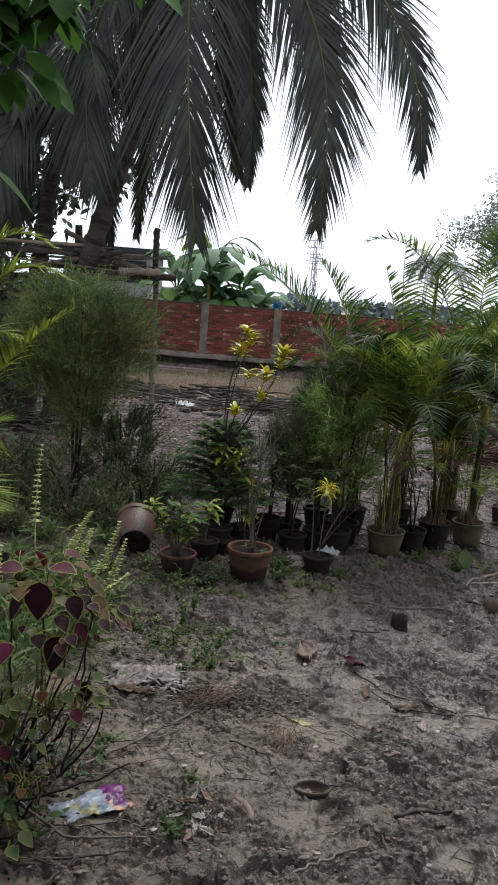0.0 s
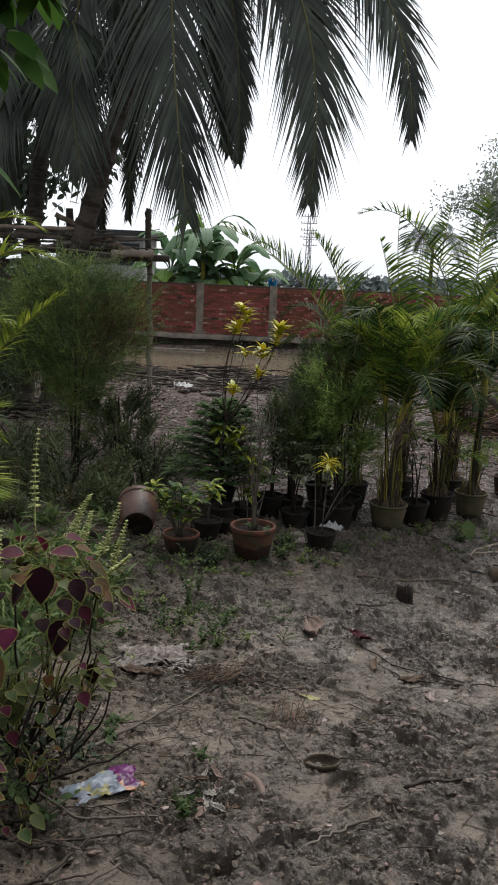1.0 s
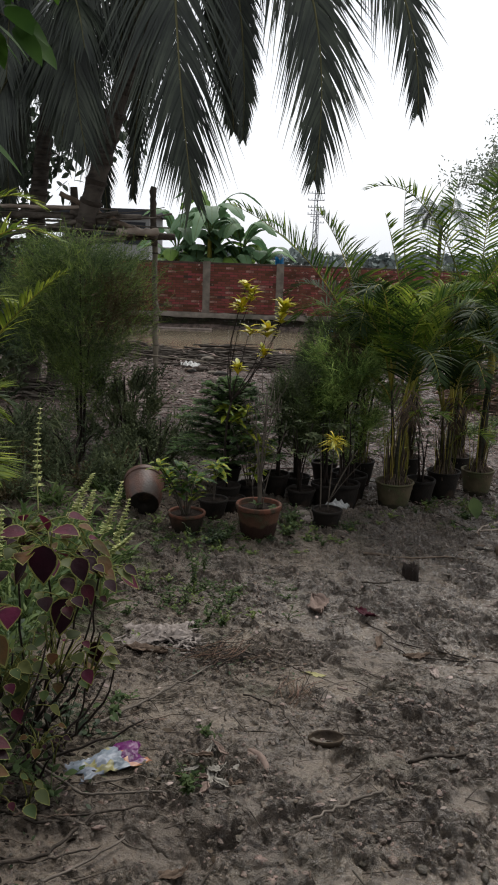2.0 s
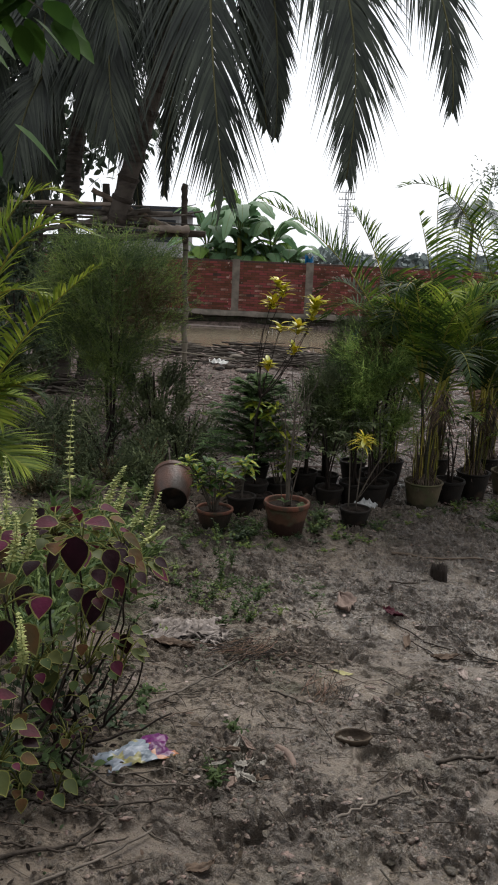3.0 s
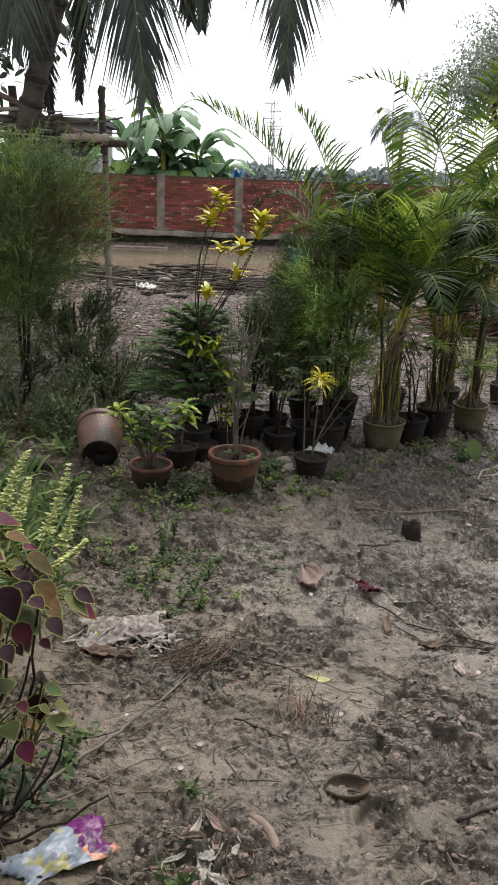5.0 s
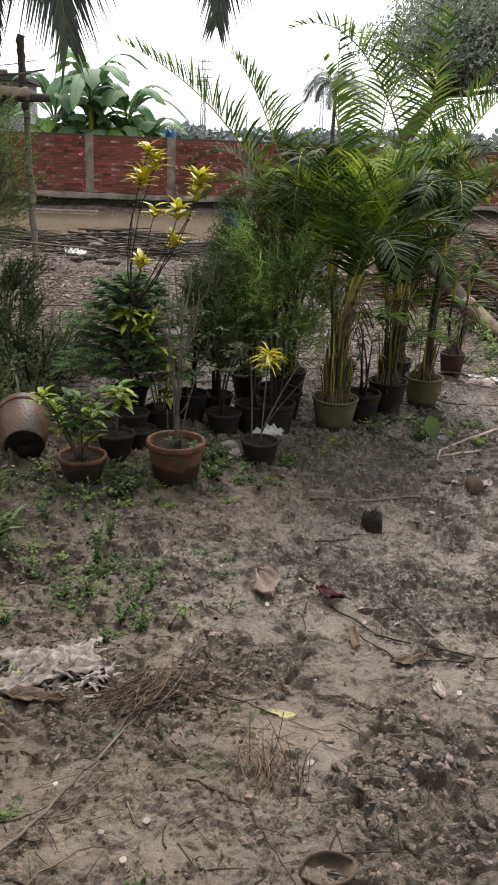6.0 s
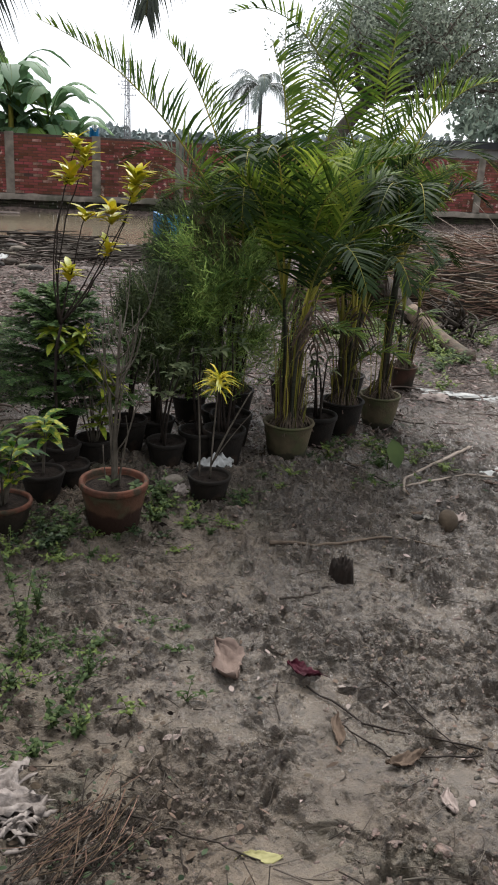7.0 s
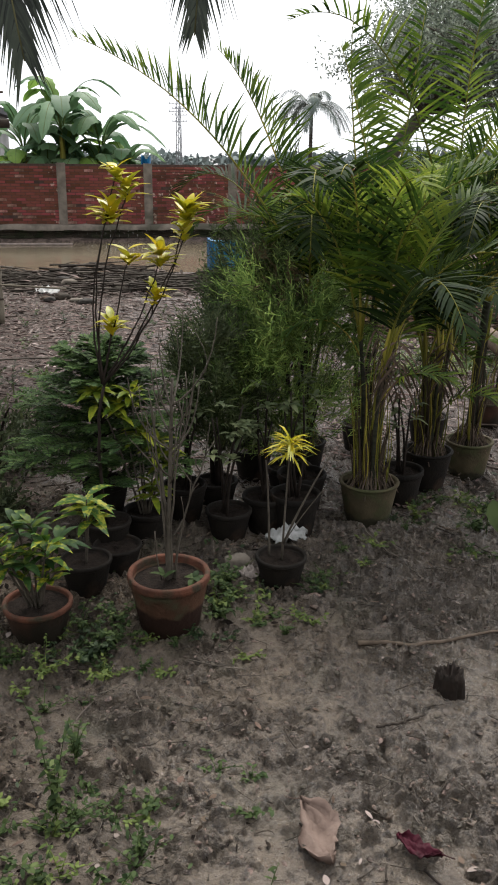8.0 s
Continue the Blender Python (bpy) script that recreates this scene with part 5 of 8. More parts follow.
# tall croton behind the first row, yellow tufts on bare stems
ob, top = potted("tall_croton", -0.02, 6.72, 0.22, 0.17, M_clay_dark, "dark clay pot", "tall thin croton with bright yellow leaf tufts on bare stems", "potted plant", "potted crotons")
main = bez((0, 0, top), (-0.05, -0.05, 0.5), (0.01, -0.1, 0.86), 10)
geo = Geo()
tube(geo, main + NR.normal(0, 0.003, (10, 3)), np.linspace(0.0085, 0.0065, 10), 7, rough=0.1)
part("main_stem", geo, M_stem_d, ob)
for tx, tz, k, ln, bend in ((0.05, 1.6, 34, 0.125, -0.1), (0.12, 1.68, 26, 0.115, -0.1), (0.37, 1.6, 36, 0.125, 0.08), (0.25, 1.42, 30, 0.12, 0.05), (0.12, 1.42, 15, 0.1, 0.0), (0.23, 1.25, 18, 0.1, 0.06), (0.04, 1.12, 20, 0.105, 0.0), (0.08, 1.75, 12, 0.1, -0.1), (0.35, 1.5, 12, 0.09, 0.08)):
    z = tz - ob.location[2]
    geo = Geo()
    f = main[9]
    tube(geo, bez(f, (f[0] * 0.45 + tx * 0.55 + bend, -0.1, f[2] * 0.5 + z * 0.5), (tx + 0.02, -0.1, z), 12) + NR.normal(0, 0.003, (12, 3)), np.linspace(0.0048, 0.0028, 12), 6, rough=0.1)
    twig = part("branch", geo, M_stem_d, ob)
    geo = Geo()
    whorl(geo, (tx + 0.02, -0.1, z + 0.03), k, ln, 0.04, 0.6, 0.25, spread=0.6)
    part("leaf_tuft", geo, M_croton_y, twig, "bright yellow leaves")


def spray_bush(name, x, y, z0, z1, widths, label, mats, seed, sprays, spray, pot=None, stems=3, droop=0.0, brown=None, group="", category="shrub", needle=(0.045, 0.006), upward=1.1):
    """A feathery bush: many fine upright sprays inside an outline given by radii from bottom to top."""
    global NR
    keep, NR = NR, np.random.default_rng(seed)
    if pot:
        ob, top = potted(name, x, y, *pot, label, category, group)
    else:
        ob, top = thing(name, (x, y, gtop(x, y) - 0.01), label, category, group), 0.0
    oz = ob.location[2]
    for i in range(stems):
        a = i * 2.1 + seed
        geo = Geo()
        r = widths[-2] * 0.5
        tube(geo, bez((0.02 * math.cos(a), 0.02 * math.sin(a), top - 0.03), (0.03 * math.cos(a), 0.03 * math.sin(a), (z0 + z1) / 2 - oz), (r * math.cos(a), r * math.sin(a), z1 - oz - 0.15), 9), np.linspace(0.016, 0.004, 9), 6, rough=0.1)
        part("stem", geo, M_stem_d, ob)
    geo = Geo()
    # clumps of sprays spread through the outline, with gaps between them
    count = max(14, sprays // 34)
    cu = NR.uniform(0, 1, count * 8)
    cu = cu[NR.random(count * 8) < (np.interp(cu, np.linspace(0, 1, len(widths)), widths) / max(widths)) ** 1.3][:count]
    ca = NR.uniform(0, 2 * np.pi, len(cu))
    cr = np.interp(cu, np.linspace(0, 1, len(widths)), widths) * np.sqrt(NR.uniform(0.08, 1.1, len(cu)))
    which = NR.integers(0, len(cu), sprays)
    size = max(widths) * NR.uniform(0.1, 0.24, len(cu))
    off = np.clip(NR.normal(0, 1, (sprays, 3)), -1.8, 1.8) * size[which][:, None] * (0.8, 0.8, 1.15)
    u, az = cu[which], ca[which]
    c = np.stack([cr[which] * np.cos(az), cr[which] * np.sin(az), z0 - oz + (z1 - z0) * u - 0.1], -1) + off
    c[:, 2] = np.maximum(c[:, 2], top + 0.03)
    way = unit(np.stack([np.cos(az) * 0.55, np.sin(az) * 0.55, np.full(sprays, upward - droop)], -1) + NR.normal(0, 0.32, (sprays, 3)))
    ln = spray * NR.uniform(0.6, 1.2, sprays)
    tone = NR.random(len(cu))[which]
    # each spray: its axis and needles on both sides
    side = unit(np.cross(way, NR.normal(size=(sprays, 3))))
    k = 7
    f = np.linspace(0.12, 1, k)
    base = c[:, None] + way[:, None] * (ln[:, None] * f)[..., None]
    sg = np.where(np.arange(k) % 2, 1.0, -1.0)
    nd = unit(way[:, None] * 1.1 + side[:, None] * sg[None, :, None] + NR.normal(0, 0.2, (sprays, k, 3)))
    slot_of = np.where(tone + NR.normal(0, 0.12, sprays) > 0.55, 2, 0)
    if brown is not None:
        bz, ba, bs = brown
        slot_of = np.where((np.abs(c[:, 2] + oz - bz) < bs) & (np.abs(np.angle(np.exp(1j * (az - ba)))) < 0.5) & (NR.random(sprays) < 0.7), 1, slot_of)
    for s in (0, 1, 2):
        pick = slot_of == s
        if not pick.any():
            continue
        b, w2 = base[pick].reshape(-1, 3), nd[pick].reshape(-1, 3)
        blades(geo, b, w2, NR.normal(size=(len(b), 3)), needle[0] * NR.uniform(0.6, 1.3, len(b)), needle[1], 0.1, ((0, 0.6), (0.5, 1.0), (1, 0.1)), slot=s)
        blades(geo, c[pick], way[pick], NR.normal(size=(pick.sum(), 3)), ln[pick], needle[1] * 0.9, 0.05, ((0, 0.8), (0.5, 1), (1, 0.2)), slot=s)
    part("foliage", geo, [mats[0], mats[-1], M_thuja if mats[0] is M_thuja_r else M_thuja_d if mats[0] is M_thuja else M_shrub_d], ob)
    NR = keep
    return ob


spray_bush("thuja", -1.40, 7.8, 0.4, 2.04, (0.04, 0.06, 0.11, 0.32, 0.5, 0.55, 0.53, 0.38), "tall feathery green thuja with a browning patch", (M_thuja, M_thuja_b), 51, 7200, 0.15, None, 3, brown=(1.5, -0.6, 0.25), upward=0.55, needle=(0.036, 0.0055))
spray_bush("thuja", 1.02, 7.5, 0.4, 1.32, (0.22, 0.32, 0.36, 0.33, 0.22), "bushy bright green thuja among the palms", (M_thuja_r, M_thuja_b), 52, 2500, 0.16, (0.27, 0.22, M_clay_dark, "dark clay pot"), 5, upward=0.5, brown=(1.25, -2.0, 0.15))
spray_bush("thuja", 0.58, 7.4, 0.42, 1.05, (0.12, 0.18, 0.24, 0.22, 0.12), "dark green thuja in a dark pot", (M_thuja_d,), 53, 1700, 0.14, (0.245, 0.16, M_clay_dark, "dark clay pot"), 6, upward=0.8)
spray_bush("thuja", 0.86, 7.85, 0.7, 1.45, (0.14, 0.24, 0.22, 0.14), "brown-tipped thuja behind the others", (M_thuja_d, M_thuja_b), 54, 1900, 0.13, (0.25, 0.2, M_clay_dark, "dark clay pot"), 4, brown=(1.35, -1.5, 0.2), upward=0.8)
spray_bush("shrub", -1.02, 8.0, -0.05, 1.0, (0.2, 0.26, 0.3, 0.28, 0.16), "dark fine-leaved shrub beside the thuja", (M_shrub,), 55, 1000, 0.13, None, 7, needle=(0.032, 0.014))
spray_bush("shrub", -1.35, 7.3, 0.05, 0.6, (0.3, 0.42, 0.4, 0.3), "low straggly fine-leaved shrub", (M_shrub, M_thuja_b), 56, 210, 0.24, None, 16, needle=(0.036, 0.015), brown=(0.35, -1.6, 0.5), upward=0.6)
spray_bush("shrub", -0.72, 7.35, 0.02, 0.5, (0.2, 0.32, 0.3, 0.2), "low straggly shrub behind the overturned pot", (M_shrub,), 57, 170, 0.2, None, 11, needle=(0.038, 0.016), upward=0.7)
spray_bush("shrub", -2.1, 7.4, 0.05, 0.55, (0.3, 0.42, 0.36, 0.2), "low straggly grey-green shrub", (M_shrub,), 58, 230, 0.22, None, 12, needle=(0.036, 0.015), upward=0.6)
for bx, by, z0, z1, wide, sd in ((-3.4, 11.4, 0.0, 2.1, 0.75, 71), (-3.1, 8.5, 0.0, 1.3, 0.5, 72), (-4.3, 13.2, 0.0, 2.6, 0.9, 73)):
    spray_bush("bush", bx, by, z0, z1, (wide * 0.6, wide, wide * 0.95, wide * 0.8, wide * 0.4), "dark green leafy bush behind the thuja", (M_tree,), sd, 900, 0.26, None, 7, needle=(0.075, 0.034), upward=0.6)
spray_bush("shrub", -0.95, 6.75, 0.0, 0.4, (0.16, 0.24, 0.2, 0.1), "thin weedy shrub among bare twigs", (M_shrub,), 59, 90, 0.18, None, 9, needle=(0.034, 0.015), upward=0.8)

for bx, by, wide, tall, sd in ((-1.75, 6.9, 0.34, 0.5, 160), (-1.2, 6.75, 0.28, 0.42, 161), (-2.2, 6.6, 0.36, 0.5, 162), (-1.6, 6.3, 0.26, 0.36, 163), (-0.85, 7.1, 0.26, 0.46, 164), (-1.95, 7.9, 0.36, 0.7, 165), (-2.6, 7.3, 0.4, 0.6, 166), (-0.7, 8.0, 0.28, 0.55, 167)):
    spray_bush("shrub", bx, by, 0.0, tall, (wide * 0.7, wide, wide * 0.9, wide * 0.5), "low straggly fine-leaved undergrowth beside the thuja", (M_shrub, M_thuja_b), sd, 260, 0.17, None, 12, needle=(0.03, 0.011), brown=(tall * 0.6, -1.6, 0.12), upward=0.7)

# small conifer with tiers of drooping sprays
ob, top = potted("potted_conifer", -0.03, 7.1, 0.24, 0.18, M_clay_dark, "dark clay pot", "small dark green conifer with layered flat branches", "potted plant")
for i in range(64):
    u = i / 63
    z = 0.1 + 0.64 * u
    ln = 0.48 * (1 - u) ** 0.38 * (0.8 + 0.2 * math.sin(i * 1.7)) + 0.06
    az = i * 2.4
    d = np.array([math.cos(az), math.sin(az), 0])
    geo = Geo()
    path = bez((0, 0, top + z - 0.1), d * ln * 0.5 + (0, 0, top + z + 0.03), d * ln + (0, 0, top + z + 0.02), 12)
    frond(geo, path, 18, 0.045, 0.01, 0.08, 0.3, 0.15, 0.9, 0.004)
    for j in range(2, 11):
        for sg in (-1, 1):
            sd = np.array([-d[1], d[0], 0]) * sg
            sl = 0.16 * (0.35 + 0.65 * math.sin(math.pi * (j / 12))) * (0.5 + 0.6 * (1 - u))
            e = path[j] + (sd * 0.75 + d * 0.7) * sl + (0, 0, NR.uniform(-0.01, 0.03))
            frond(geo, bez(path[j], (path[j] + e) / 2 + (0, 0, 0.01), e, 5), 12, 0.042, 0.009, 0.1, 0.35, 0.15, 0.9, 0.002)
    part("branch", geo, [M_conifer, M_stem_d], ob)
geo = Geo()
tube(geo, [(0, 0, top - 0.02), (0, 0, top + 0.5), (0, 0, top + 0.76)], (0.014, 0.009, 0.003), 6)
part("trunk", geo, M_stem_d, ob)

# dark pots crowded behind
for x, y, d, h in ((0.59, 6.95, 0.242, 0.165), (0.95, 7.0, 0.27, 0.24), (1.05, 7.3, 0.28, 0.24), (0.8, 7.05, 0.25, 0.2), (1.68, 7.45, 0.28, 0.24), (0.38, 7.15, 0.24, 0.2)):
    pt, top = potted("potted_sapling", x, y, d, h, M_clay_dark, "dark clay pot", "dark clay pot with thin bare sapling stems", "potted plant", "dark pots behind the first row")
    for i in range(4):
        geo = Geo()
        tube(geo, bez((R.uniform(-0.04, 0.04), R.uniform(-0.04, 0.04), top - 0.02), (R.uniform(-0.06, 0.06), R.uniform(-0.06, 0.06), top + 0.25), (R.uniform(-0.1, 0.1), R.uniform(-0.1, 0.1), top + R.uniform(0.4, 0.6)), 7), np.linspace(0.01, 0.004, 7), 5)
        part("stem", geo, M_stem_d, pt)
    geo = Geo()
    for i in range(9):
        whorl(geo, (R.uniform(-0.1, 0.1), R.uniform(-0.1, 0.1), top + R.uniform(0.3, 0.62)), 7, 0.075, 0.028, 0.4)
    part("foliage", geo, M_shrub, pt)

# overturned terracotta pot
ob = thing("overturned_pot", (-0.62, 6.2, gtop(-0.62, 6.2)), "terracotta pot lying on its side, its bottom dark from wet and painted shadow", "pot")
r, h = 0.158, 0.28
tipped = pose(0.0, -0.04, 0.108, -68, 0, 6)
geo = Geo()
lathe(geo, [(r * 0.7, 0), (r * 0.73, 0.008), (r * 0.86, h * 0.4), (r * 0.95, h * 0.82), (r * 0.93, h * 0.86), (r * 0.9, h * 0.86), (r * 0.66, 0.03), (0.001, 0.028)], wobble=0.012)
body = part("pot", geo, M_terra_orange, ob, "terracotta pot with worn sides")
body.matrix_local = tipped
geo = Geo()
lathe(geo, [(r * 0.92, h * 0.83), (r * 0.99, h * 0.84), (r, h * 0.87), (r, h * 0.98), (r * 0.97, h), (r * 0.9, h), (r * 0.88, h * 0.86)], wobble=0.012)
rim = part("rim", geo, M_terra_orange, ob, "thick rim")
rim.matrix_local = tipped
# bottom disc in dark clay, for its wet and the shadow on it
geo = Geo()
lathe(geo, [(0.001, 0.004), (r * 0.1, 0.004), (r * 0.11, 0.0), (r * 0.6, 0.0), (r * 0.7, -0.002), (r * 0.705, 0.006)], wobble=0.012)
base = part("bottom", geo, M_clay_dark, ob, "wet bottom with shadow painted into its dark colour")
base.matrix_local = tipped
# dark disc put inside to stand for the pot's inner shade
geo = Geo()
lathe(geo, [(0.001, h * 0.6), (r * 0.4, h * 0.62), (r * 0.86, h * 0.58)])
plug = part("soil", geo, M_soil, ob, "dark plug added for the shade inside the pot")
plug.matrix_local = tipped
geo = Geo()
tube(geo, bez((-0.03, 0.12, 0.17), (-0.05, 0.26, 0.3), (-0.07, 0.28, 0.42), 6), (0.012, 0.011, 0.01, 0.008, 0.007, 0.006), 6)
part("stub", geo, M_wood_grey, ob, "dry broken stem stub")

# ---- near plants on the path's edge ----
def toothed_leaf(geo, base, way, nrm, ln, w, sag=0.3, teeth=11, slots=(0, 1), edge=0.92):
    """A broad pointed leaf with a scalloped pale edge round its coloured middle."""
    way = unit(way)
    side = unit(np.cross(way, nrm))
    up = np.cross(side, way)
    u = np.linspace(0, 1, teeth + 1)
    prof = np.interp(u, [0, 0.08, 0.3, 0.55, 0.8, 1.0], [0.02, 0.55, 1.0, 0.9, 0.48, 0.0])

    def at(uu, s):
        p = np.asarray(base) + way * ln * uu + side * s * w / 2 + up * (abs(s) * 0.12 * w - 0.25 * sag * ln * uu * uu)
        return p - np.array([0, 0, sag * ln * uu * uu * 0.6])

    v, n = [], len(u)
    for k, (uu, pr) in enumerate(zip(u, prof)):
        tooth = 1.07 if k % 2 else 0.97
        ui = 0.04 + 0.9 * uu
        v += [at(uu, -pr * tooth), at(ui, -pr * edge), at(ui, 0), at(ui, pr * edge), at(uu, pr * tooth)]
    idx = np.arange(n * 5).reshape(n, 5)
    q = lambda c: np.stack([idx[:-1, c], idx[:-1, c + 1], idx[1:, c + 1], idx[1:, c]], -1)  # noqa: E731
    geo.add(v, [q(1), q(2)], slots[0])
    nn = geo.n - len(v)
    for c in (0, 3):
        a = q(c) + nn
        geo.f.extend(a.tolist())
        geo.m.extend([slots[1]] * len(a))


def flower_spike(ob, foot, tip, whorls=15, size=0.02):
    geo = Geo()
    foot, tip = np.asarray(foot, float), np.asarray(tip, float)
    path = bez(foot, (foot + tip) / 2 + NR.normal(0, 0.015, 3), tip, whorls + 4)
    tube(geo, path, np.linspace(0.0028, 0.001, len(path)), 5)
    for i in range(4, len(path)):
        s = size * (1.15 - 0.75 * (i - 4) / whorls)
        k = 10
        az = np.linspace(0, 2 * np.pi, k, endpoint=False) + NR.uniform(0, 1)
        way = np.stack([np.cos(az), np.sin(az), NR.uniform(0.0, 0.5, k)], -1)
        blades(geo, np.repeat(path[i][None], k, 0), way, (0, 0, 1), s * NR.uniform(0.7, 1.3, k), s * 0.5, 0.1, OVAL)
    part("flower_spike", geo, M_spike, ob, "pale green flower spike")


def coleus(x, y, leaves, spikes, stems, seed, label, size=0.1, arcs=(), green=False):
    """leaves: how many random ones inside (x, y, z, half widths); stems: bent dark stems to the leaf tops."""
    global NR
    keep, NR = NR, np.random.default_rng(seed)
    o = np.array([x, y, gtop(x, y) - 0.01])
    ob = thing("coleus", o, label, "plant", "coleus plants")
    (cx, cy, cz), (rx, ry, rz), number, fixed = leaves
    tops = []
    for sx, sy, sz in stems:
        geo = Geo()
        end = np.array([sx, sy, sz]) - o
        path = bez((NR.uniform(-0.06, 0.06), NR.uniform(-0.06, 0.06), 0), (end[0] * 0.75 + NR.uniform(-0.1, 0.1), end[1] * 0.7, end[2] * 0.3), end, 12) + NR.normal(0, 0.006, (12, 3))
        tube(geo, path, np.linspace(0.0065, 0.003, 12), 6, rough=0.1)
        part("stem", geo, M_stem_d, ob, "dark woody stem")
        tops.append(path[-1])
    for a, b, c in arcs:
        geo = Geo()
        path = bez(np.asarray(a) - o, np.asarray(b) - o, np.asarray(c) - o, 12) + NR.normal(0, 0.004, (12, 3))
        tube(geo, path, np.linspace(0.007, 0.003, 12), 6, rough=0.1)
        part("stem", geo, M_stem_d, ob, "dark woody stem")
        tops.append(path[-1])
    mats = [M_coleus_p, M_coleus_k, M_coleus_o, M_coleus_p, M_coleus_g, M_coleus_p, M_coleus_k, M_coleus_p, M_coleus_o, M_coleus_g]
    if green:
        mats = [M_coleus_g, M_weed, M_coleus_o, M_coleus_g, M_coleus_k, M_weed, M_coleus_g]
    spots = [(np.array(p) - o, np.array(d, float), s, m) for p, d, s, m in fixed]
    for i in range(number):
        az, el = i * 2.4, math.asin(NR.uniform(-0.35, 1))
        r = NR.uniform(0.55, 1.05)
        d = np.array([math.cos(az) * math.cos(el), math.sin(az) * math.cos(el), math.sin(el)])
        p = np.array([cx, cy, cz]) + d * r * (rx, ry, rz) - o
        spots.append((p, np.array([d[0], d[1] - 0.15, -0.1 - 0.6 * NR.random() + 0.35 * d[2]]), size * NR.uniform(0.3, 0.85), mats[i % len(mats)]))
    for p, d, s, m in spots:
        geo = Geo()
        d = unit(d)
        up = unit(np.array([-d[0] * d[2] * 1.0, -d[1] * d[2], 1.0]) + (0, -0.25, 0) + NR.normal(0, 0.12, 3))
        toothed_leaf(geo, p, d, up, s, s * 0.86, 0.25)
        t = tops[int(NR.integers(len(tops)))] if tops else p
        near_top = min(tops, key=lambda q: np.linalg.norm(q - p))
        tube(geo, bez(near_top - (0, 0, 0.04), (near_top + p) / 2 + (0, 0, 0.02), p, 5), 0.0022, 4, 1)
        part("leaf", geo, [m, M_coleus_e], ob)
    for foot, tip in spikes:
        flower_spike(ob, np.asarray(foot) - o, np.asarray(tip) - o)
    NR = keep
    return ob


coleus(-0.62, 2.98, ((-0.6, 2.86, 0.97), (0.31, 0.26, 0.2), 120, [
    ((-0.5, 2.68, 1.13), (0.02, -0.25, -1.0), 0.115, M_coleus_p),
    ((-0.44, 2.74, 0.93), (-0.25, -0.35, -1.0), 0.115, M_coleus_p),
    ((-0.42, 2.76, 1.06), (0.5, -0.4, -0.9), 0.08, M_coleus_p),
    ((-0.55, 2.68, 1.08), (-0.5, -0.3, -0.9), 0.085, M_coleus_p),
    ((-0.4, 2.78, 0.96), (0.5, -0.3, -0.8), 0.07, M_coleus_k),
    ((-0.36, 2.82, 1.04), (0.7, -0.2, -0.7), 0.08, M_coleus_o),
    ((-0.48, 2.72, 1.16), (0.8, -0.3, 0.15), 0.1, M_coleus_k),
    ((-0.56, 2.72, 1.15), (-0.8, -0.3, 0.1), 0.1, M_coleus_k),
    ((-0.68, 2.55, 0.9), (-0.1, -0.4, -0.9), 0.105, M_coleus_p),
    ((-0.63, 2.52, 0.9), (0.6, -0.3, -0.7), 0.1, M_coleus_o),
    ((-0.72, 2.55, 0.98), (-0.7, -0.3, 0.1), 0.1, M_coleus_k),
    ((-0.38, 2.86, 0.72), (0.2, -0.2, -1), 0.07, M_coleus_p),
    ((-0.6, 2.7, 0.68), (0.1, -0.3, -1), 0.09, M_coleus_g),
]), [((-0.62, 3.1, 1.1), (-0.63, 3.2, 1.45)), ((-0.4, 3.0, 1.0), (-0.33, 3.15, 1.2)), ((-0.45, 2.95, 1.05), (-0.42, 3.1, 1.18)), ((-0.7, 2.6, 1.0), (-0.68, 2.65, 1.2)), ((-0.62, 2.5, 0.75), (-0.6, 2.42, 0.98)), ((-0.66, 2.6, 1.02), (-0.62, 2.66, 1.24)), ((-0.38, 2.95, 0.98), (-0.27, 3.0, 1.06)), ((-0.8, 2.9, 1.0), (-0.82, 3.0, 1.28)), ((-0.5, 3.1, 1.05), (-0.45, 3.25, 1.2)), ((-0.36, 3.05, 0.95), (-0.31, 3.2, 1.12)), ((-0.75, 2.75, 1.05), (-0.78, 2.8, 1.25))],
    [(-0.5, 2.75, 1.1), (-0.36, 2.84, 1.0), (-0.44, 2.8, 0.9), (-0.62, 2.9, 1.1), (-0.7, 2.6, 0.95), (-0.4, 2.95, 1.0), (-0.6, 2.7, 0.75), (-0.36, 2.86, 0.75), (-0.78, 2.8, 1.05)], 61, "tall straggly coleus with maroon leaves and pale flower spikes", arcs=[((-0.75, 2.7, 0.33), (-0.5, 2.58, 0.36), (-0.32, 2.78, 0.62)), ((-0.62, 2.95, 0.3), (-0.36, 2.8, 0.34), (-0.3, 2.84, 0.66)), ((-0.7, 2.9, 0.33), (-0.44, 2.75, 0.5), (-0.38, 2.84, 0.84)), ((-0.8, 2.6, 0.35), (-0.56, 2.55, 0.4), (-0.5, 2.68, 0.8)), ((-0.66, 2.75, 0.32), (-0.5, 2.7, 0.34), (-0.2, 2.82, 0.45)), ((-0.72, 2.65, 0.33), (-0.66, 2.5, 0.45), (-0.62, 2.6, 0.78)), ((-0.6, 2.8, 0.32), (-0.62, 2.68, 0.6), (-0.46, 2.7, 0.7))])
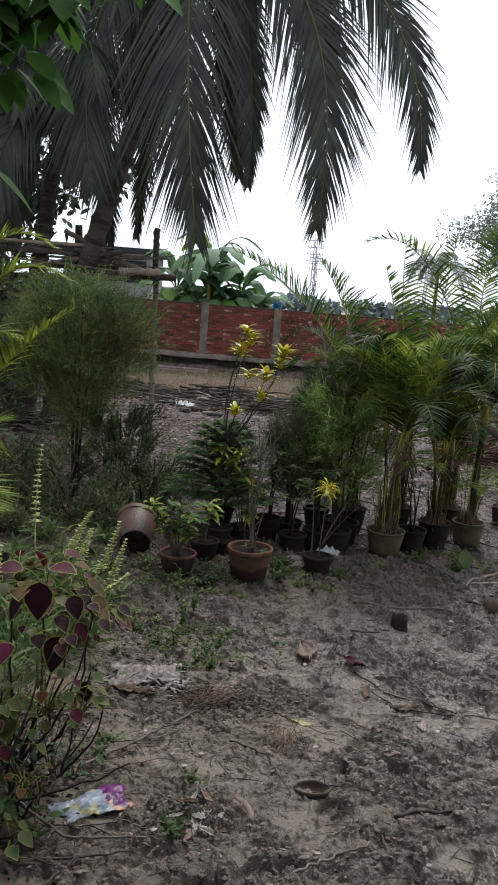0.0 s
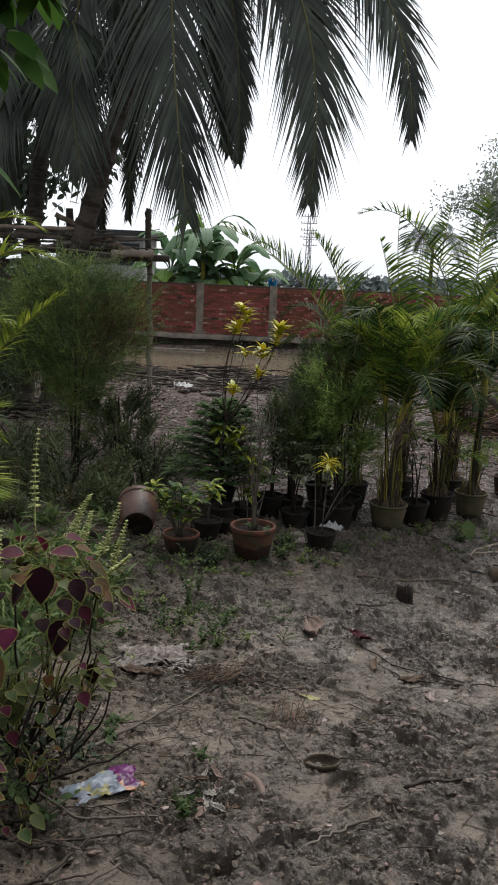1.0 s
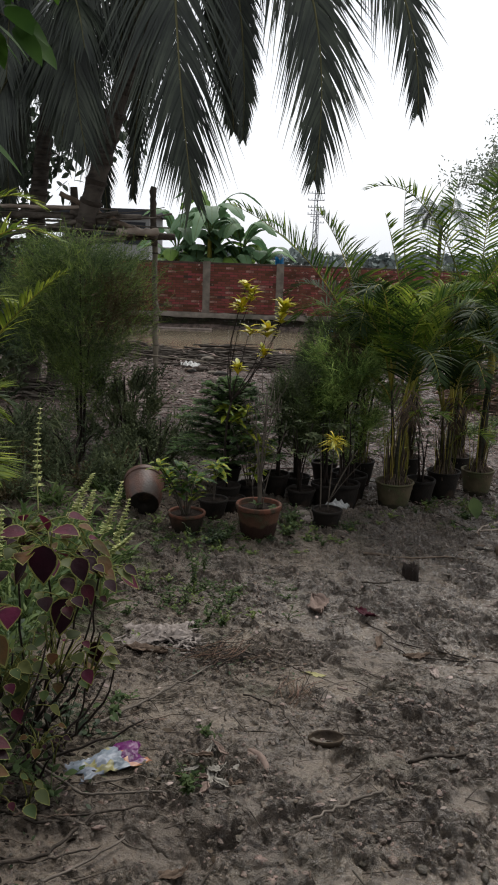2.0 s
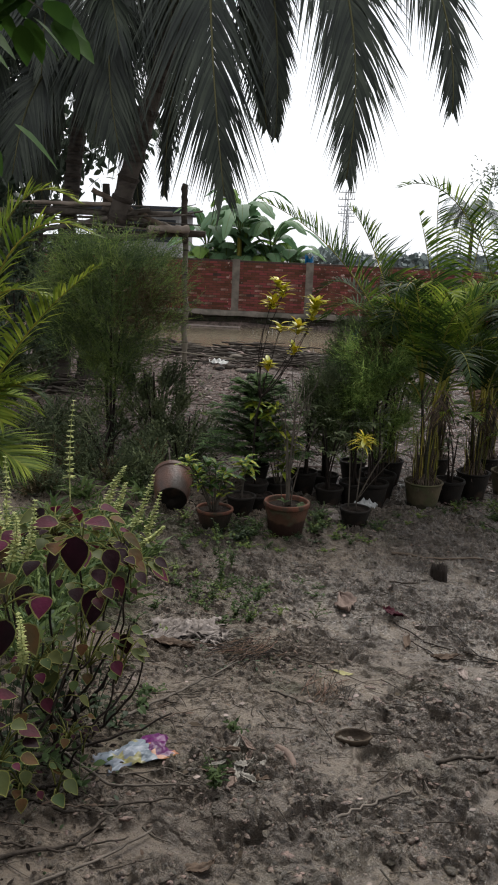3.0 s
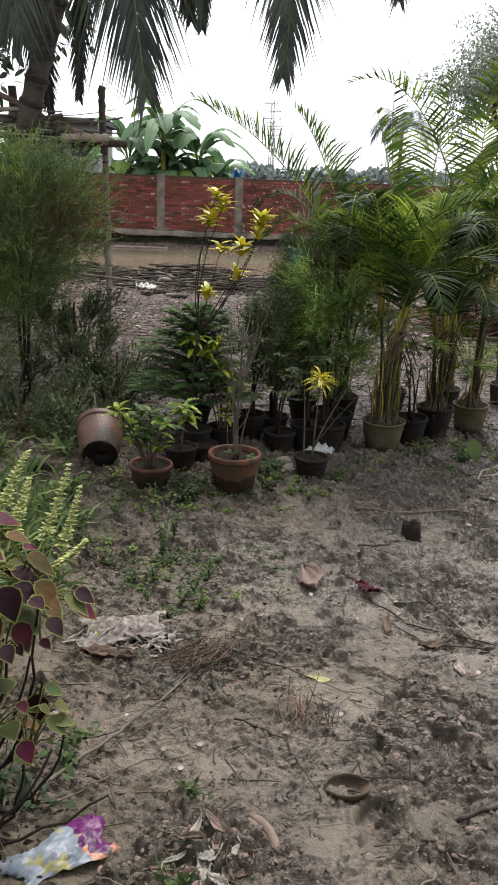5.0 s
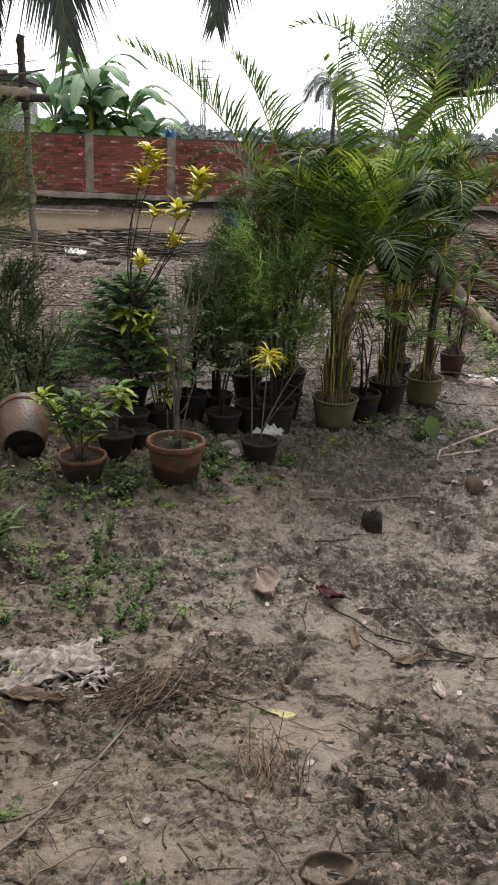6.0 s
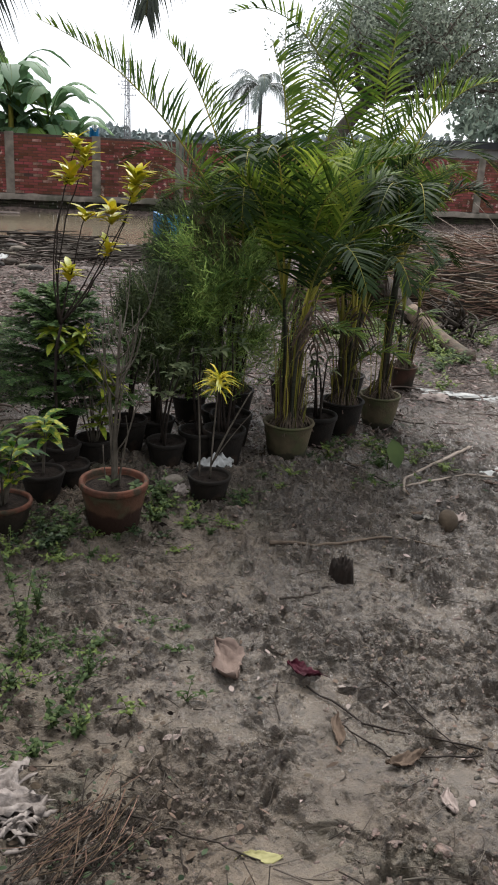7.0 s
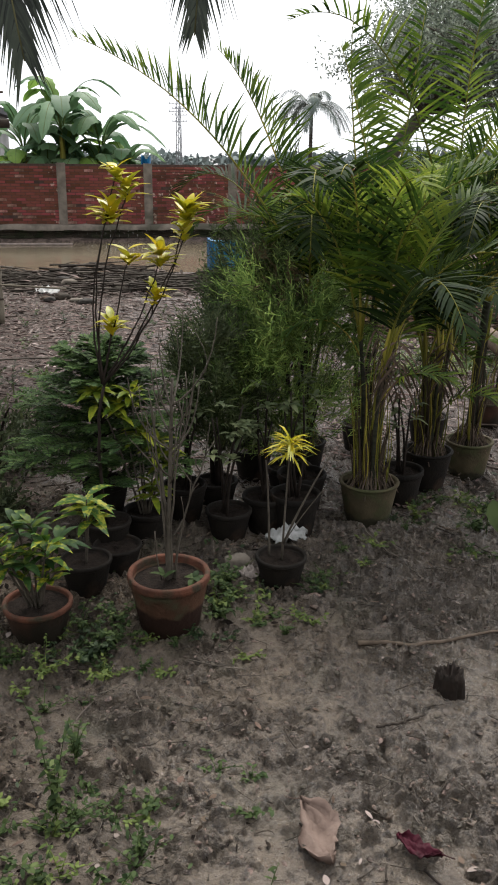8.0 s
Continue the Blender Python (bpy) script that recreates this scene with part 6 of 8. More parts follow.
coleus(-0.74, 2.25, ((-0.74, 2.22, 0.66), (0.22, 0.18, 0.18), 46, []), [((-0.66, 2.15, 0.6), (-0.64, 2.08, 0.86)), ((-0.72, 2.1, 0.6), (-0.7, 2.05, 0.8))], [(-0.68, 2.15, 0.68), (-0.78, 2.2, 0.74), (-0.62, 2.28, 0.62)], 62, "low coleus with magenta and bronze leaves", 0.085)
coleus(-0.5, 2.6, ((-0.5, 2.58, 0.5), (0.08, 0.07, 0.09), 16, []), [], [(-0.5, 2.58, 0.52), (-0.47, 2.6, 0.46)], 63, "small coleus seedling with yellow-edged leaves", 0.05)
coleus(-0.5, 2.82, ((-0.5, 2.8, 0.66), (0.2, 0.14, 0.16), 44, []), [], [(-0.5, 2.78, 0.66), (-0.4, 2.8, 0.6), (-0.6, 2.8, 0.62)], 64, "young coleus with green and bronze leaves", 0.07, green=True)
coleus(-0.66, 2.72, ((-0.68, 2.68, 0.62), (0.2, 0.14, 0.18), 44, []), [], [(-0.66, 2.7, 0.64), (-0.6, 2.7, 0.56), (-0.78, 2.66, 0.62)], 65, "young coleus with green and bronze leaves", 0.07, green=True)
coleus(-0.6, 2.45, ((-0.6, 2.42, 0.44), (0.16, 0.12, 0.08), 26, []), [], [(-0.6, 2.42, 0.46), (-0.5, 2.45, 0.42)], 66, "low green-leaved coleus seedlings on the mud", 0.07, green=True)


def weed(x, y, height, k, leaf, material, label, name="weed", stems=3, spread=0.05, seed=0):
    ob = thing(name, (x, y, gtop(x, y) - 0.004), label, "weed", "weeds in the mud")
    for i in range(stems + 3):
        geo = Geo()
        a = i * 2.4 + x * 7
        end = np.array([math.cos(a) * spread * R.uniform(0.3, 1.6), math.sin(a) * spread * R.uniform(0.3, 1.6), height * R.uniform(0.4, 1.05)])
        path = bez((0, 0, 0), (end[0] * 0.2, end[1] * 0.2, end[2] * 0.6), end, 8)
        tube(geo, path, np.linspace(0.002, 0.001, 8), 4)
        t = NR.uniform(0.12, 1, k)
        p = np.stack([np.interp(t, np.linspace(0, 1, 8), path[:, c]) for c in range(3)], -1)
        az = NR.uniform(0, 6.28, k)
        way = np.stack([np.cos(az), np.sin(az), NR.uniform(-0.3, 0.9, k)], -1)
        blades(geo, p, way, NR.normal(0, 0.35, (k, 3)) + (0, 0, 1), leaf * NR.uniform(0.35, 1.0, k), leaf * 0.42, 0.3, OVAL)
        tagged(part("leafy_stem", geo, material, ob), kind="stuff")
    return ob


W1, W2 = "small green weed growing in the wet mud", "low trailing weed with pale green leaves beside the pots"
for x, y, h, k, lf in ((-0.17, 5.0, 0.42, 26, 0.035), (-0.12, 5.2, 0.24, 16, 0.03), (-0.2, 4.75, 0.14, 12, 0.03), (-0.01, 4.67, 0.12, 14, 0.03), (-0.3, 4.74, 0.1, 12, 0.03), (0.02, 4.5, 0.1, 12, 0.03), (0.06, 4.85, 0.08, 12, 0.028), (-0.06, 4.55, 0.12, 14, 0.032), (0.1, 5.02, 0.07, 10, 0.03), (-0.42, 4.9, 0.1, 10, 0.028), (0.0, 3.04, 0.07, 8, 0.028), (-0.04, 2.62, 0.12, 10, 0.035), (-0.12, 4.4, 0.1, 12, 0.03), (-0.5, 4.5, 0.1, 10, 0.03), (-0.62, 5.3, 0.14, 14, 0.03), (-0.45, 5.5, 0.12, 14, 0.03), (-0.8, 4.9, 0.15, 14, 0.03), (-0.34, 3.35, 0.06, 8, 0.03)):
    weed(x, y, h, k, lf, M_weed, W1, stems=3 if h < 0.2 else 2)
for x, y, h, k, lf in ((-0.08, 5.86, 0.09, 14, 0.03), (-0.25, 5.7, 0.08, 14, 0.028), (0.44, 6.15, 0.1, 14, 0.032), (0.5, 6.3, 0.12, 14, 0.034), (0.02, 6.05, 0.1, 14, 0.03), (-0.42, 5.82, 0.08, 12, 0.028), (0.95, 6.35, 0.04, 12, 0.022), (0.62, 6.2, 0.05, 10, 0.026), (1.3, 6.75, 0.06, 12, 0.028), (2.15, 7.3, 0.12, 12, 0.045), (2.0, 7.05, 0.1, 12, 0.04), (-0.03, 5.72, 0.07, 12, 0.03), (-0.12, 6.0, 0.12, 16, 0.028), (-0.5, 6.0, 0.08, 12, 0.03)):
    weed(x, y, h, k, lf, M_weed_pale if R.random() < 0.5 else M_weed, W2, stems=5, spread=0.1)
for i in range(64):
    x, y = R.uniform(3.1, 5.8), R.uniform(9.2, 12.4)
    weed(x, y, R.uniform(0.1, 0.25), 16, 0.06, M_weed if R.random() < 0.45 else M_weed_pale, "low green weeds on open ground near the felled log", stems=5, spread=0.2)
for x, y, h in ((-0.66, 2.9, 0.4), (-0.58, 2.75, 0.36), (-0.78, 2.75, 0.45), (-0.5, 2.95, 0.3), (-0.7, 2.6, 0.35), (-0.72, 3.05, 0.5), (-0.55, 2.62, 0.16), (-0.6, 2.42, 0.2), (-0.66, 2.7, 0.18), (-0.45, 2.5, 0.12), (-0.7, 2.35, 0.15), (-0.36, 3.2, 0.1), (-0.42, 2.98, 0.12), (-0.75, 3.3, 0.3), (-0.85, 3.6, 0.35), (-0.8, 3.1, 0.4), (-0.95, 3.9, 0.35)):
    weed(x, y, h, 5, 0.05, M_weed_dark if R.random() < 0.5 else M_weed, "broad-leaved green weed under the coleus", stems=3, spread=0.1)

for i in range(34):
    x, y = R.gauss(-0.15, 0.28), R.gauss(4.85, 0.38)
    weed(x, y, R.uniform(0.03, 0.09), 7, 0.028, M_weed if R.random() < 0.8 else M_weed_pale, W1, stems=2, spread=0.07)

for i in range(46):
    x = R.uniform(-0.6, 1.7)
    y = float(np.interp(x, [-0.6, 0.2, 0.8, 1.4, 1.7], [5.85, 5.85, 6.2, 6.95, 7.2])) + R.gauss(0, 0.12)
    weed(x, y, R.uniform(0.02, 0.06), 9, 0.026, R.choice((M_weed, M_weed, M_weed_pale, M_weed_dark)), "tiny weeds and moss round the pots", stems=3, spread=0.06)
for x, y in ((0.0, 5.92), (-0.06, 5.86), (0.44, 6.08), (0.5, 6.2), (0.46, 6.3), (-0.12, 5.82)):
    weed(x, y, 0.1, 16, 0.034, M_weed_dark if R.random() < 0.4 else M_weed, W2, stems=5, spread=0.1)
# taro leaf by the palms
ob = thing("taro_plant", (2.02, 6.95, gtop(2.02, 6.95) - 0.004), "single drooping heart-shaped taro leaf on a stalk", "plant")
geo = Geo()
tube(geo, bez((0, 0, 0), (0, 0.02, 0.16), (0.0, -0.03, 0.22), 7), 0.004, 5)
part("stalk", geo, M_weed, ob)
geo = Geo()
blades(geo, [(0, -0.03, 0.22)], [(0.1, -0.55, -0.8)], (0, -0.8, 0.5), 0.17, 0.12, 0.1, OVAL, 0.15)
part("leaf", geo, M_weed, ob)


def grass(x, y, k, height, label, lean=(0, 0)):
    geo = Geo()
    az = NR.uniform(0, 6.28, k)
    el = NR.uniform(0.7, 1.4, k)
    way = np.stack([np.cos(az) * np.cos(el) + lean[0], np.sin(az) * np.cos(el) + lean[1], np.sin(el)], -1)
    base = np.stack([NR.normal(0, 0.05, k), NR.normal(0, 0.05, k), np.zeros(k)], -1)
    blades(geo, base, way, NR.normal(size=(k, 3)), height * NR.uniform(0.6, 1.15, k), 0.016, 0.45, BLADE)
    ob = part("grass_clump", geo, M_grass)
    ob.location = (x, y, gtop(x, y) - 0.01)
    tagged(ob, label, "grass", "grass clumps")


for x, y, k, h in ((-1.05, 4.5, 70, 0.5), (-1.3, 4.9, 80, 0.55), (-0.95, 4.95, 50, 0.4), (-1.2, 4.2, 60, 0.45), (-1.5, 5.3, 70, 0.5), (-0.9, 5.5, 60, 0.28), (-0.85, 6.3, 50, 0.25), (-1.0, 6.6, 60, 0.3), (-1.3, 6.2, 60, 0.35), (0.9, 8.6, 40, 0.3), (-0.1, 9.5, 30, 0.25), (-0.6, 10.5, 30, 0.25)):
    grass(x, y, k, h, "clump of long narrow green grass blades")

for x, y, k, h in ((-1.35, 4.5, 80, 0.62), (-1.15, 4.75, 80, 0.6), (-1.0, 4.2, 70, 0.55), (-1.3, 5.05, 80, 0.6), (-0.95, 4.7, 60, 0.5), (-1.5, 4.9, 70, 0.6), (-0.95, 4.0, 60, 0.45), (-0.8, 4.4, 50, 0.4), (-1.0, 3.7, 60, 0.45), (-1.15, 4.3, 60, 0.5), (-0.75, 4.95, 45, 0.36), (-0.88, 3.5, 40, 0.4), (-0.72, 5.25, 55, 0.36), (-0.98, 5.25, 60, 0.4), (-1.15, 5.6, 60, 0.4), (-0.78, 5.75, 45, 0.28), (-1.05, 5.95, 55, 0.32), (-0.7, 4.6, 45, 0.34), (-1.4, 5.7, 60, 0.42)):
    grass(x, y, k, h, "clump of long green grass beside the path")
for i in range(60):
    x, y = R.uniform(-3.6, 3.0), R.uniform(8.6, 16.0)
    weed(x, y, R.uniform(0.06, 0.22), 8, 0.05, R.choice((M_weed, M_weed_dark, M_shrub)), "sparse small weeds in the leaf litter", stems=1, spread=0.12)
# palm at the path's edge
areca(-1.66, 4.6, 0.3, 0.24, M_clay_dark, 3, 4, 71, "areca palm with yellow stalks beside the path", 0.75, 0.7, pot_label="dark clay pot", extra_paths=[((-1.38, 4.5, 2.35), (-0.84, 4.5, 2.04), 0.34), ((-1.3, 4.5, 1.55), (-0.8, 4.5, 1.9), 0.33), ((-1.55, 4.5, 1.95), (-1.05, 4.45, 1.72), 0.3), ((-1.8, 4.6, 2.1), (-1.95, 4.5, 2.3), 0.34), ((-1.45, 4.7, 2.55), (-0.98, 4.75, 2.2), 0.34), ((-1.5, 4.55, 1.25), (-1.12, 4.5, 1.3), 0.3), ((-1.55, 4.6, 1.05), (-1.2, 4.55, 0.8), 0.28), ((-1.6, 4.4, 1.5), (-1.25, 4.3, 1.1), 0.3)], shoots=30, pairs=62, broad=0.0135, bright=M_areca_l, lift=0.3)

# tree that hangs over the path's start; most of its crown is overhead
CANOPY = [(-1.0 - 2.4 * ((i * 0.618) % 1), 0.4 + 4.4 * ((i * 0.382 + 0.1 * (i % 3)) % 1), 3.75 + 0.9 * ((i * 0.77) % 1)) for i in range(54)]
o = np.array([-1.75, 2.3, gtop(-1.75, 2.3) - 0.03])
ob = thing("guava_tree", o, "young broad-leaved tree with bright green overhanging leaves", "tree")
geo = Geo()
tube(geo, bez((0, 0, 0), (0.05, 0, 1.2), (0.15, 0.1, 2.0), 10), np.linspace(0.05, 0.03, 10), 9, rough=0.06)
part("trunk", geo, M_bark, ob)
for tip in ((-1.06, 4.5, 3.36), (-0.86, 4.5, 3.42), (-1.08, 4.5, 3.05), (-1.17, 4.5, 3.15), (-1.25, 4.5, 3.3), (-0.63, 4.5, 3.5), (-1.42, 4.5, 2.72), (-1.4, 4.5, 2.58), (-0.95, 4.5, 3.3), (-1.3, 4.5, 3.1), (-1.0, 4.5, 3.5), (-1.45, 4.5, 2.9), (-1.2, 4.5, 3.4), (-1.3, 4.5, 3.25), *CANOPY):
    geo = Geo()
    e = np.array(tip) - o
    path = bez((0.15, 0.1, 1.95), e * (0.45, 0.45, 1) + (0.1, 0, 0.12), e, 10)
    tube(geo, path, np.linspace(0.014, 0.003, 10), 5)
    part("twig", geo, M_stem_g, ob)
    if tip[1] != 4.5:  # the mass of the crown
        geo = Geo()
        p = path[-1] + NR.normal(0, 0.2, (26, 3))
        a = NR.uniform(0, 6.28, 26)
        blades(geo, p, np.stack([np.cos(a), np.sin(a), np.full(26, -0.5)], -1), (0, 0, 1), NR.uniform(0.1, 0.17, 26), 0.08, 0.25, OVAL, 0.15)
        tagged(part("leaf_tuft", geo, M_tree_near, ob), kind="stuff")
        continue
    for i in range(7):
        geo = Geo()
        a = NR.uniform(0, 6.28)
        blades(geo, [path[-1] + NR.normal(0, 0.06, 3)], [(math.cos(a), math.sin(a), -0.6)], (0, -0.5, 1), NR.uniform(0.16, 0.26), NR.uniform(0.1, 0.15), 0.25, OVAL, 0.15)
        part("leaf", geo, M_tree_near, ob)


# ---- felled log, brushwood and the pond bank ----
log = thing("felled_log", (4.3, 11.6, gtop(4.3, 11.6)), "felled pale tree log with torn roots beside it", "log")
geo = Geo()
lo = np.array(log.location)
path = bez(np.array((4.05, 13.2, 0.25)) - lo, np.array((4.25, 12.2, 0.0)) - lo, np.array((4.25, 11.9, -0.18)) - lo, 10)
tube(geo, path, np.linspace(0.1, 0.1, 10), 14, rough=0.06)
part("dark_section", geo, M_bark_dark, log, "dark bark-covered section")
geo = Geo()
tube(geo, bez(np.array((4.25, 11.95, -0.1)) - lo, np.array((4.32, 11.3, -0.28)) - lo, np.array((4.42, 10.6, -0.36)) - lo, 14), np.linspace(0.1, 0.085, 14), 14, rough=0.06)
part("pale_section", geo, M_bark, log, "pale smooth bark section")
geo = Geo()
for i in range(60):
    a = np.array((4.75, 11.7, -0.2)) - lo + NR.normal(0, 0.12, 3)
    d = unit(NR.normal(size=3) + (0, 0, 0.2)) * NR.uniform(0.2, 0.6)
    tube(geo, bez(a, a + d * 0.5 + NR.normal(0, 0.06, 3), a + d * (1, 1, 0.6), 6), np.linspace(0.022, 0.005, 6), 5)
ob = part("root_tangle", geo, M_bark_dark, log, "tangle of torn roots")
tagged(ob, kind="stuff")

pile = thing("brushwood_heap", (6.6, 14.2, gtop(6.6, 14.2)), "long heap of brown dry brushwood before the wall", "brushwood")
geo = Geo()
for i in range(2600):
    u, v = R.uniform(-1, 1), R.uniform(0, math.pi)
    rad = (1 - abs(u) ** 2.4) ** 0.5 * R.uniform(0.75, 1.04)
    c = np.array([u * 2.9, -math.cos(v) * 1.35 * rad, math.sin(v) * 1.02 * rad])
    d = np.array([1.0, R.gauss(0, 0.35), R.gauss(0, 0.16)]) * R.uniform(0.35, 0.95)
    tube(geo, bez(c - d / 2, c + NR.normal(0, 0.05, 3), c + d / 2, 4), np.linspace(0.011, 0.004, 4) * R.uniform(0.6, 1.4), 4, 0 if R.random() < 0.8 else 1, cap=False)
for i in range(40):
    c = np.array([R.uniform(-2.6, 2.6), R.uniform(-1, 0.2), R.uniform(0.5, 1.0)])
    d = np.array([R.gauss(0, 0.6), R.gauss(0, 0.4), R.uniform(0.1, 0.7)])
    tube(geo, bez(c, c + d * 0.5 + NR.normal(0, 0.08, 3), c + d, 6), np.linspace(0.009, 0.003, 6), 4, 1)
ob = part("brushwood", geo, [M_straw, M_straw_l], pile)
tagged(ob, kind="stuff")
geo = Geo()
uu, vv = np.meshgrid(np.linspace(-1, 1, 26), np.linspace(0, np.pi, 12), indexing="ij")
ra = np.sqrt(np.maximum(1 - np.abs(uu) ** 2.4, 0)) * 0.84
core = np.stack([uu * 2.75, -np.cos(vv) * 1.3 * ra, np.sin(vv) * 1.0 * ra], -1) + NR.normal(0, 0.03, (26, 12, 3))
idx = np.arange(312).reshape(26, 12)
geo.add(core.reshape(-1, 3), [np.stack([idx[:-1, :-1], idx[1:, :-1], idx[1:, 1:], idx[:-1, 1:]], -1).reshape(-1, 4)])
part("packed_core", geo, M_bark_dark, pile, "packed dark brushwood inside")

# branches heaped along the bank
for x0, y0, n, label in ((-2.2, 18.6, 150, "tangled dry branches heaped on the pond bank"), (0.8, 17.6, 220, "tangled dry branches heaped on the pond bank"), (-0.3, 19.0, 120, "tangled dry branches heaped on the pond bank"), (2.6, 18.3, 160, "tangled dry branches heaped on the pond bank"), (-3.2, 11.8, 200, "dark heap of branches and rubbish under the rack")):
    geo = Geo()
    for i in range(n):
        x, y = R.gauss(0, 0.8), R.gauss(0, 0.45)
        c = np.array([x, y, 0.03 + 0.16 * math.exp(-(x * x + y * y * 3)) * R.uniform(0.2, 1.6)])
        a = R.gauss(0, 0.5)
        d = np.array([math.cos(a), math.sin(a), R.gauss(0, 0.06)]) * R.uniform(0.3, 1.1)
        tube(geo, bez(c - d / 2, c + NR.normal(0, 0.05, 3), c + d / 2, 5), np.linspace(0.018, 0.007, 5) * R.uniform(0.5, 1.3), 4, 0 if R.random() < 0.65 else 1, cap=False)
    for i in range(n // 6):
        x, y = R.gauss(0, 0.7), R.gauss(0, 0.4)
        blades(geo, [(x, y, 0.06 + R.random() * 0.1)], [(R.gauss(0, 1), R.gauss(0, 1), R.uniform(0, 0.6))], (0, 0, 1), R.uniform(0.1, 0.3), R.uniform(0.04, 0.1), 0.3, OVAL, slot=2)
    ob = part("branch_heap", geo, [M_bark_dark, M_wood_grey, M_litter])
    ob.location = (x0, y0, gtop(x0, y0))
    tagged(ob, label, "branches", "branch heaps", "stuff")
geo = Geo()
tube(geo, bez((-4.6, 25.9, -0.42), (-3.0, 25.8, -0.42), (-1.0, 25.7, -0.42), 8), 0.035, 7)
tagged(part("bamboo_pole", geo, M_litter_w), "pale bamboo pole floating on the pond", "bamboo pole")

# blue crate at the water's edge
ob = thing("blue_crate", (2.1, 18.7, gtop(2.1, 18.7)), "bright blue plastic crate standing at the pond's edge", "crate")
for nm, lo2, hi2, m in (("side_panel", (-0.32, -0.3, 0.05), (-0.25, 0.3, 0.74), M_blue), ("side_panel", (0.27, -0.3, 0.05), (0.33, 0.3, 0.7), M_blue), ("back_panel", (-0.25, 0.22, 0.05), (0.27, 0.28, 0.7), M_blue_l), ("bottom", (-0.33, -0.3, 0.0), (0.33, 0.3, 0.05), M_blue)):
    geo = Geo()
    box(geo, lo2, hi2, jitter=0.008)
    part(nm, geo, m, ob, smooth=False)

# ---- litter ----
geo = Geo()
k = 30000
x, y = NR.uniform(-4.5, 5, k), 7.2 + 12 * NR.uniform(0, 1, k) ** 1.3
z = ground_height(x, y) + 0.02
az = NR.uniform(0, 6.28, k)
pale = NR.random(k) < 0.2
for s, pick in ((0, ~pale), (1, pale)):
    blades(geo, np.stack([x, y, z], -1)[pick], np.stack([np.cos(az), np.sin(az), NR.uniform(-0.1, 0.5, k)], -1)[pick], unit(NR.normal(0, 0.4, (k, 3)) + (0, 0, 1))[pick], (NR.uniform(0.03, 0.11, k) * np.interp(y, [7, 13], [0.55, 1.3]))[pick], (NR.uniform(0.007, 0.024, k) * np.interp(y, [7, 13], [0.55, 1.3]))[pick], 0.2, OVAL, slot=s)
for i in range(900):
    px, py, a = R.uniform(-4, 4.5), R.uniform(7.6, 19), R.uniform(0, 3.14)
    d = np.array([math.cos(a), math.sin(a) * 0.6, R.gauss(0, 0.05)]) * R.uniform(0.15, 0.6)
    c = np.array([px, py, gz(px, py) + 0.025])
    tube(geo, bez(c - d / 2, c + NR.normal(0, 0.03, 3), c + d / 2, 4), 0.005 * R.uniform(0.6, 1.6), 4, 0, cap=False)
ob = part("leaf_litter", geo, [M_litter, M_litter_w])
tagged(ob, "dry brown leaf and twig litter over the ground", "litter", kind="stuff")

# crumbs, twigs and leaf scraps trodden into the mud
geo = Geo()
k = 130000
x, y = NR.uniform(-1.6, 2.9, k), 1.6 + 5.6 * NR.uniform(0, 1, k) ** 1.15
gi, gj = np.clip(np.searchsorted(gx, x), 0, len(gx) - 1), np.clip(np.searchsorted(gy, y), 0, len(gy) - 1)
keep = NR.random(k) < 0.08 + 0.42 * pocked[gi, gj] * (0.4 + 0.6 * churned[gi, gj])
x, y, z = x[keep], y[keep], GZ[gi, gj][keep]
k = len(x)
BALL = np.array([(1, 0, 0), (0.5, 0.87, 0), (-0.5, 0.87, 0), (-1, 0, 0), (-0.5, -0.87, 0), (0.5, -0.87, 0), (0.5, 0.3, 0.75), (-0.5, 0.3, 0.75), (0, -0.55, 0.75)], float)
TRI = np.array([(0, 1, 6), (1, 2, 7), (1, 7, 6), (2, 3, 7), (3, 4, 8), (3, 8, 7), (4, 5, 8), (5, 0, 6), (5, 6, 8), (6, 7, 8)])
size = 0.0022 + 0.0075 * NR.uniform(0, 1, k) ** 3
v = BALL[None] * NR.uniform(0.6, 1.4, (k, 9, 3)) * np.stack([size * NR.uniform(0.8, 2.2, k), size, size * NR.uniform(0.5, 1.1, k)], -1)[:, None]
a = NR.uniform(0, 6.28, k)[:, None]
v = np.stack([v[..., 0] * np.cos(a) - v[..., 1] * np.sin(a), v[..., 0] * np.sin(a) + v[..., 1] * np.cos(a), v[..., 2]], -1) + np.stack([x, y, z - size * 0.25], -1)[:, None]
geo.add(v.reshape(-1, 3), [(TRI[None] + 9 * np.arange(k)[:, None, None]).reshape(-1, 3)], 0)
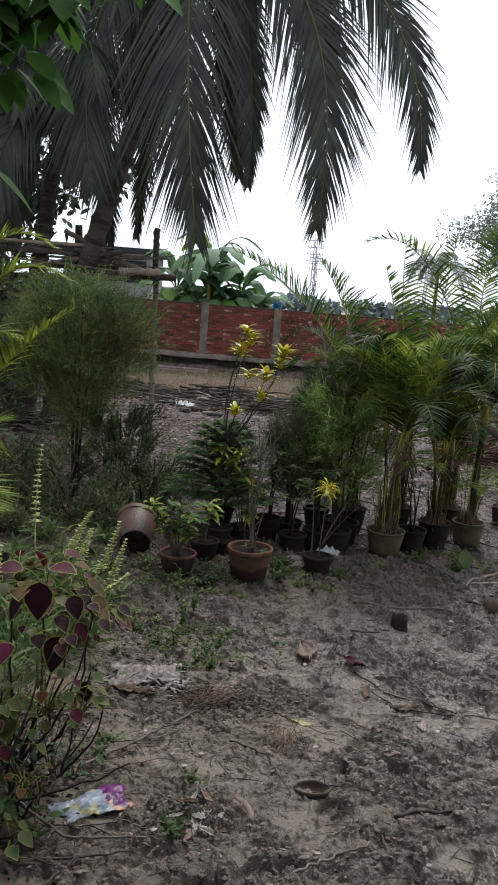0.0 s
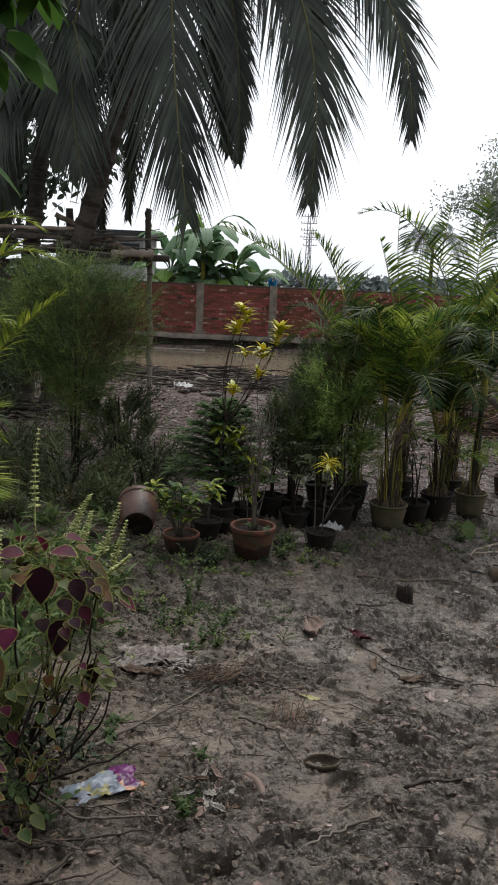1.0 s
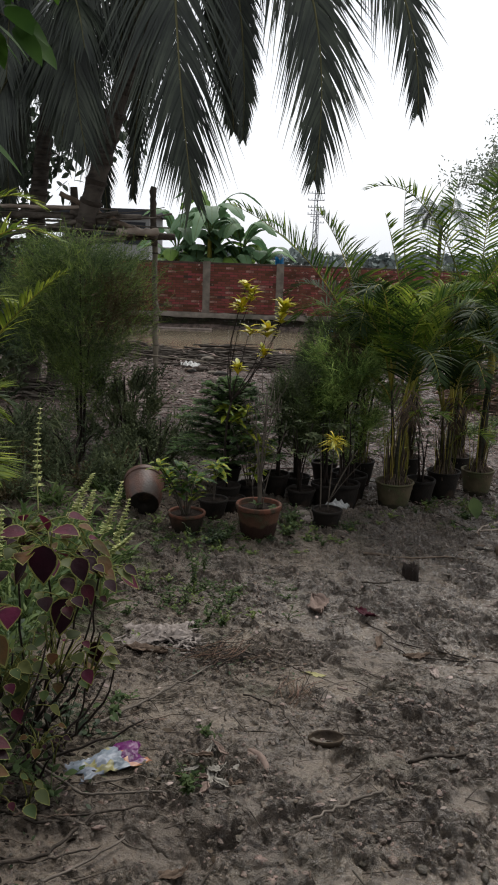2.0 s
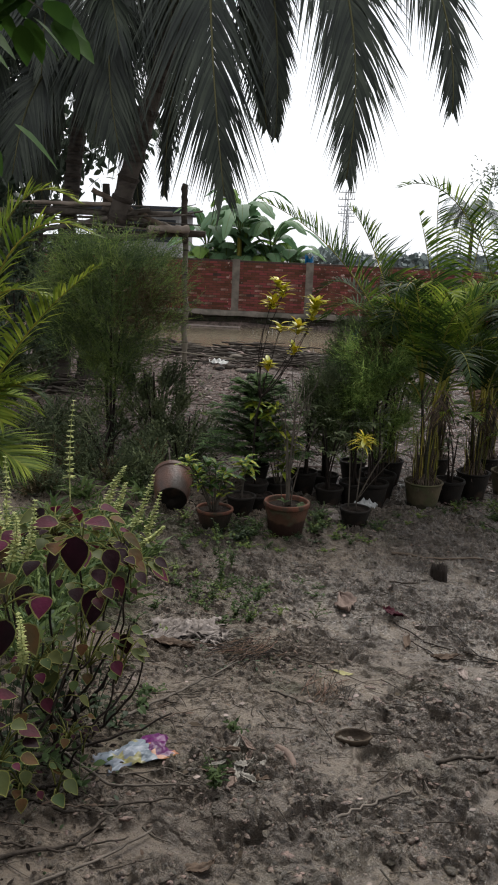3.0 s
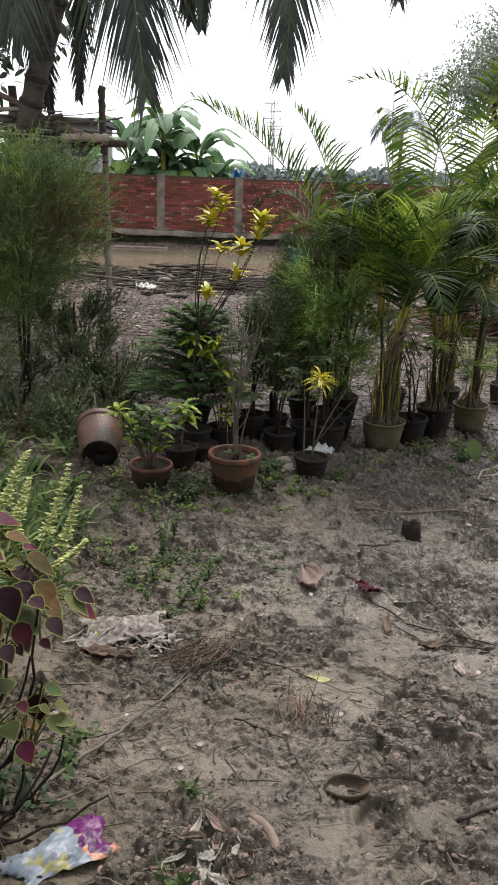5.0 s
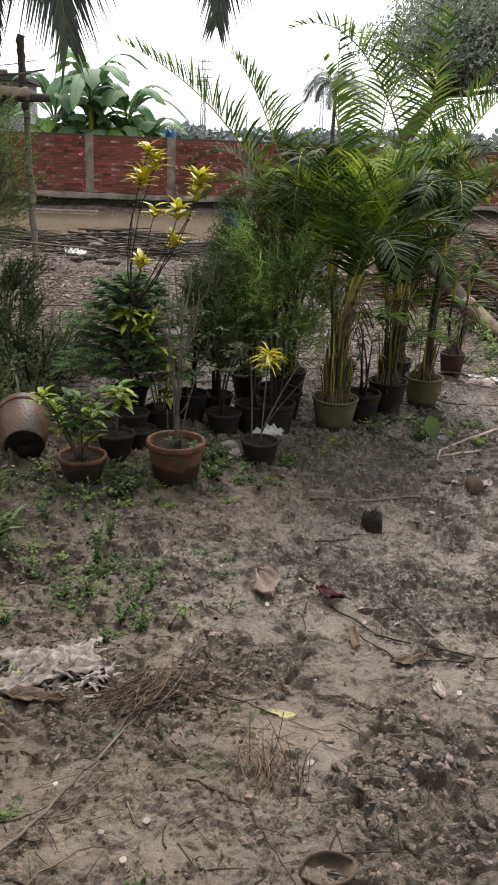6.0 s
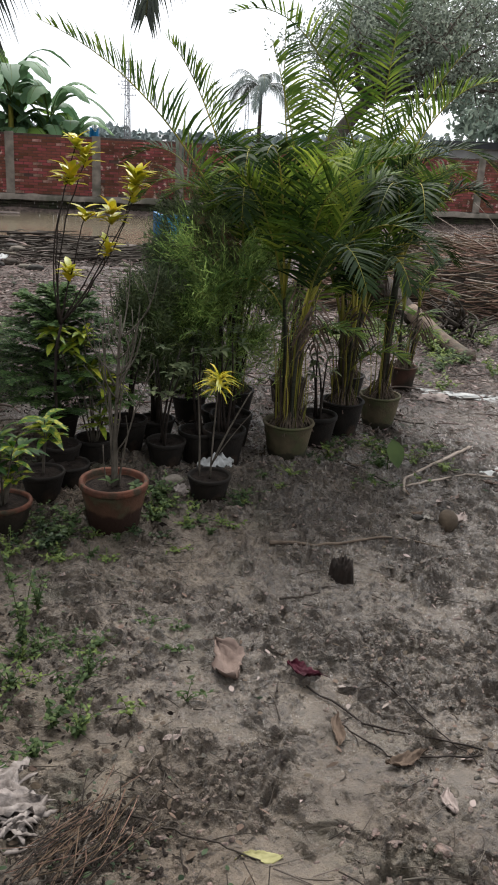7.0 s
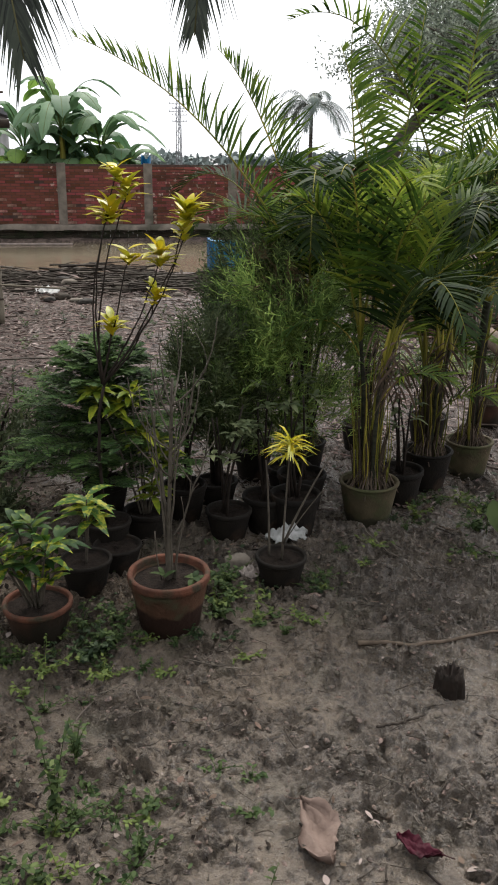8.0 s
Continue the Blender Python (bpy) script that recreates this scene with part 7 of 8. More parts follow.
# larger clods thrown up round the trodden holes
bm = bmesh.new()
bmesh.ops.create_icosphere(bm, subdivisions=2, radius=1)
LUMP = np.array([q.co[:] for q in bm.verts])
LUMP_F = np.array([[q.index for q in f.verts] for f in bm.faces])
bm.free()
for i in range(1000):
    if i < 420:
        hx, hy, hl, hw = PITS[i % len(PITS)][:4]
        a, rr = R.uniform(0, 6.28), R.uniform(0.45, 1.1) * hl
        px, py = hx + math.cos(a) * rr, hy + math.sin(a) * rr
    else:
        px, py = R.uniform(-1.0, 2.6), R.uniform(2.0, 6.3)
        if churned[int(np.searchsorted(gx, px)), int(np.searchsorted(gy, py))] < 0.6:
            continue
    s = 0.005 + 0.01 * R.random() ** 2.5
    a = R.uniform(0, 6.28)
    shape = 1 + 0.35 * value_noise(LUMP[:, 0] + LUMP[:, 2] * 0.7 + i, LUMP[:, 1] - LUMP[:, 2] * 0.5, 1.7, 7) + NR.uniform(-0.3, 0.3, len(LUMP))
    v = LUMP * shape[:, None] * (s * R.uniform(1, 2.4), s, s * R.uniform(0.35, 0.7))
    v = np.stack([v[:, 0] * math.cos(a) - v[:, 1] * math.sin(a), v[:, 0] * math.sin(a) + v[:, 1] * math.cos(a), v[:, 2]], -1)
    geo.add(v + (px, py, gtop(px, py) - s * 0.05), [LUMP_F], 0)
ob = part("mud_crumbs", geo, M_clod)
tagged(ob, "small crumbs of grey mud on the trodden ground", "mud", kind="stuff")
geo = Geo()
for i in range(3600):
    px, py, a = R.uniform(-1.3, 3.0), R.uniform(1.5, 7.0), R.gauss(0.3, 0.9)
    L = 0.02 + 0.15 * R.random() ** 2.5
    d = np.array([math.cos(a), math.sin(a), R.gauss(0, 0.05)]) * L
    c = np.array([px, py, gtop(px, py) + 0.006])
    tube(geo, bez(c - d / 2, c + NR.normal(0, 0.012, 3) * (1, 1, 0.3), c + d / 2, 5), np.linspace(0.0026, 0.001, 5) * R.uniform(0.5, 1.5), 4, R.choice((0, 0, 1)), cap=False)
for i in range(700):
    px, py, a = R.uniform(-1.3, 3.0), R.uniform(1.5, 7.2), R.uniform(0, 6.28)
    blades(geo, [(px, py, gtop(px, py) + 0.008)], [(math.cos(a), math.sin(a), R.uniform(-0.05, 0.3))], (R.gauss(0, 0.3), R.gauss(0, 0.3), 1), R.uniform(0.015, 0.05), R.uniform(0.008, 0.022), 0.2, OVAL, slot=R.choice((2, 2, 2, 3)))
ob = part("twig_scraps", geo, [M_bark_dark, M_wood_grey, M_dry, M_litter_w])
tagged(ob, "broken twigs and leaf scraps trodden into the mud", "litter", kind="stuff")


# dark mulch bits, spread to stand for shade under plants and between pots too
geo = Geo()
k = 5200
x, y = NR.uniform(-1.3, -0.2, k), NR.uniform(1.9, 3.7, k)
keep = NR.random(k) < np.clip((-0.28 - x) / 0.3, 0, 1) * (0.7 + 0.5 * value_noise(x, y, 3.0, 91))
x, y = x[keep], y[keep]
x2, y2 = NR.uniform(-2.6, 2.7, 8000), NR.uniform(6.0, 9.2, 8000)
keep = NR.random(8000) * np.where(x2 > 0.9, np.where(y2 > 6.9 + 0.55 * (x2 - 0.9), 1, 9), 1) < 0.75 + 0.5 * value_noise(x2, y2, 2.0, 92)
x, y = np.r_[x, x2[keep], NR.normal(-0.18, 0.26, 600), NR.normal(0.02, 0.14, 500)], np.r_[y, y2[keep], NR.normal(4.85, 0.32, 600), NR.normal(3.95, 0.13, 500)]
k = len(x)
z = np.array([gtop(a, b) for a, b in zip(x, y)]) + NR.uniform(0.002, 0.012, k)
az = NR.uniform(0, 6.28, k)
kind_of = NR.integers(0, 7, k)
for sl in (0, 1, 2):
    pick = (kind_of < 5) if sl == 0 else (kind_of == 4 + sl)
    blades(geo, np.stack([x, y, z], -1)[pick], np.stack([np.cos(az), np.sin(az), NR.uniform(-0.1, 0.5, k)], -1)[pick], unit(NR.normal(0, 0.4, (k, 3)) + (0, 0, 1))[pick], (NR.uniform(0.012, 0.06, k) * np.where(y < 5.6, 0.55, 1))[pick], (NR.uniform(0.006, 0.026, k) * np.where(y < 5.6, 0.6, 1))[pick], 0.2, OVAL, slot=sl)
ob = part("leaf_mulch", geo, [M_soil, M_dry, M_weed_dark])
tagged(ob, "dark rotting leaf mulch below the plants, also standing for the shade there", "litter", kind="stuff")


def lying(name, x, y, geo, mats, label, category, turn=0.0, lift=0.0, group=""):
    ob = part(name, geo, mats)
    ob.matrix_world = pose(x, y, gtop(x, y) + lift, 0, 0, turn)
    return tagged(ob, label, category, group)


M_yellow_leaf = mat("fallen_yellow_leaf", (0.27, 0.25, 0.12), (0.18, 0.165, 0.07), 20, 0.7)
M_rag_leaf = mat("grey_dry_leaf", (0.25, 0.23, 0.2), (0.12, 0.108, 0.09), 20, 0.8, 0.4, 60)


def dry_leaf(x, y, ln, w, turn, material, label, curl=0.5, fold=0.5, seed=0, crease=0.16):
    """A curled dead leaf with a stalk."""
    geo = Geo()
    rows = 15
    u = np.linspace(0, 1, rows)
    rng = np.random.default_rng(seed)
    prof = np.interp(u, [0, 0.1, 0.25, 0.5, 0.8, 1], [0.1, 0.5, 0.75, 1, 0.62, 0.06]) * rng.uniform(0.82, 1.1, rows)
    v = []
    for a, pr in zip(u, prof):
        for s in np.linspace(-1, 1, 9):
            v.append((ln * (a - 0.5) + 0.05 * ln * math.sin(s * 5 + seed), s * pr * w / 2 + 0.14 * w * math.sin(a * 5 + seed), fold * w * 0.5 * abs(s) ** 1.5 * pr + curl * ln * (a - 0.5) ** 2 * 0.6 + rng.normal(0, 0.05) * w * 0.5 + crease * w * abs(math.sin(a * 13 + s * 4 + seed)) + 0.6 * crease * w * math.sin(s * 7 - a * 6 + seed) + 0.004))
    idx = np.arange(rows * 9).reshape(rows, 9)
    v = np.array(v)
    v[:, 2] -= v[:, 2].min() - 0.001
    geo.add(v, [np.stack([idx[:-1, :-1], idx[1:, :-1], idx[1:, 1:], idx[:-1, 1:]], -1).reshape(-1, 4)])
    tube(geo, bez((ln * 0.48, 0, v[idx[-1, 4], 2]), (ln * 0.6, 0.01, 0.02), (ln * 0.75, 0.02, 0.012), 5), 0.002, 4)
    ob = lying("dry_leaf", x, y, geo, material, label, "leaf", turn, 0.001, "fallen leaves")
    mod = ob.modifiers.new("thickness", "SOLIDIFY")
    mod.thickness = 0.0012
    return ob


dry_leaf(0.57, 4.86, 0.23, 0.15, 105, M_dry_pink, "large curled pale brown fallen leaf on the mud", 0.5, 0.3, 1, 0.11)
dry_leaf(0.84, 4.76, 0.13, 0.07, -40, M_coleus_k, "dark red fallen leaf on the mud", 0.3, 0.5, 2)
dry_leaf(1.05, 4.27, 0.15, 0.06, 10, M_dry, "curled brown fallen leaf on the mud", 0.8, 0.6, 3)
dry_leaf(0.88, 4.46, 0.16, 0.05, 70, M_dry, "shrivelled brown leaf on the mud", 0.5, 0.7, 4)
dry_leaf(1.1, 4.06, 0.09, 0.05, 80, M_litter_w, "pale bleached fallen leaf on the mud", 0.1, 0.1, 5)
dry_leaf(0.48, 3.89, 0.1, 0.045, 170, M_yellow_leaf, "pale yellow fallen leaf on the mud", 0.1, 0.15, 6, 0.05)
geo = Geo()
tube(geo, bez((-0.075, 0.004, 0.016), (0.0, -0.022, 0.026), (0.075, 0.012, 0.014), 12), np.interp(np.linspace(0, 1, 12), [0, 0.2, 0.6, 0.85, 1], [0.006, 0.014, 0.0165, 0.013, 0.007]), 10, rough=0.1)
tube(geo, bez((-0.06, 0.012, 0.014), (0.0, -0.006, 0.024), (0.06, 0.024, 0.01), 10), np.linspace(0.004, 0.012, 10), 8, rough=0.12)
lying("dry_leaf", 0.2, 2.9, geo, M_dry_pink, "tightly rolled pale dry leaf on the mud", "leaf", 112, -0.004, "fallen leaves")
dry_leaf(0.31, 4.42, 0.06, 0.03, 20, M_litter_w, "small pale curled scrap on the mud", 0.3, 0.8, 8)
dry_leaf(1.55, 4.5, 0.15, 0.05, 110, M_dry, "curled brown fallen leaf on the mud", 0.6, 0.8, 9)
dry_leaf(0.0, 2.86, 0.09, 0.03, 20, M_dry_pink, "dry curled leaf in a heap of scraps", 0.6, 0.8, 10)
dry_leaf(0.04, 2.75, 0.09, 0.04, 70, M_rag_leaf, "dry grey leaf in a heap of scraps", 0.5, 0.7, 11)
dry_leaf(-0.06, 2.72, 0.08, 0.035, -20, M_dry, "dry brown leaf in a heap of scraps", 0.5, 0.7, 12)
for i in range(16):
    a = i * 2.4
    rr = 0.02 + 0.1 * math.sqrt(i / 16)
    dry_leaf(0.03 + math.cos(a) * rr, 2.78 + math.sin(a) * rr, R.uniform(0.05, 0.1), R.uniform(0.015, 0.035), math.degrees(a) + R.uniform(-60, 60), (M_rag_leaf, M_dry, M_rag_leaf, M_dry_pink)[i % 4], "dry grey leaf in a heap of scraps", R.uniform(0.4, 1.0), R.uniform(0.5, 1.0), 40 + i)
dry_leaf(0.3, 2.2, 0.08, 0.03, 40, M_dry, "pale dry leaf trodden into the mud", 0.3, 0.5, 13)
dry_leaf(-0.05, 2.2, 0.09, 0.04, 30, M_dry, "bleached dry leaf trodden into the mud", 0.3, 0.5, 14)


def crumpled(name, x, y, w, d, h, mats, label, category, turn=0.0, seed=0, n=14, bands=False):
    """A crumpled sheet lying on the ground."""
    rng = np.random.default_rng(seed)
    geo = Geo()
    u, v = np.meshgrid(np.linspace(-0.5, 0.5, n), np.linspace(-0.5, 0.5, n), indexing="ij")
    ridge = np.abs(np.sin(u * rng.uniform(7, 12) + v * rng.uniform(-6, 6) + rng.uniform(0, 6))) * 0.5 + np.abs(np.sin(v * rng.uniform(8, 14) + u * rng.uniform(-5, 5))) * 0.35
    fine = np.abs(np.sin(u * 31 + v * 17 + seed)) * 0.22 + np.abs(np.sin(v * 37 - u * 13)) * 0.2
    z = h * (fine + ridge * (1 - 1.6 * np.maximum(np.abs(u), np.abs(v))).clip(0.15, 1) + rng.normal(0, 0.12, u.shape))
    px = u * w * (1 + 0.16 * np.sin(v * 7 + seed)) + rng.normal(0, 0.012 * w, u.shape)
    py = v * d * (1 + 0.2 * np.sin(u * 6 + seed)) + rng.normal(0, 0.012 * d, u.shape)
    idx = np.arange(n * n).reshape(n, n)
    q = np.stack([idx[:-1, :-1], idx[1:, :-1], idx[1:, 1:], idx[:-1, 1:]], -1)
    geo.add(np.stack([px, py, z - z.min() + 0.002], -1).reshape(-1, 3), [q.reshape(-1, 4)])
    if bands:
        c = np.arange(n - 1)
        uu, vv = np.meshgrid(c / (n - 1) - 0.5, c / (n - 1) - 0.5, indexing="ij")
        blot = value_noise(uu, vv, 5, seed + 3)
        slot = np.where(uu < 0.1, np.where((blot > 0.28) & (uu > -0.42), 3, 0), np.where((vv + 0.4 * blot > -0.3) | (uu < 0.2), np.where(uu < 0.16, 0, 2), 1))
        geo.m = slot.reshape(-1).tolist()
    ob = lying(name, x, y, geo, mats, label, category, turn)
    mod = ob.modifiers.new("thickness", "SOLIDIFY")
    mod.thickness = 0.001
    return ob


M_pk_w = mat("packet_white", (0.2, 0.215, 0.25), (0.12, 0.145, 0.17), 20, 0.3, 0.3, 40)
M_pk_p = mat("packet_purple", (0.0992, 0.0124, 0.0868), (0.0496, 0.0093, 0.0496), 20, 0.3, 0.3, 40)
M_pk_y = mat("packet_yellow", (0.341, 0.217, 0.0744), (0.248, 0.0992, 0.0620), 20, 0.3, 0.3, 40)
M_pk_c = mat("packet_pale_yellow", (0.25, 0.225, 0.08), (0.17, 0.165, 0.12), 30, 0.3, 0.3, 40)
M_rag = mat("dirty_paper", (0.25, 0.215, 0.195), (0.095, 0.078, 0.068), 30, 0.8, 0.5, 60)
crumpled("snack_packet", -0.32, 2.77, 0.25, 0.13, 0.028, [M_pk_w, M_pk_y, M_pk_p, M_pk_c], "crumpled white, yellow and purple plastic packet", "packet", 36, 6, 18, True).location.z += 0.012
def torn_rag(x, y, w, d, label, turn, seed, strips=70):
    """A heap of torn fibrous strips, wavy and folded over one another."""
    geo = Geo()
    rng = np.random.default_rng(seed)
    for i in range(strips):
        px, py = rng.normal(0, 0.2) * w, rng.normal(0, 0.22) * d
        a = rng.normal(0.1, 0.75)
        ln, wd = rng.uniform(0.25, 0.7) * w, rng.uniform(0.002, 0.011)
        k = 10
        u = np.linspace(-0.5, 0.5, k)
        bend = rng.uniform(-0.4, 0.4) * ln
        cx = px + math.cos(a) * u * ln - math.sin(a) * bend * u * u
        cy = py + math.sin(a) * u * ln * 0.7 + math.cos(a) * bend * u * u
        lift = 0.05 * math.exp(-((px / (0.3 * w)) ** 2 + (py / (0.3 * d)) ** 2)) * rng.uniform(0.3, 1)
        cz = 0.004 + lift * (1 - 3 * u * u).clip(0, 1) + 0.006 * np.abs(np.sin(u * rng.uniform(8, 20) + i))
        wk = wd * (0.6 + 0.4 * np.abs(np.sin(u * 7 + i))) * np.interp(np.abs(u), [0, 0.4, 0.5], [1, 0.8, 0.2])
        tw = rng.uniform(-0.9, 0.9) + u * rng.uniform(-2, 2)
        side = np.stack([-math.sin(a) * np.cos(tw), math.cos(a) * np.cos(tw), np.abs(np.sin(tw))], -1) * wk[:, None]
        c = np.stack([cx, cy, cz], -1)
        v = np.concatenate([c - side * (1, 1, 0), c + side])
        q = np.arange(k - 1)
        geo.add(v, [np.stack([q, q + 1, q + 1 + k, q + k], -1)])
    ob = lying("rag", x, y, geo, M_rag, label, "rag", turn)
    tagged(ob, label, "rag", kind="stuff")
    mod = ob.modifiers.new("thickness", "SOLIDIFY")
    mod.thickness = 0.0015


crumpled("rag", -0.28, 4.12, 0.34, 0.2, 0.06, M_rag, "torn crumpled dirty cloth trodden into the mud", "rag", 12, 205, 22)
torn_rag(-0.3, 4.1, 0.34, 0.26, "loose torn fibres of the dirty cloth", 15, 205, 70)
torn_rag(-0.14, 4.02, 0.16, 0.12, "small torn strip of dirty paper on the mud", 20, 216, 22)
dry_leaf(-0.33, 3.93, 0.2, 0.08, 172, M_dry, "folded brown leaf lying against the paper rag", 0.6, 0.7, 77)
crumpled("plastic_bag", 0.88, 6.84, 0.2, 0.14, 0.09, M_plastic_w, "crumpled white plastic bag beside the small pot", "plastic bag", 10, 7, 14)
crumpled("paper_scrap", 1.14, 6.72, 0.15, 0.1, 0.02, M_rag, "pale torn paper scrap on the mud", "paper", -20, 8, 10)
crumpled("paper_lump", 0.62, 6.43, 0.1, 0.1, 0.05, M_rag, "dirty pale paper lump beside the pot", "paper", 40, 9, 10)
crumpled("plastic_bag", 2.78, 6.9, 0.2, 0.14, 0.05, M_plastic_w, "white plastic scrap lying on the mud", "plastic bag", 30, 10, 12)
crumpled("plastic_sheet", 3.6, 9.15, 0.75, 0.2, 0.05, M_plastic_w, "long white plastic strip on the ground", "plastic sheet", -25, 11, 14)
crumpled("plastic_sheet", 3.25, 9.0, 0.3, 0.2, 0.05, M_litter_w, "pale plastic scrap on the ground", "plastic sheet", -10, 12, 12)
crumpled("cloth", -2.05, 7.6, 0.5, 0.4, 0.12, M_rag, "grey crumpled cloth on the ground", "cloth", 10, 13, 14)
crumpled("cloth", -1.05, 17.3, 0.35, 0.5, 0.14, M_plastic_w, "white cloth thrown on the pond bank", "cloth", 10, 14, 12)

for i in range(26):
    x, y = R.uniform(1.75, 3.0), R.uniform(6.1, 7.6)
    dry_leaf(x, y, R.uniform(0.05, 0.13), R.uniform(0.02, 0.05), R.uniform(0, 360), R.choice((M_dry, M_litter_w, M_rag_leaf, M_dry_pink, M_dry)), "torn pale leaf scrap on the mud at the row's end", R.uniform(0.2, 0.9), R.uniform(0.2, 0.9), 300 + i)
for i in range(16):
    x, y = R.uniform(1.7, 2.6), R.uniform(6.6, 7.5)
    weed(x, y, R.uniform(0.04, 0.11), 10, 0.04, R.choice((M_weed, M_weed_pale)), "small weeds beside the last pots", stems=3, spread=0.1)

# tree stump, stone, broken shell
geo = Geo()
k = 44
ang = np.linspace(0, 2 * np.pi, k, endpoint=False)
fibre = NR.uniform(0.84, 1.1, k)
fray = NR.uniform(-0.03, 0.014, k)
rows = []
for z, r in ((-0.02, 0.062), (0.03, 0.056), (0.07, 0.054), (0.105, 0.05)):
    jag = fray if z > 0.1 else 0
    rr = r * fibre * (1 + NR.uniform(-0.03, 0.03, k))
    rows.append(np.stack([rr * np.cos(ang), rr * np.sin(ang), z + jag + np.zeros(k)], -1))
inner = rows[-1] * (0.72, 0.72, 1) + np.stack([np.zeros(k), np.zeros(k), -NR.uniform(0.0, 0.05, k)], -1)
rows.append(inner)
v = np.concatenate(rows + [np.array([[0, 0, 0.05]])])
i, j = np.arange(4)[:, None] * k, np.arange(k)[None]
q = np.stack([i + j, i + (j + 1) % k, i + k + (j + 1) % k, i + k + j], -1).reshape(-1, 4)
geo.add(v, [q, np.stack([4 * k + np.arange(k), 4 * k + (np.arange(k) + 1) % k, np.full(k, 5 * k)], -1)])
lying("tree_stump", 1.26, 5.58, geo, M_stem_d, "small dark splintered tree stump in the mud", "stump", 0)


def stone(x, y, s, label, material, seed):
    rng = np.random.default_rng(seed)
    bm = bmesh.new()
    bmesh.ops.create_icosphere(bm, subdivisions=3, radius=1)
    for q in bm.verts:
        q.co = Vector((q.co.x * s[0], q.co.y * s[1], q.co.z * s[2])) * (1 + 0.25 * noise.noise(q.co * 1.6 + Vector((seed, 0, 0))))
    me = bpy.data.meshes.new("stone")
    bm.to_mesh(me)
    bm.free()
    me.materials.append(material)
    for f in me.polygons:
        f.use_smooth = True
    ob = new("stone", me)
    ob.location = (x, y, gtop(x, y) + s[2] * 0.5)
    return tagged(ob, label, "stone", "stones")


stone(1.88, 6.14, (0.035, 0.025, 0.016), "small dark stone in the mud", M_stone, 1)
stone(2.1, 6.3, (0.03, 0.025, 0.018), "dark stone beside the stalks", M_stone, 2)
stone(0.58, 6.55, (0.07, 0.05, 0.04), "pale grey stone beside the pots", M_conc, 3)
stone(-0.95, 6.05, (0.07, 0.06, 0.05), "rough brown stone by the overturned pot", M_terra, 4)


for i in range(34):
    x, y = R.uniform(-2.4, 2.2), R.uniform(15.8, 19.2)
    k = R.uniform(0.05, 0.16)
    stone(x, y, (k, k * R.uniform(0.5, 0.9), k * R.uniform(0.3, 0.6)), "broken rubble on the pond bank", R.choice((M_stone, M_terra, M_conc, M_pole_dark, M_dry)), 30 + i)


def shell(x, y, r, turn, tilt, label, pale=False):
    geo = Geo()
    a = np.linspace(0, math.pi * 1.05, 15)
    rows = []
    for t in np.linspace(-1, 1, 7):
        w = math.sqrt(max(0.03, 1 - t * t))
        rows.append(np.stack([np.full(15, t * r * 1.2), np.cos(a) * r * w, np.sin(a) * r * 0.7 * w], -1))
    idx = np.arange(105).reshape(7, 15)
    geo.add(np.concatenate(rows), [np.stack([idx[:-1, :-1], idx[1:, :-1], idx[1:, 1:], idx[:-1, 1:]], -1).reshape(-1, 4)])
    ob = part("husk", geo, M_sheath if not pale else M_litter_w)
    ob.matrix_world = pose(x, y, gtop(x, y) + r * 0.48, tilt, 0, turn)
    mod = ob.modifiers.new("thickness", "SOLIDIFY")
    mod.thickness = 0.006
    return tagged(ob, label, "husk", "husks")


shell(0.46, 3.12, 0.055, 8, 168, "broken brown coconut husk shell in the mud")
shell(2.03, 6.08, 0.06, 30, 60, "broken grey husk with a pale torn edge")
ob = dry_leaf(2.12, 6.12, 0.16, 0.08, 40, M_litter_w, "pale torn sheath scrap leaning on the husk", 0.5, 0.6, 21)


def stick(pts, r0, r1, material, label, lift=0.008):
    """A long twig lying over the ground through places (x, y)."""
    geo = Geo()
    p = np.array(pts, float)
    s = np.linspace(0, len(p) - 1, 6 * len(p))
    xy = np.stack([np.interp(s, np.arange(len(p)), p[:, c]) for c in (0, 1)], -1)
    xy = xy + NR.normal(0, 0.004, xy.shape)
    z = np.array([gtop(a, b) for a, b in xy])
    z = 0.5 * z + 0.5 * np.max([np.roll(np.pad(z, 2, mode="edge"), k)[2:-2] for k in (-2, -1, 0, 1, 2)], axis=0)  # it rests on the clods
    z = np.convolve(np.pad(z, 3, mode="edge"), np.ones(7) / 7, "valid") + lift
    tube(geo, np.c_[xy, z], np.linspace(r0, r1, len(xy)), 6, rough=0.1)
    tagged(part("stick", geo, material), label, "stick", "sticks on the mud")


S = "thin dry stick lying on the mud"
stick([(-0.42, 3.05), (-0.2, 3.4), (-0.01, 3.79)], 0.006, 0.003, M_wood_grey, S)
stick([(0.12, 4.1), (0.3, 3.98), (0.47, 3.87)], 0.004, 0.002, M_bark_dark, S)
stick([(0.3, 2.5), (0.45, 2.62), (0.62, 2.75)], 0.006, 0.004, M_wood_grey, S)
stick([(-0.62, 2.1), (-0.4, 2.22), (-0.3, 2.42)], 0.007, 0.004, M_bark_dark, S)
stick([(-0.7, 2.45), (-0.45, 2.35), (-0.15, 2.5)], 0.006, 0.003, M_bark_dark, S)
stick([(-0.6, 2.75), (-0.35, 2.55), (-0.12, 2.6)], 0.006, 0.003, M_wood_grey, S)
stick([(-0.5, 2.0), (-0.35, 2.1), (-0.2, 2.35)], 0.005, 0.003, M_wood_grey, S)
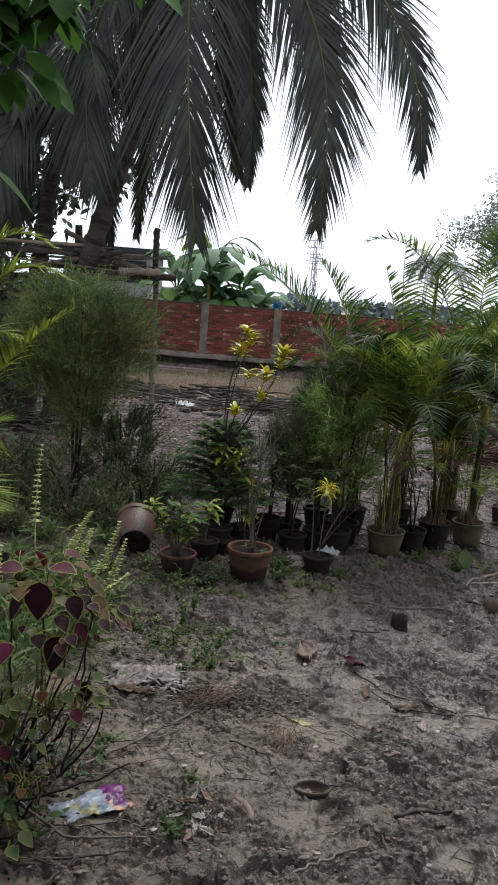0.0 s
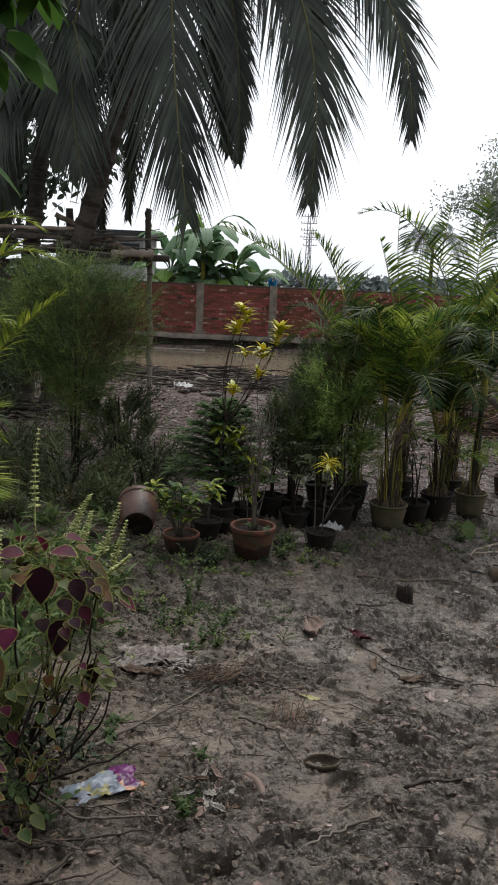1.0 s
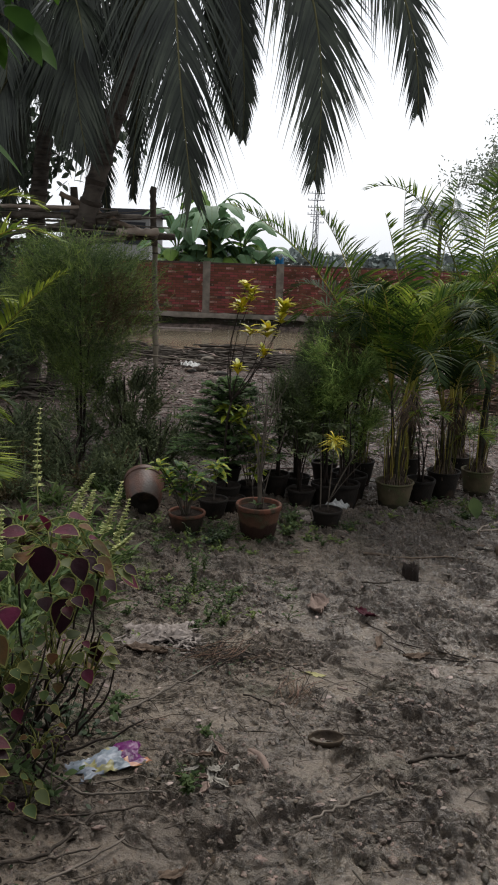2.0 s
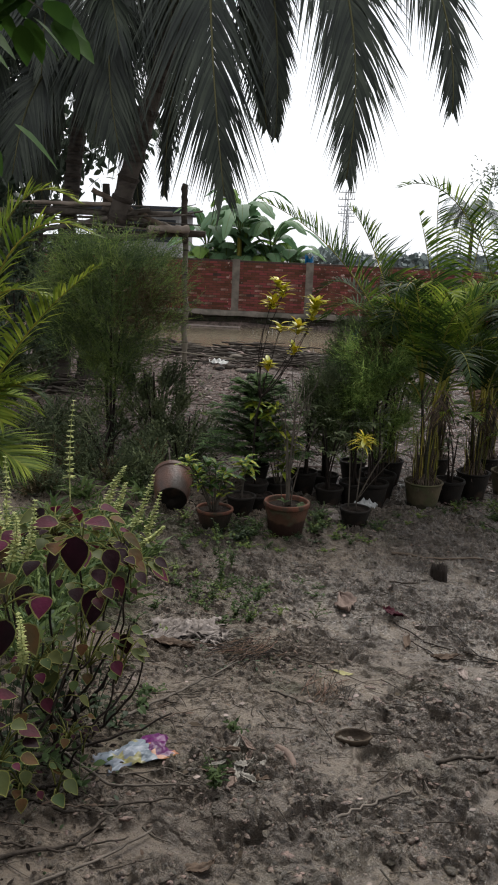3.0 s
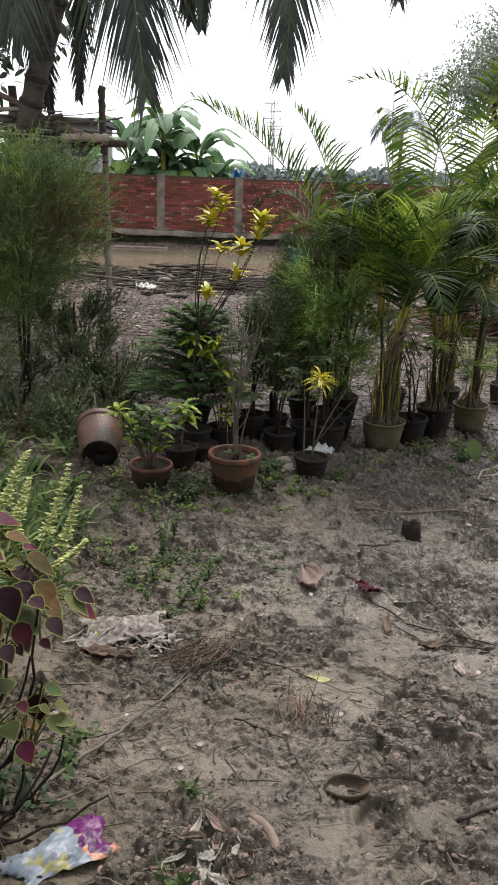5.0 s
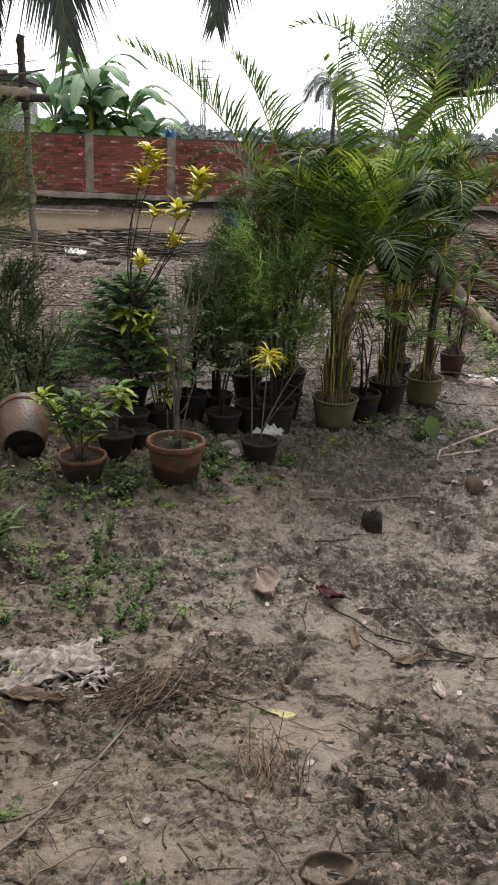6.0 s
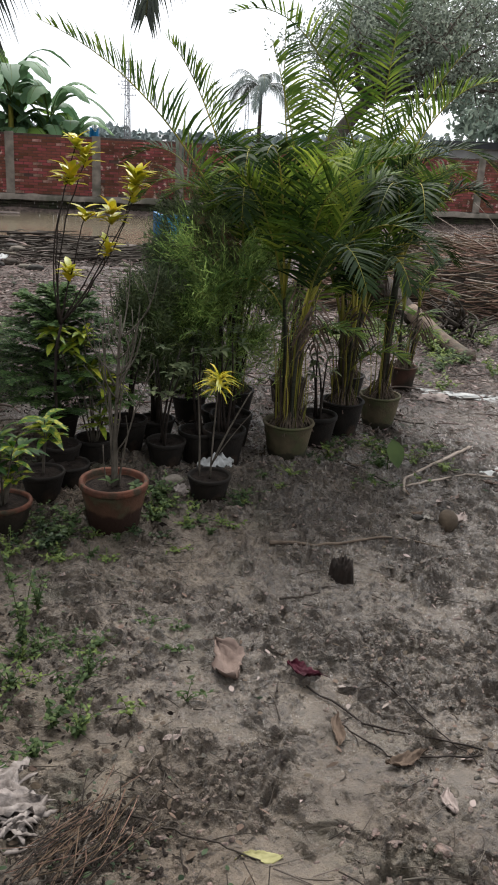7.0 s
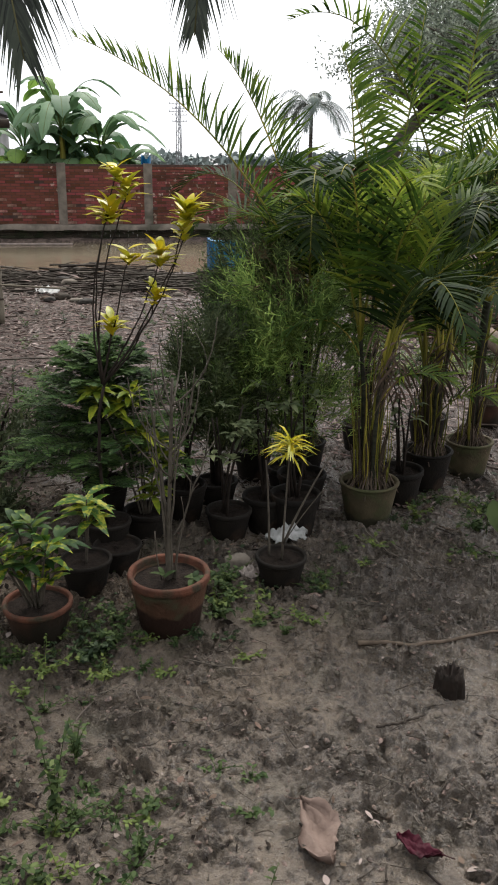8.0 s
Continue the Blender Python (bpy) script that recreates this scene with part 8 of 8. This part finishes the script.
stick([(0.84, 4.72), (1.0, 4.48), (1.36, 4.29), (1.7, 4.3)], 0.004, 0.003, M_stem_d, "long dark leaf stalk on the mud")
stick([(0.9, 4.5), (1.0, 4.3), (1.4, 4.27)], 0.003, 0.003, M_stem_d, "long dark leaf stalk on the mud")
stick([(0.98, 5.86), (1.2, 5.84), (1.6, 5.9), (1.9, 5.86)], 0.011, 0.003, M_root, "long dry brown leaf stalk on the mud")
stick([(1.95, 6.5), (2.05, 6.75), (2.4, 7.05), (2.84, 7.44)], 0.009, 0.012, M_straw_l, "pale peeled plant stalk on the mud")
stick([(2.0, 6.62), (2.5, 6.85), (3.0, 6.8)], 0.008, 0.006, M_straw_l, "pale peeled plant stalk on the mud")
stick([(2.1, 7.2), (2.5, 6.9), (2.9, 6.5)], 0.006, 0.005, M_wood_grey, S)
stick([(1.75, 7.0), (1.9, 6.6), (1.7, 6.2)], 0.005, 0.003, M_bark_dark, S)
stick([(1.3, 6.9), (1.4, 6.6), (1.42, 6.3)], 0.004, 0.003, M_wood_grey, S)
stick([(0.15, 3.5), (0.3, 3.35), (0.38, 3.05)], 0.004, 0.002, M_bark_dark, S)
stick([(0.75, 3.0), (0.9, 3.05), (1.05, 3.15)], 0.007, 0.006, M_bark_dark, S)
stick([(1.15, 4.75), (1.2, 4.5), (1.3, 4.25)], 0.004, 0.002, M_stem_d, S)
stick([(-0.1, 3.6), (0.02, 3.95), (0.12, 4.15)], 0.004, 0.002, M_wood_grey, S)
stick([(0.9, 5.35), (1.0, 5.38), (1.1, 5.42)], 0.006, 0.004, M_bark_dark, S)
for pts, r in (([(-0.85, 2.3), (-0.6, 2.35), (-0.42, 2.55)], 0.006), ([(-0.8, 2.55), (-0.62, 2.5), (-0.5, 2.38), (-0.35, 2.4)], 0.005), ([(-0.72, 2.2), (-0.55, 2.45), (-0.5, 2.65)], 0.005), ([(-0.6, 2.2), (-0.42, 2.18), (-0.25, 2.3)], 0.006), ([(-0.85, 2.45), (-0.7, 2.3), (-0.45, 2.26)], 0.004), ([(-0.4, 2.95), (-0.15, 3.2), (0.0, 3.25)], 0.004), ([(-0.3, 3.2), (-0.05, 3.55), (0.05, 3.8)], 0.0035), ([(-0.5, 3.3), (-0.25, 3.35), (-0.1, 3.5)], 0.004), ([(-0.35, 2.62), (-0.2, 2.68), (-0.05, 2.6)], 0.004)):
    stick(pts, r * 0.65, r * 0.35, R.choice((M_wood_grey, M_bark_dark, M_bark)), S)
# bundles of withered grass
for x, y, n, turn in ((0.05, 4.02, 90, 55), (-0.02, 3.9, 60, 40), (0.38, 3.55, 40, 80)):
    geo = Geo()
    for i in range(n):
        a = radians(turn + R.gauss(0, 22))
        L = R.uniform(0.1, 0.26)
        c = np.array([R.gauss(0, 0.05), R.gauss(0, 0.05), 0.006 + abs(R.gauss(0, 0.014))])
        d = np.array([math.cos(a), math.sin(a), R.gauss(0, 0.1)]) * L / 2
        tube(geo, bez(c - d, c + NR.normal(0, 0.02, 3) * (1, 1, 0.5), c + d, 5), 0.0014, 4, R.choice((0, 1)), cap=False)
    lying("withered_grass", x, y, geo, [M_straw, M_stem_d], "tuft of withered brown grass on the mud", "grass", 0, 0.002, "withered grass")
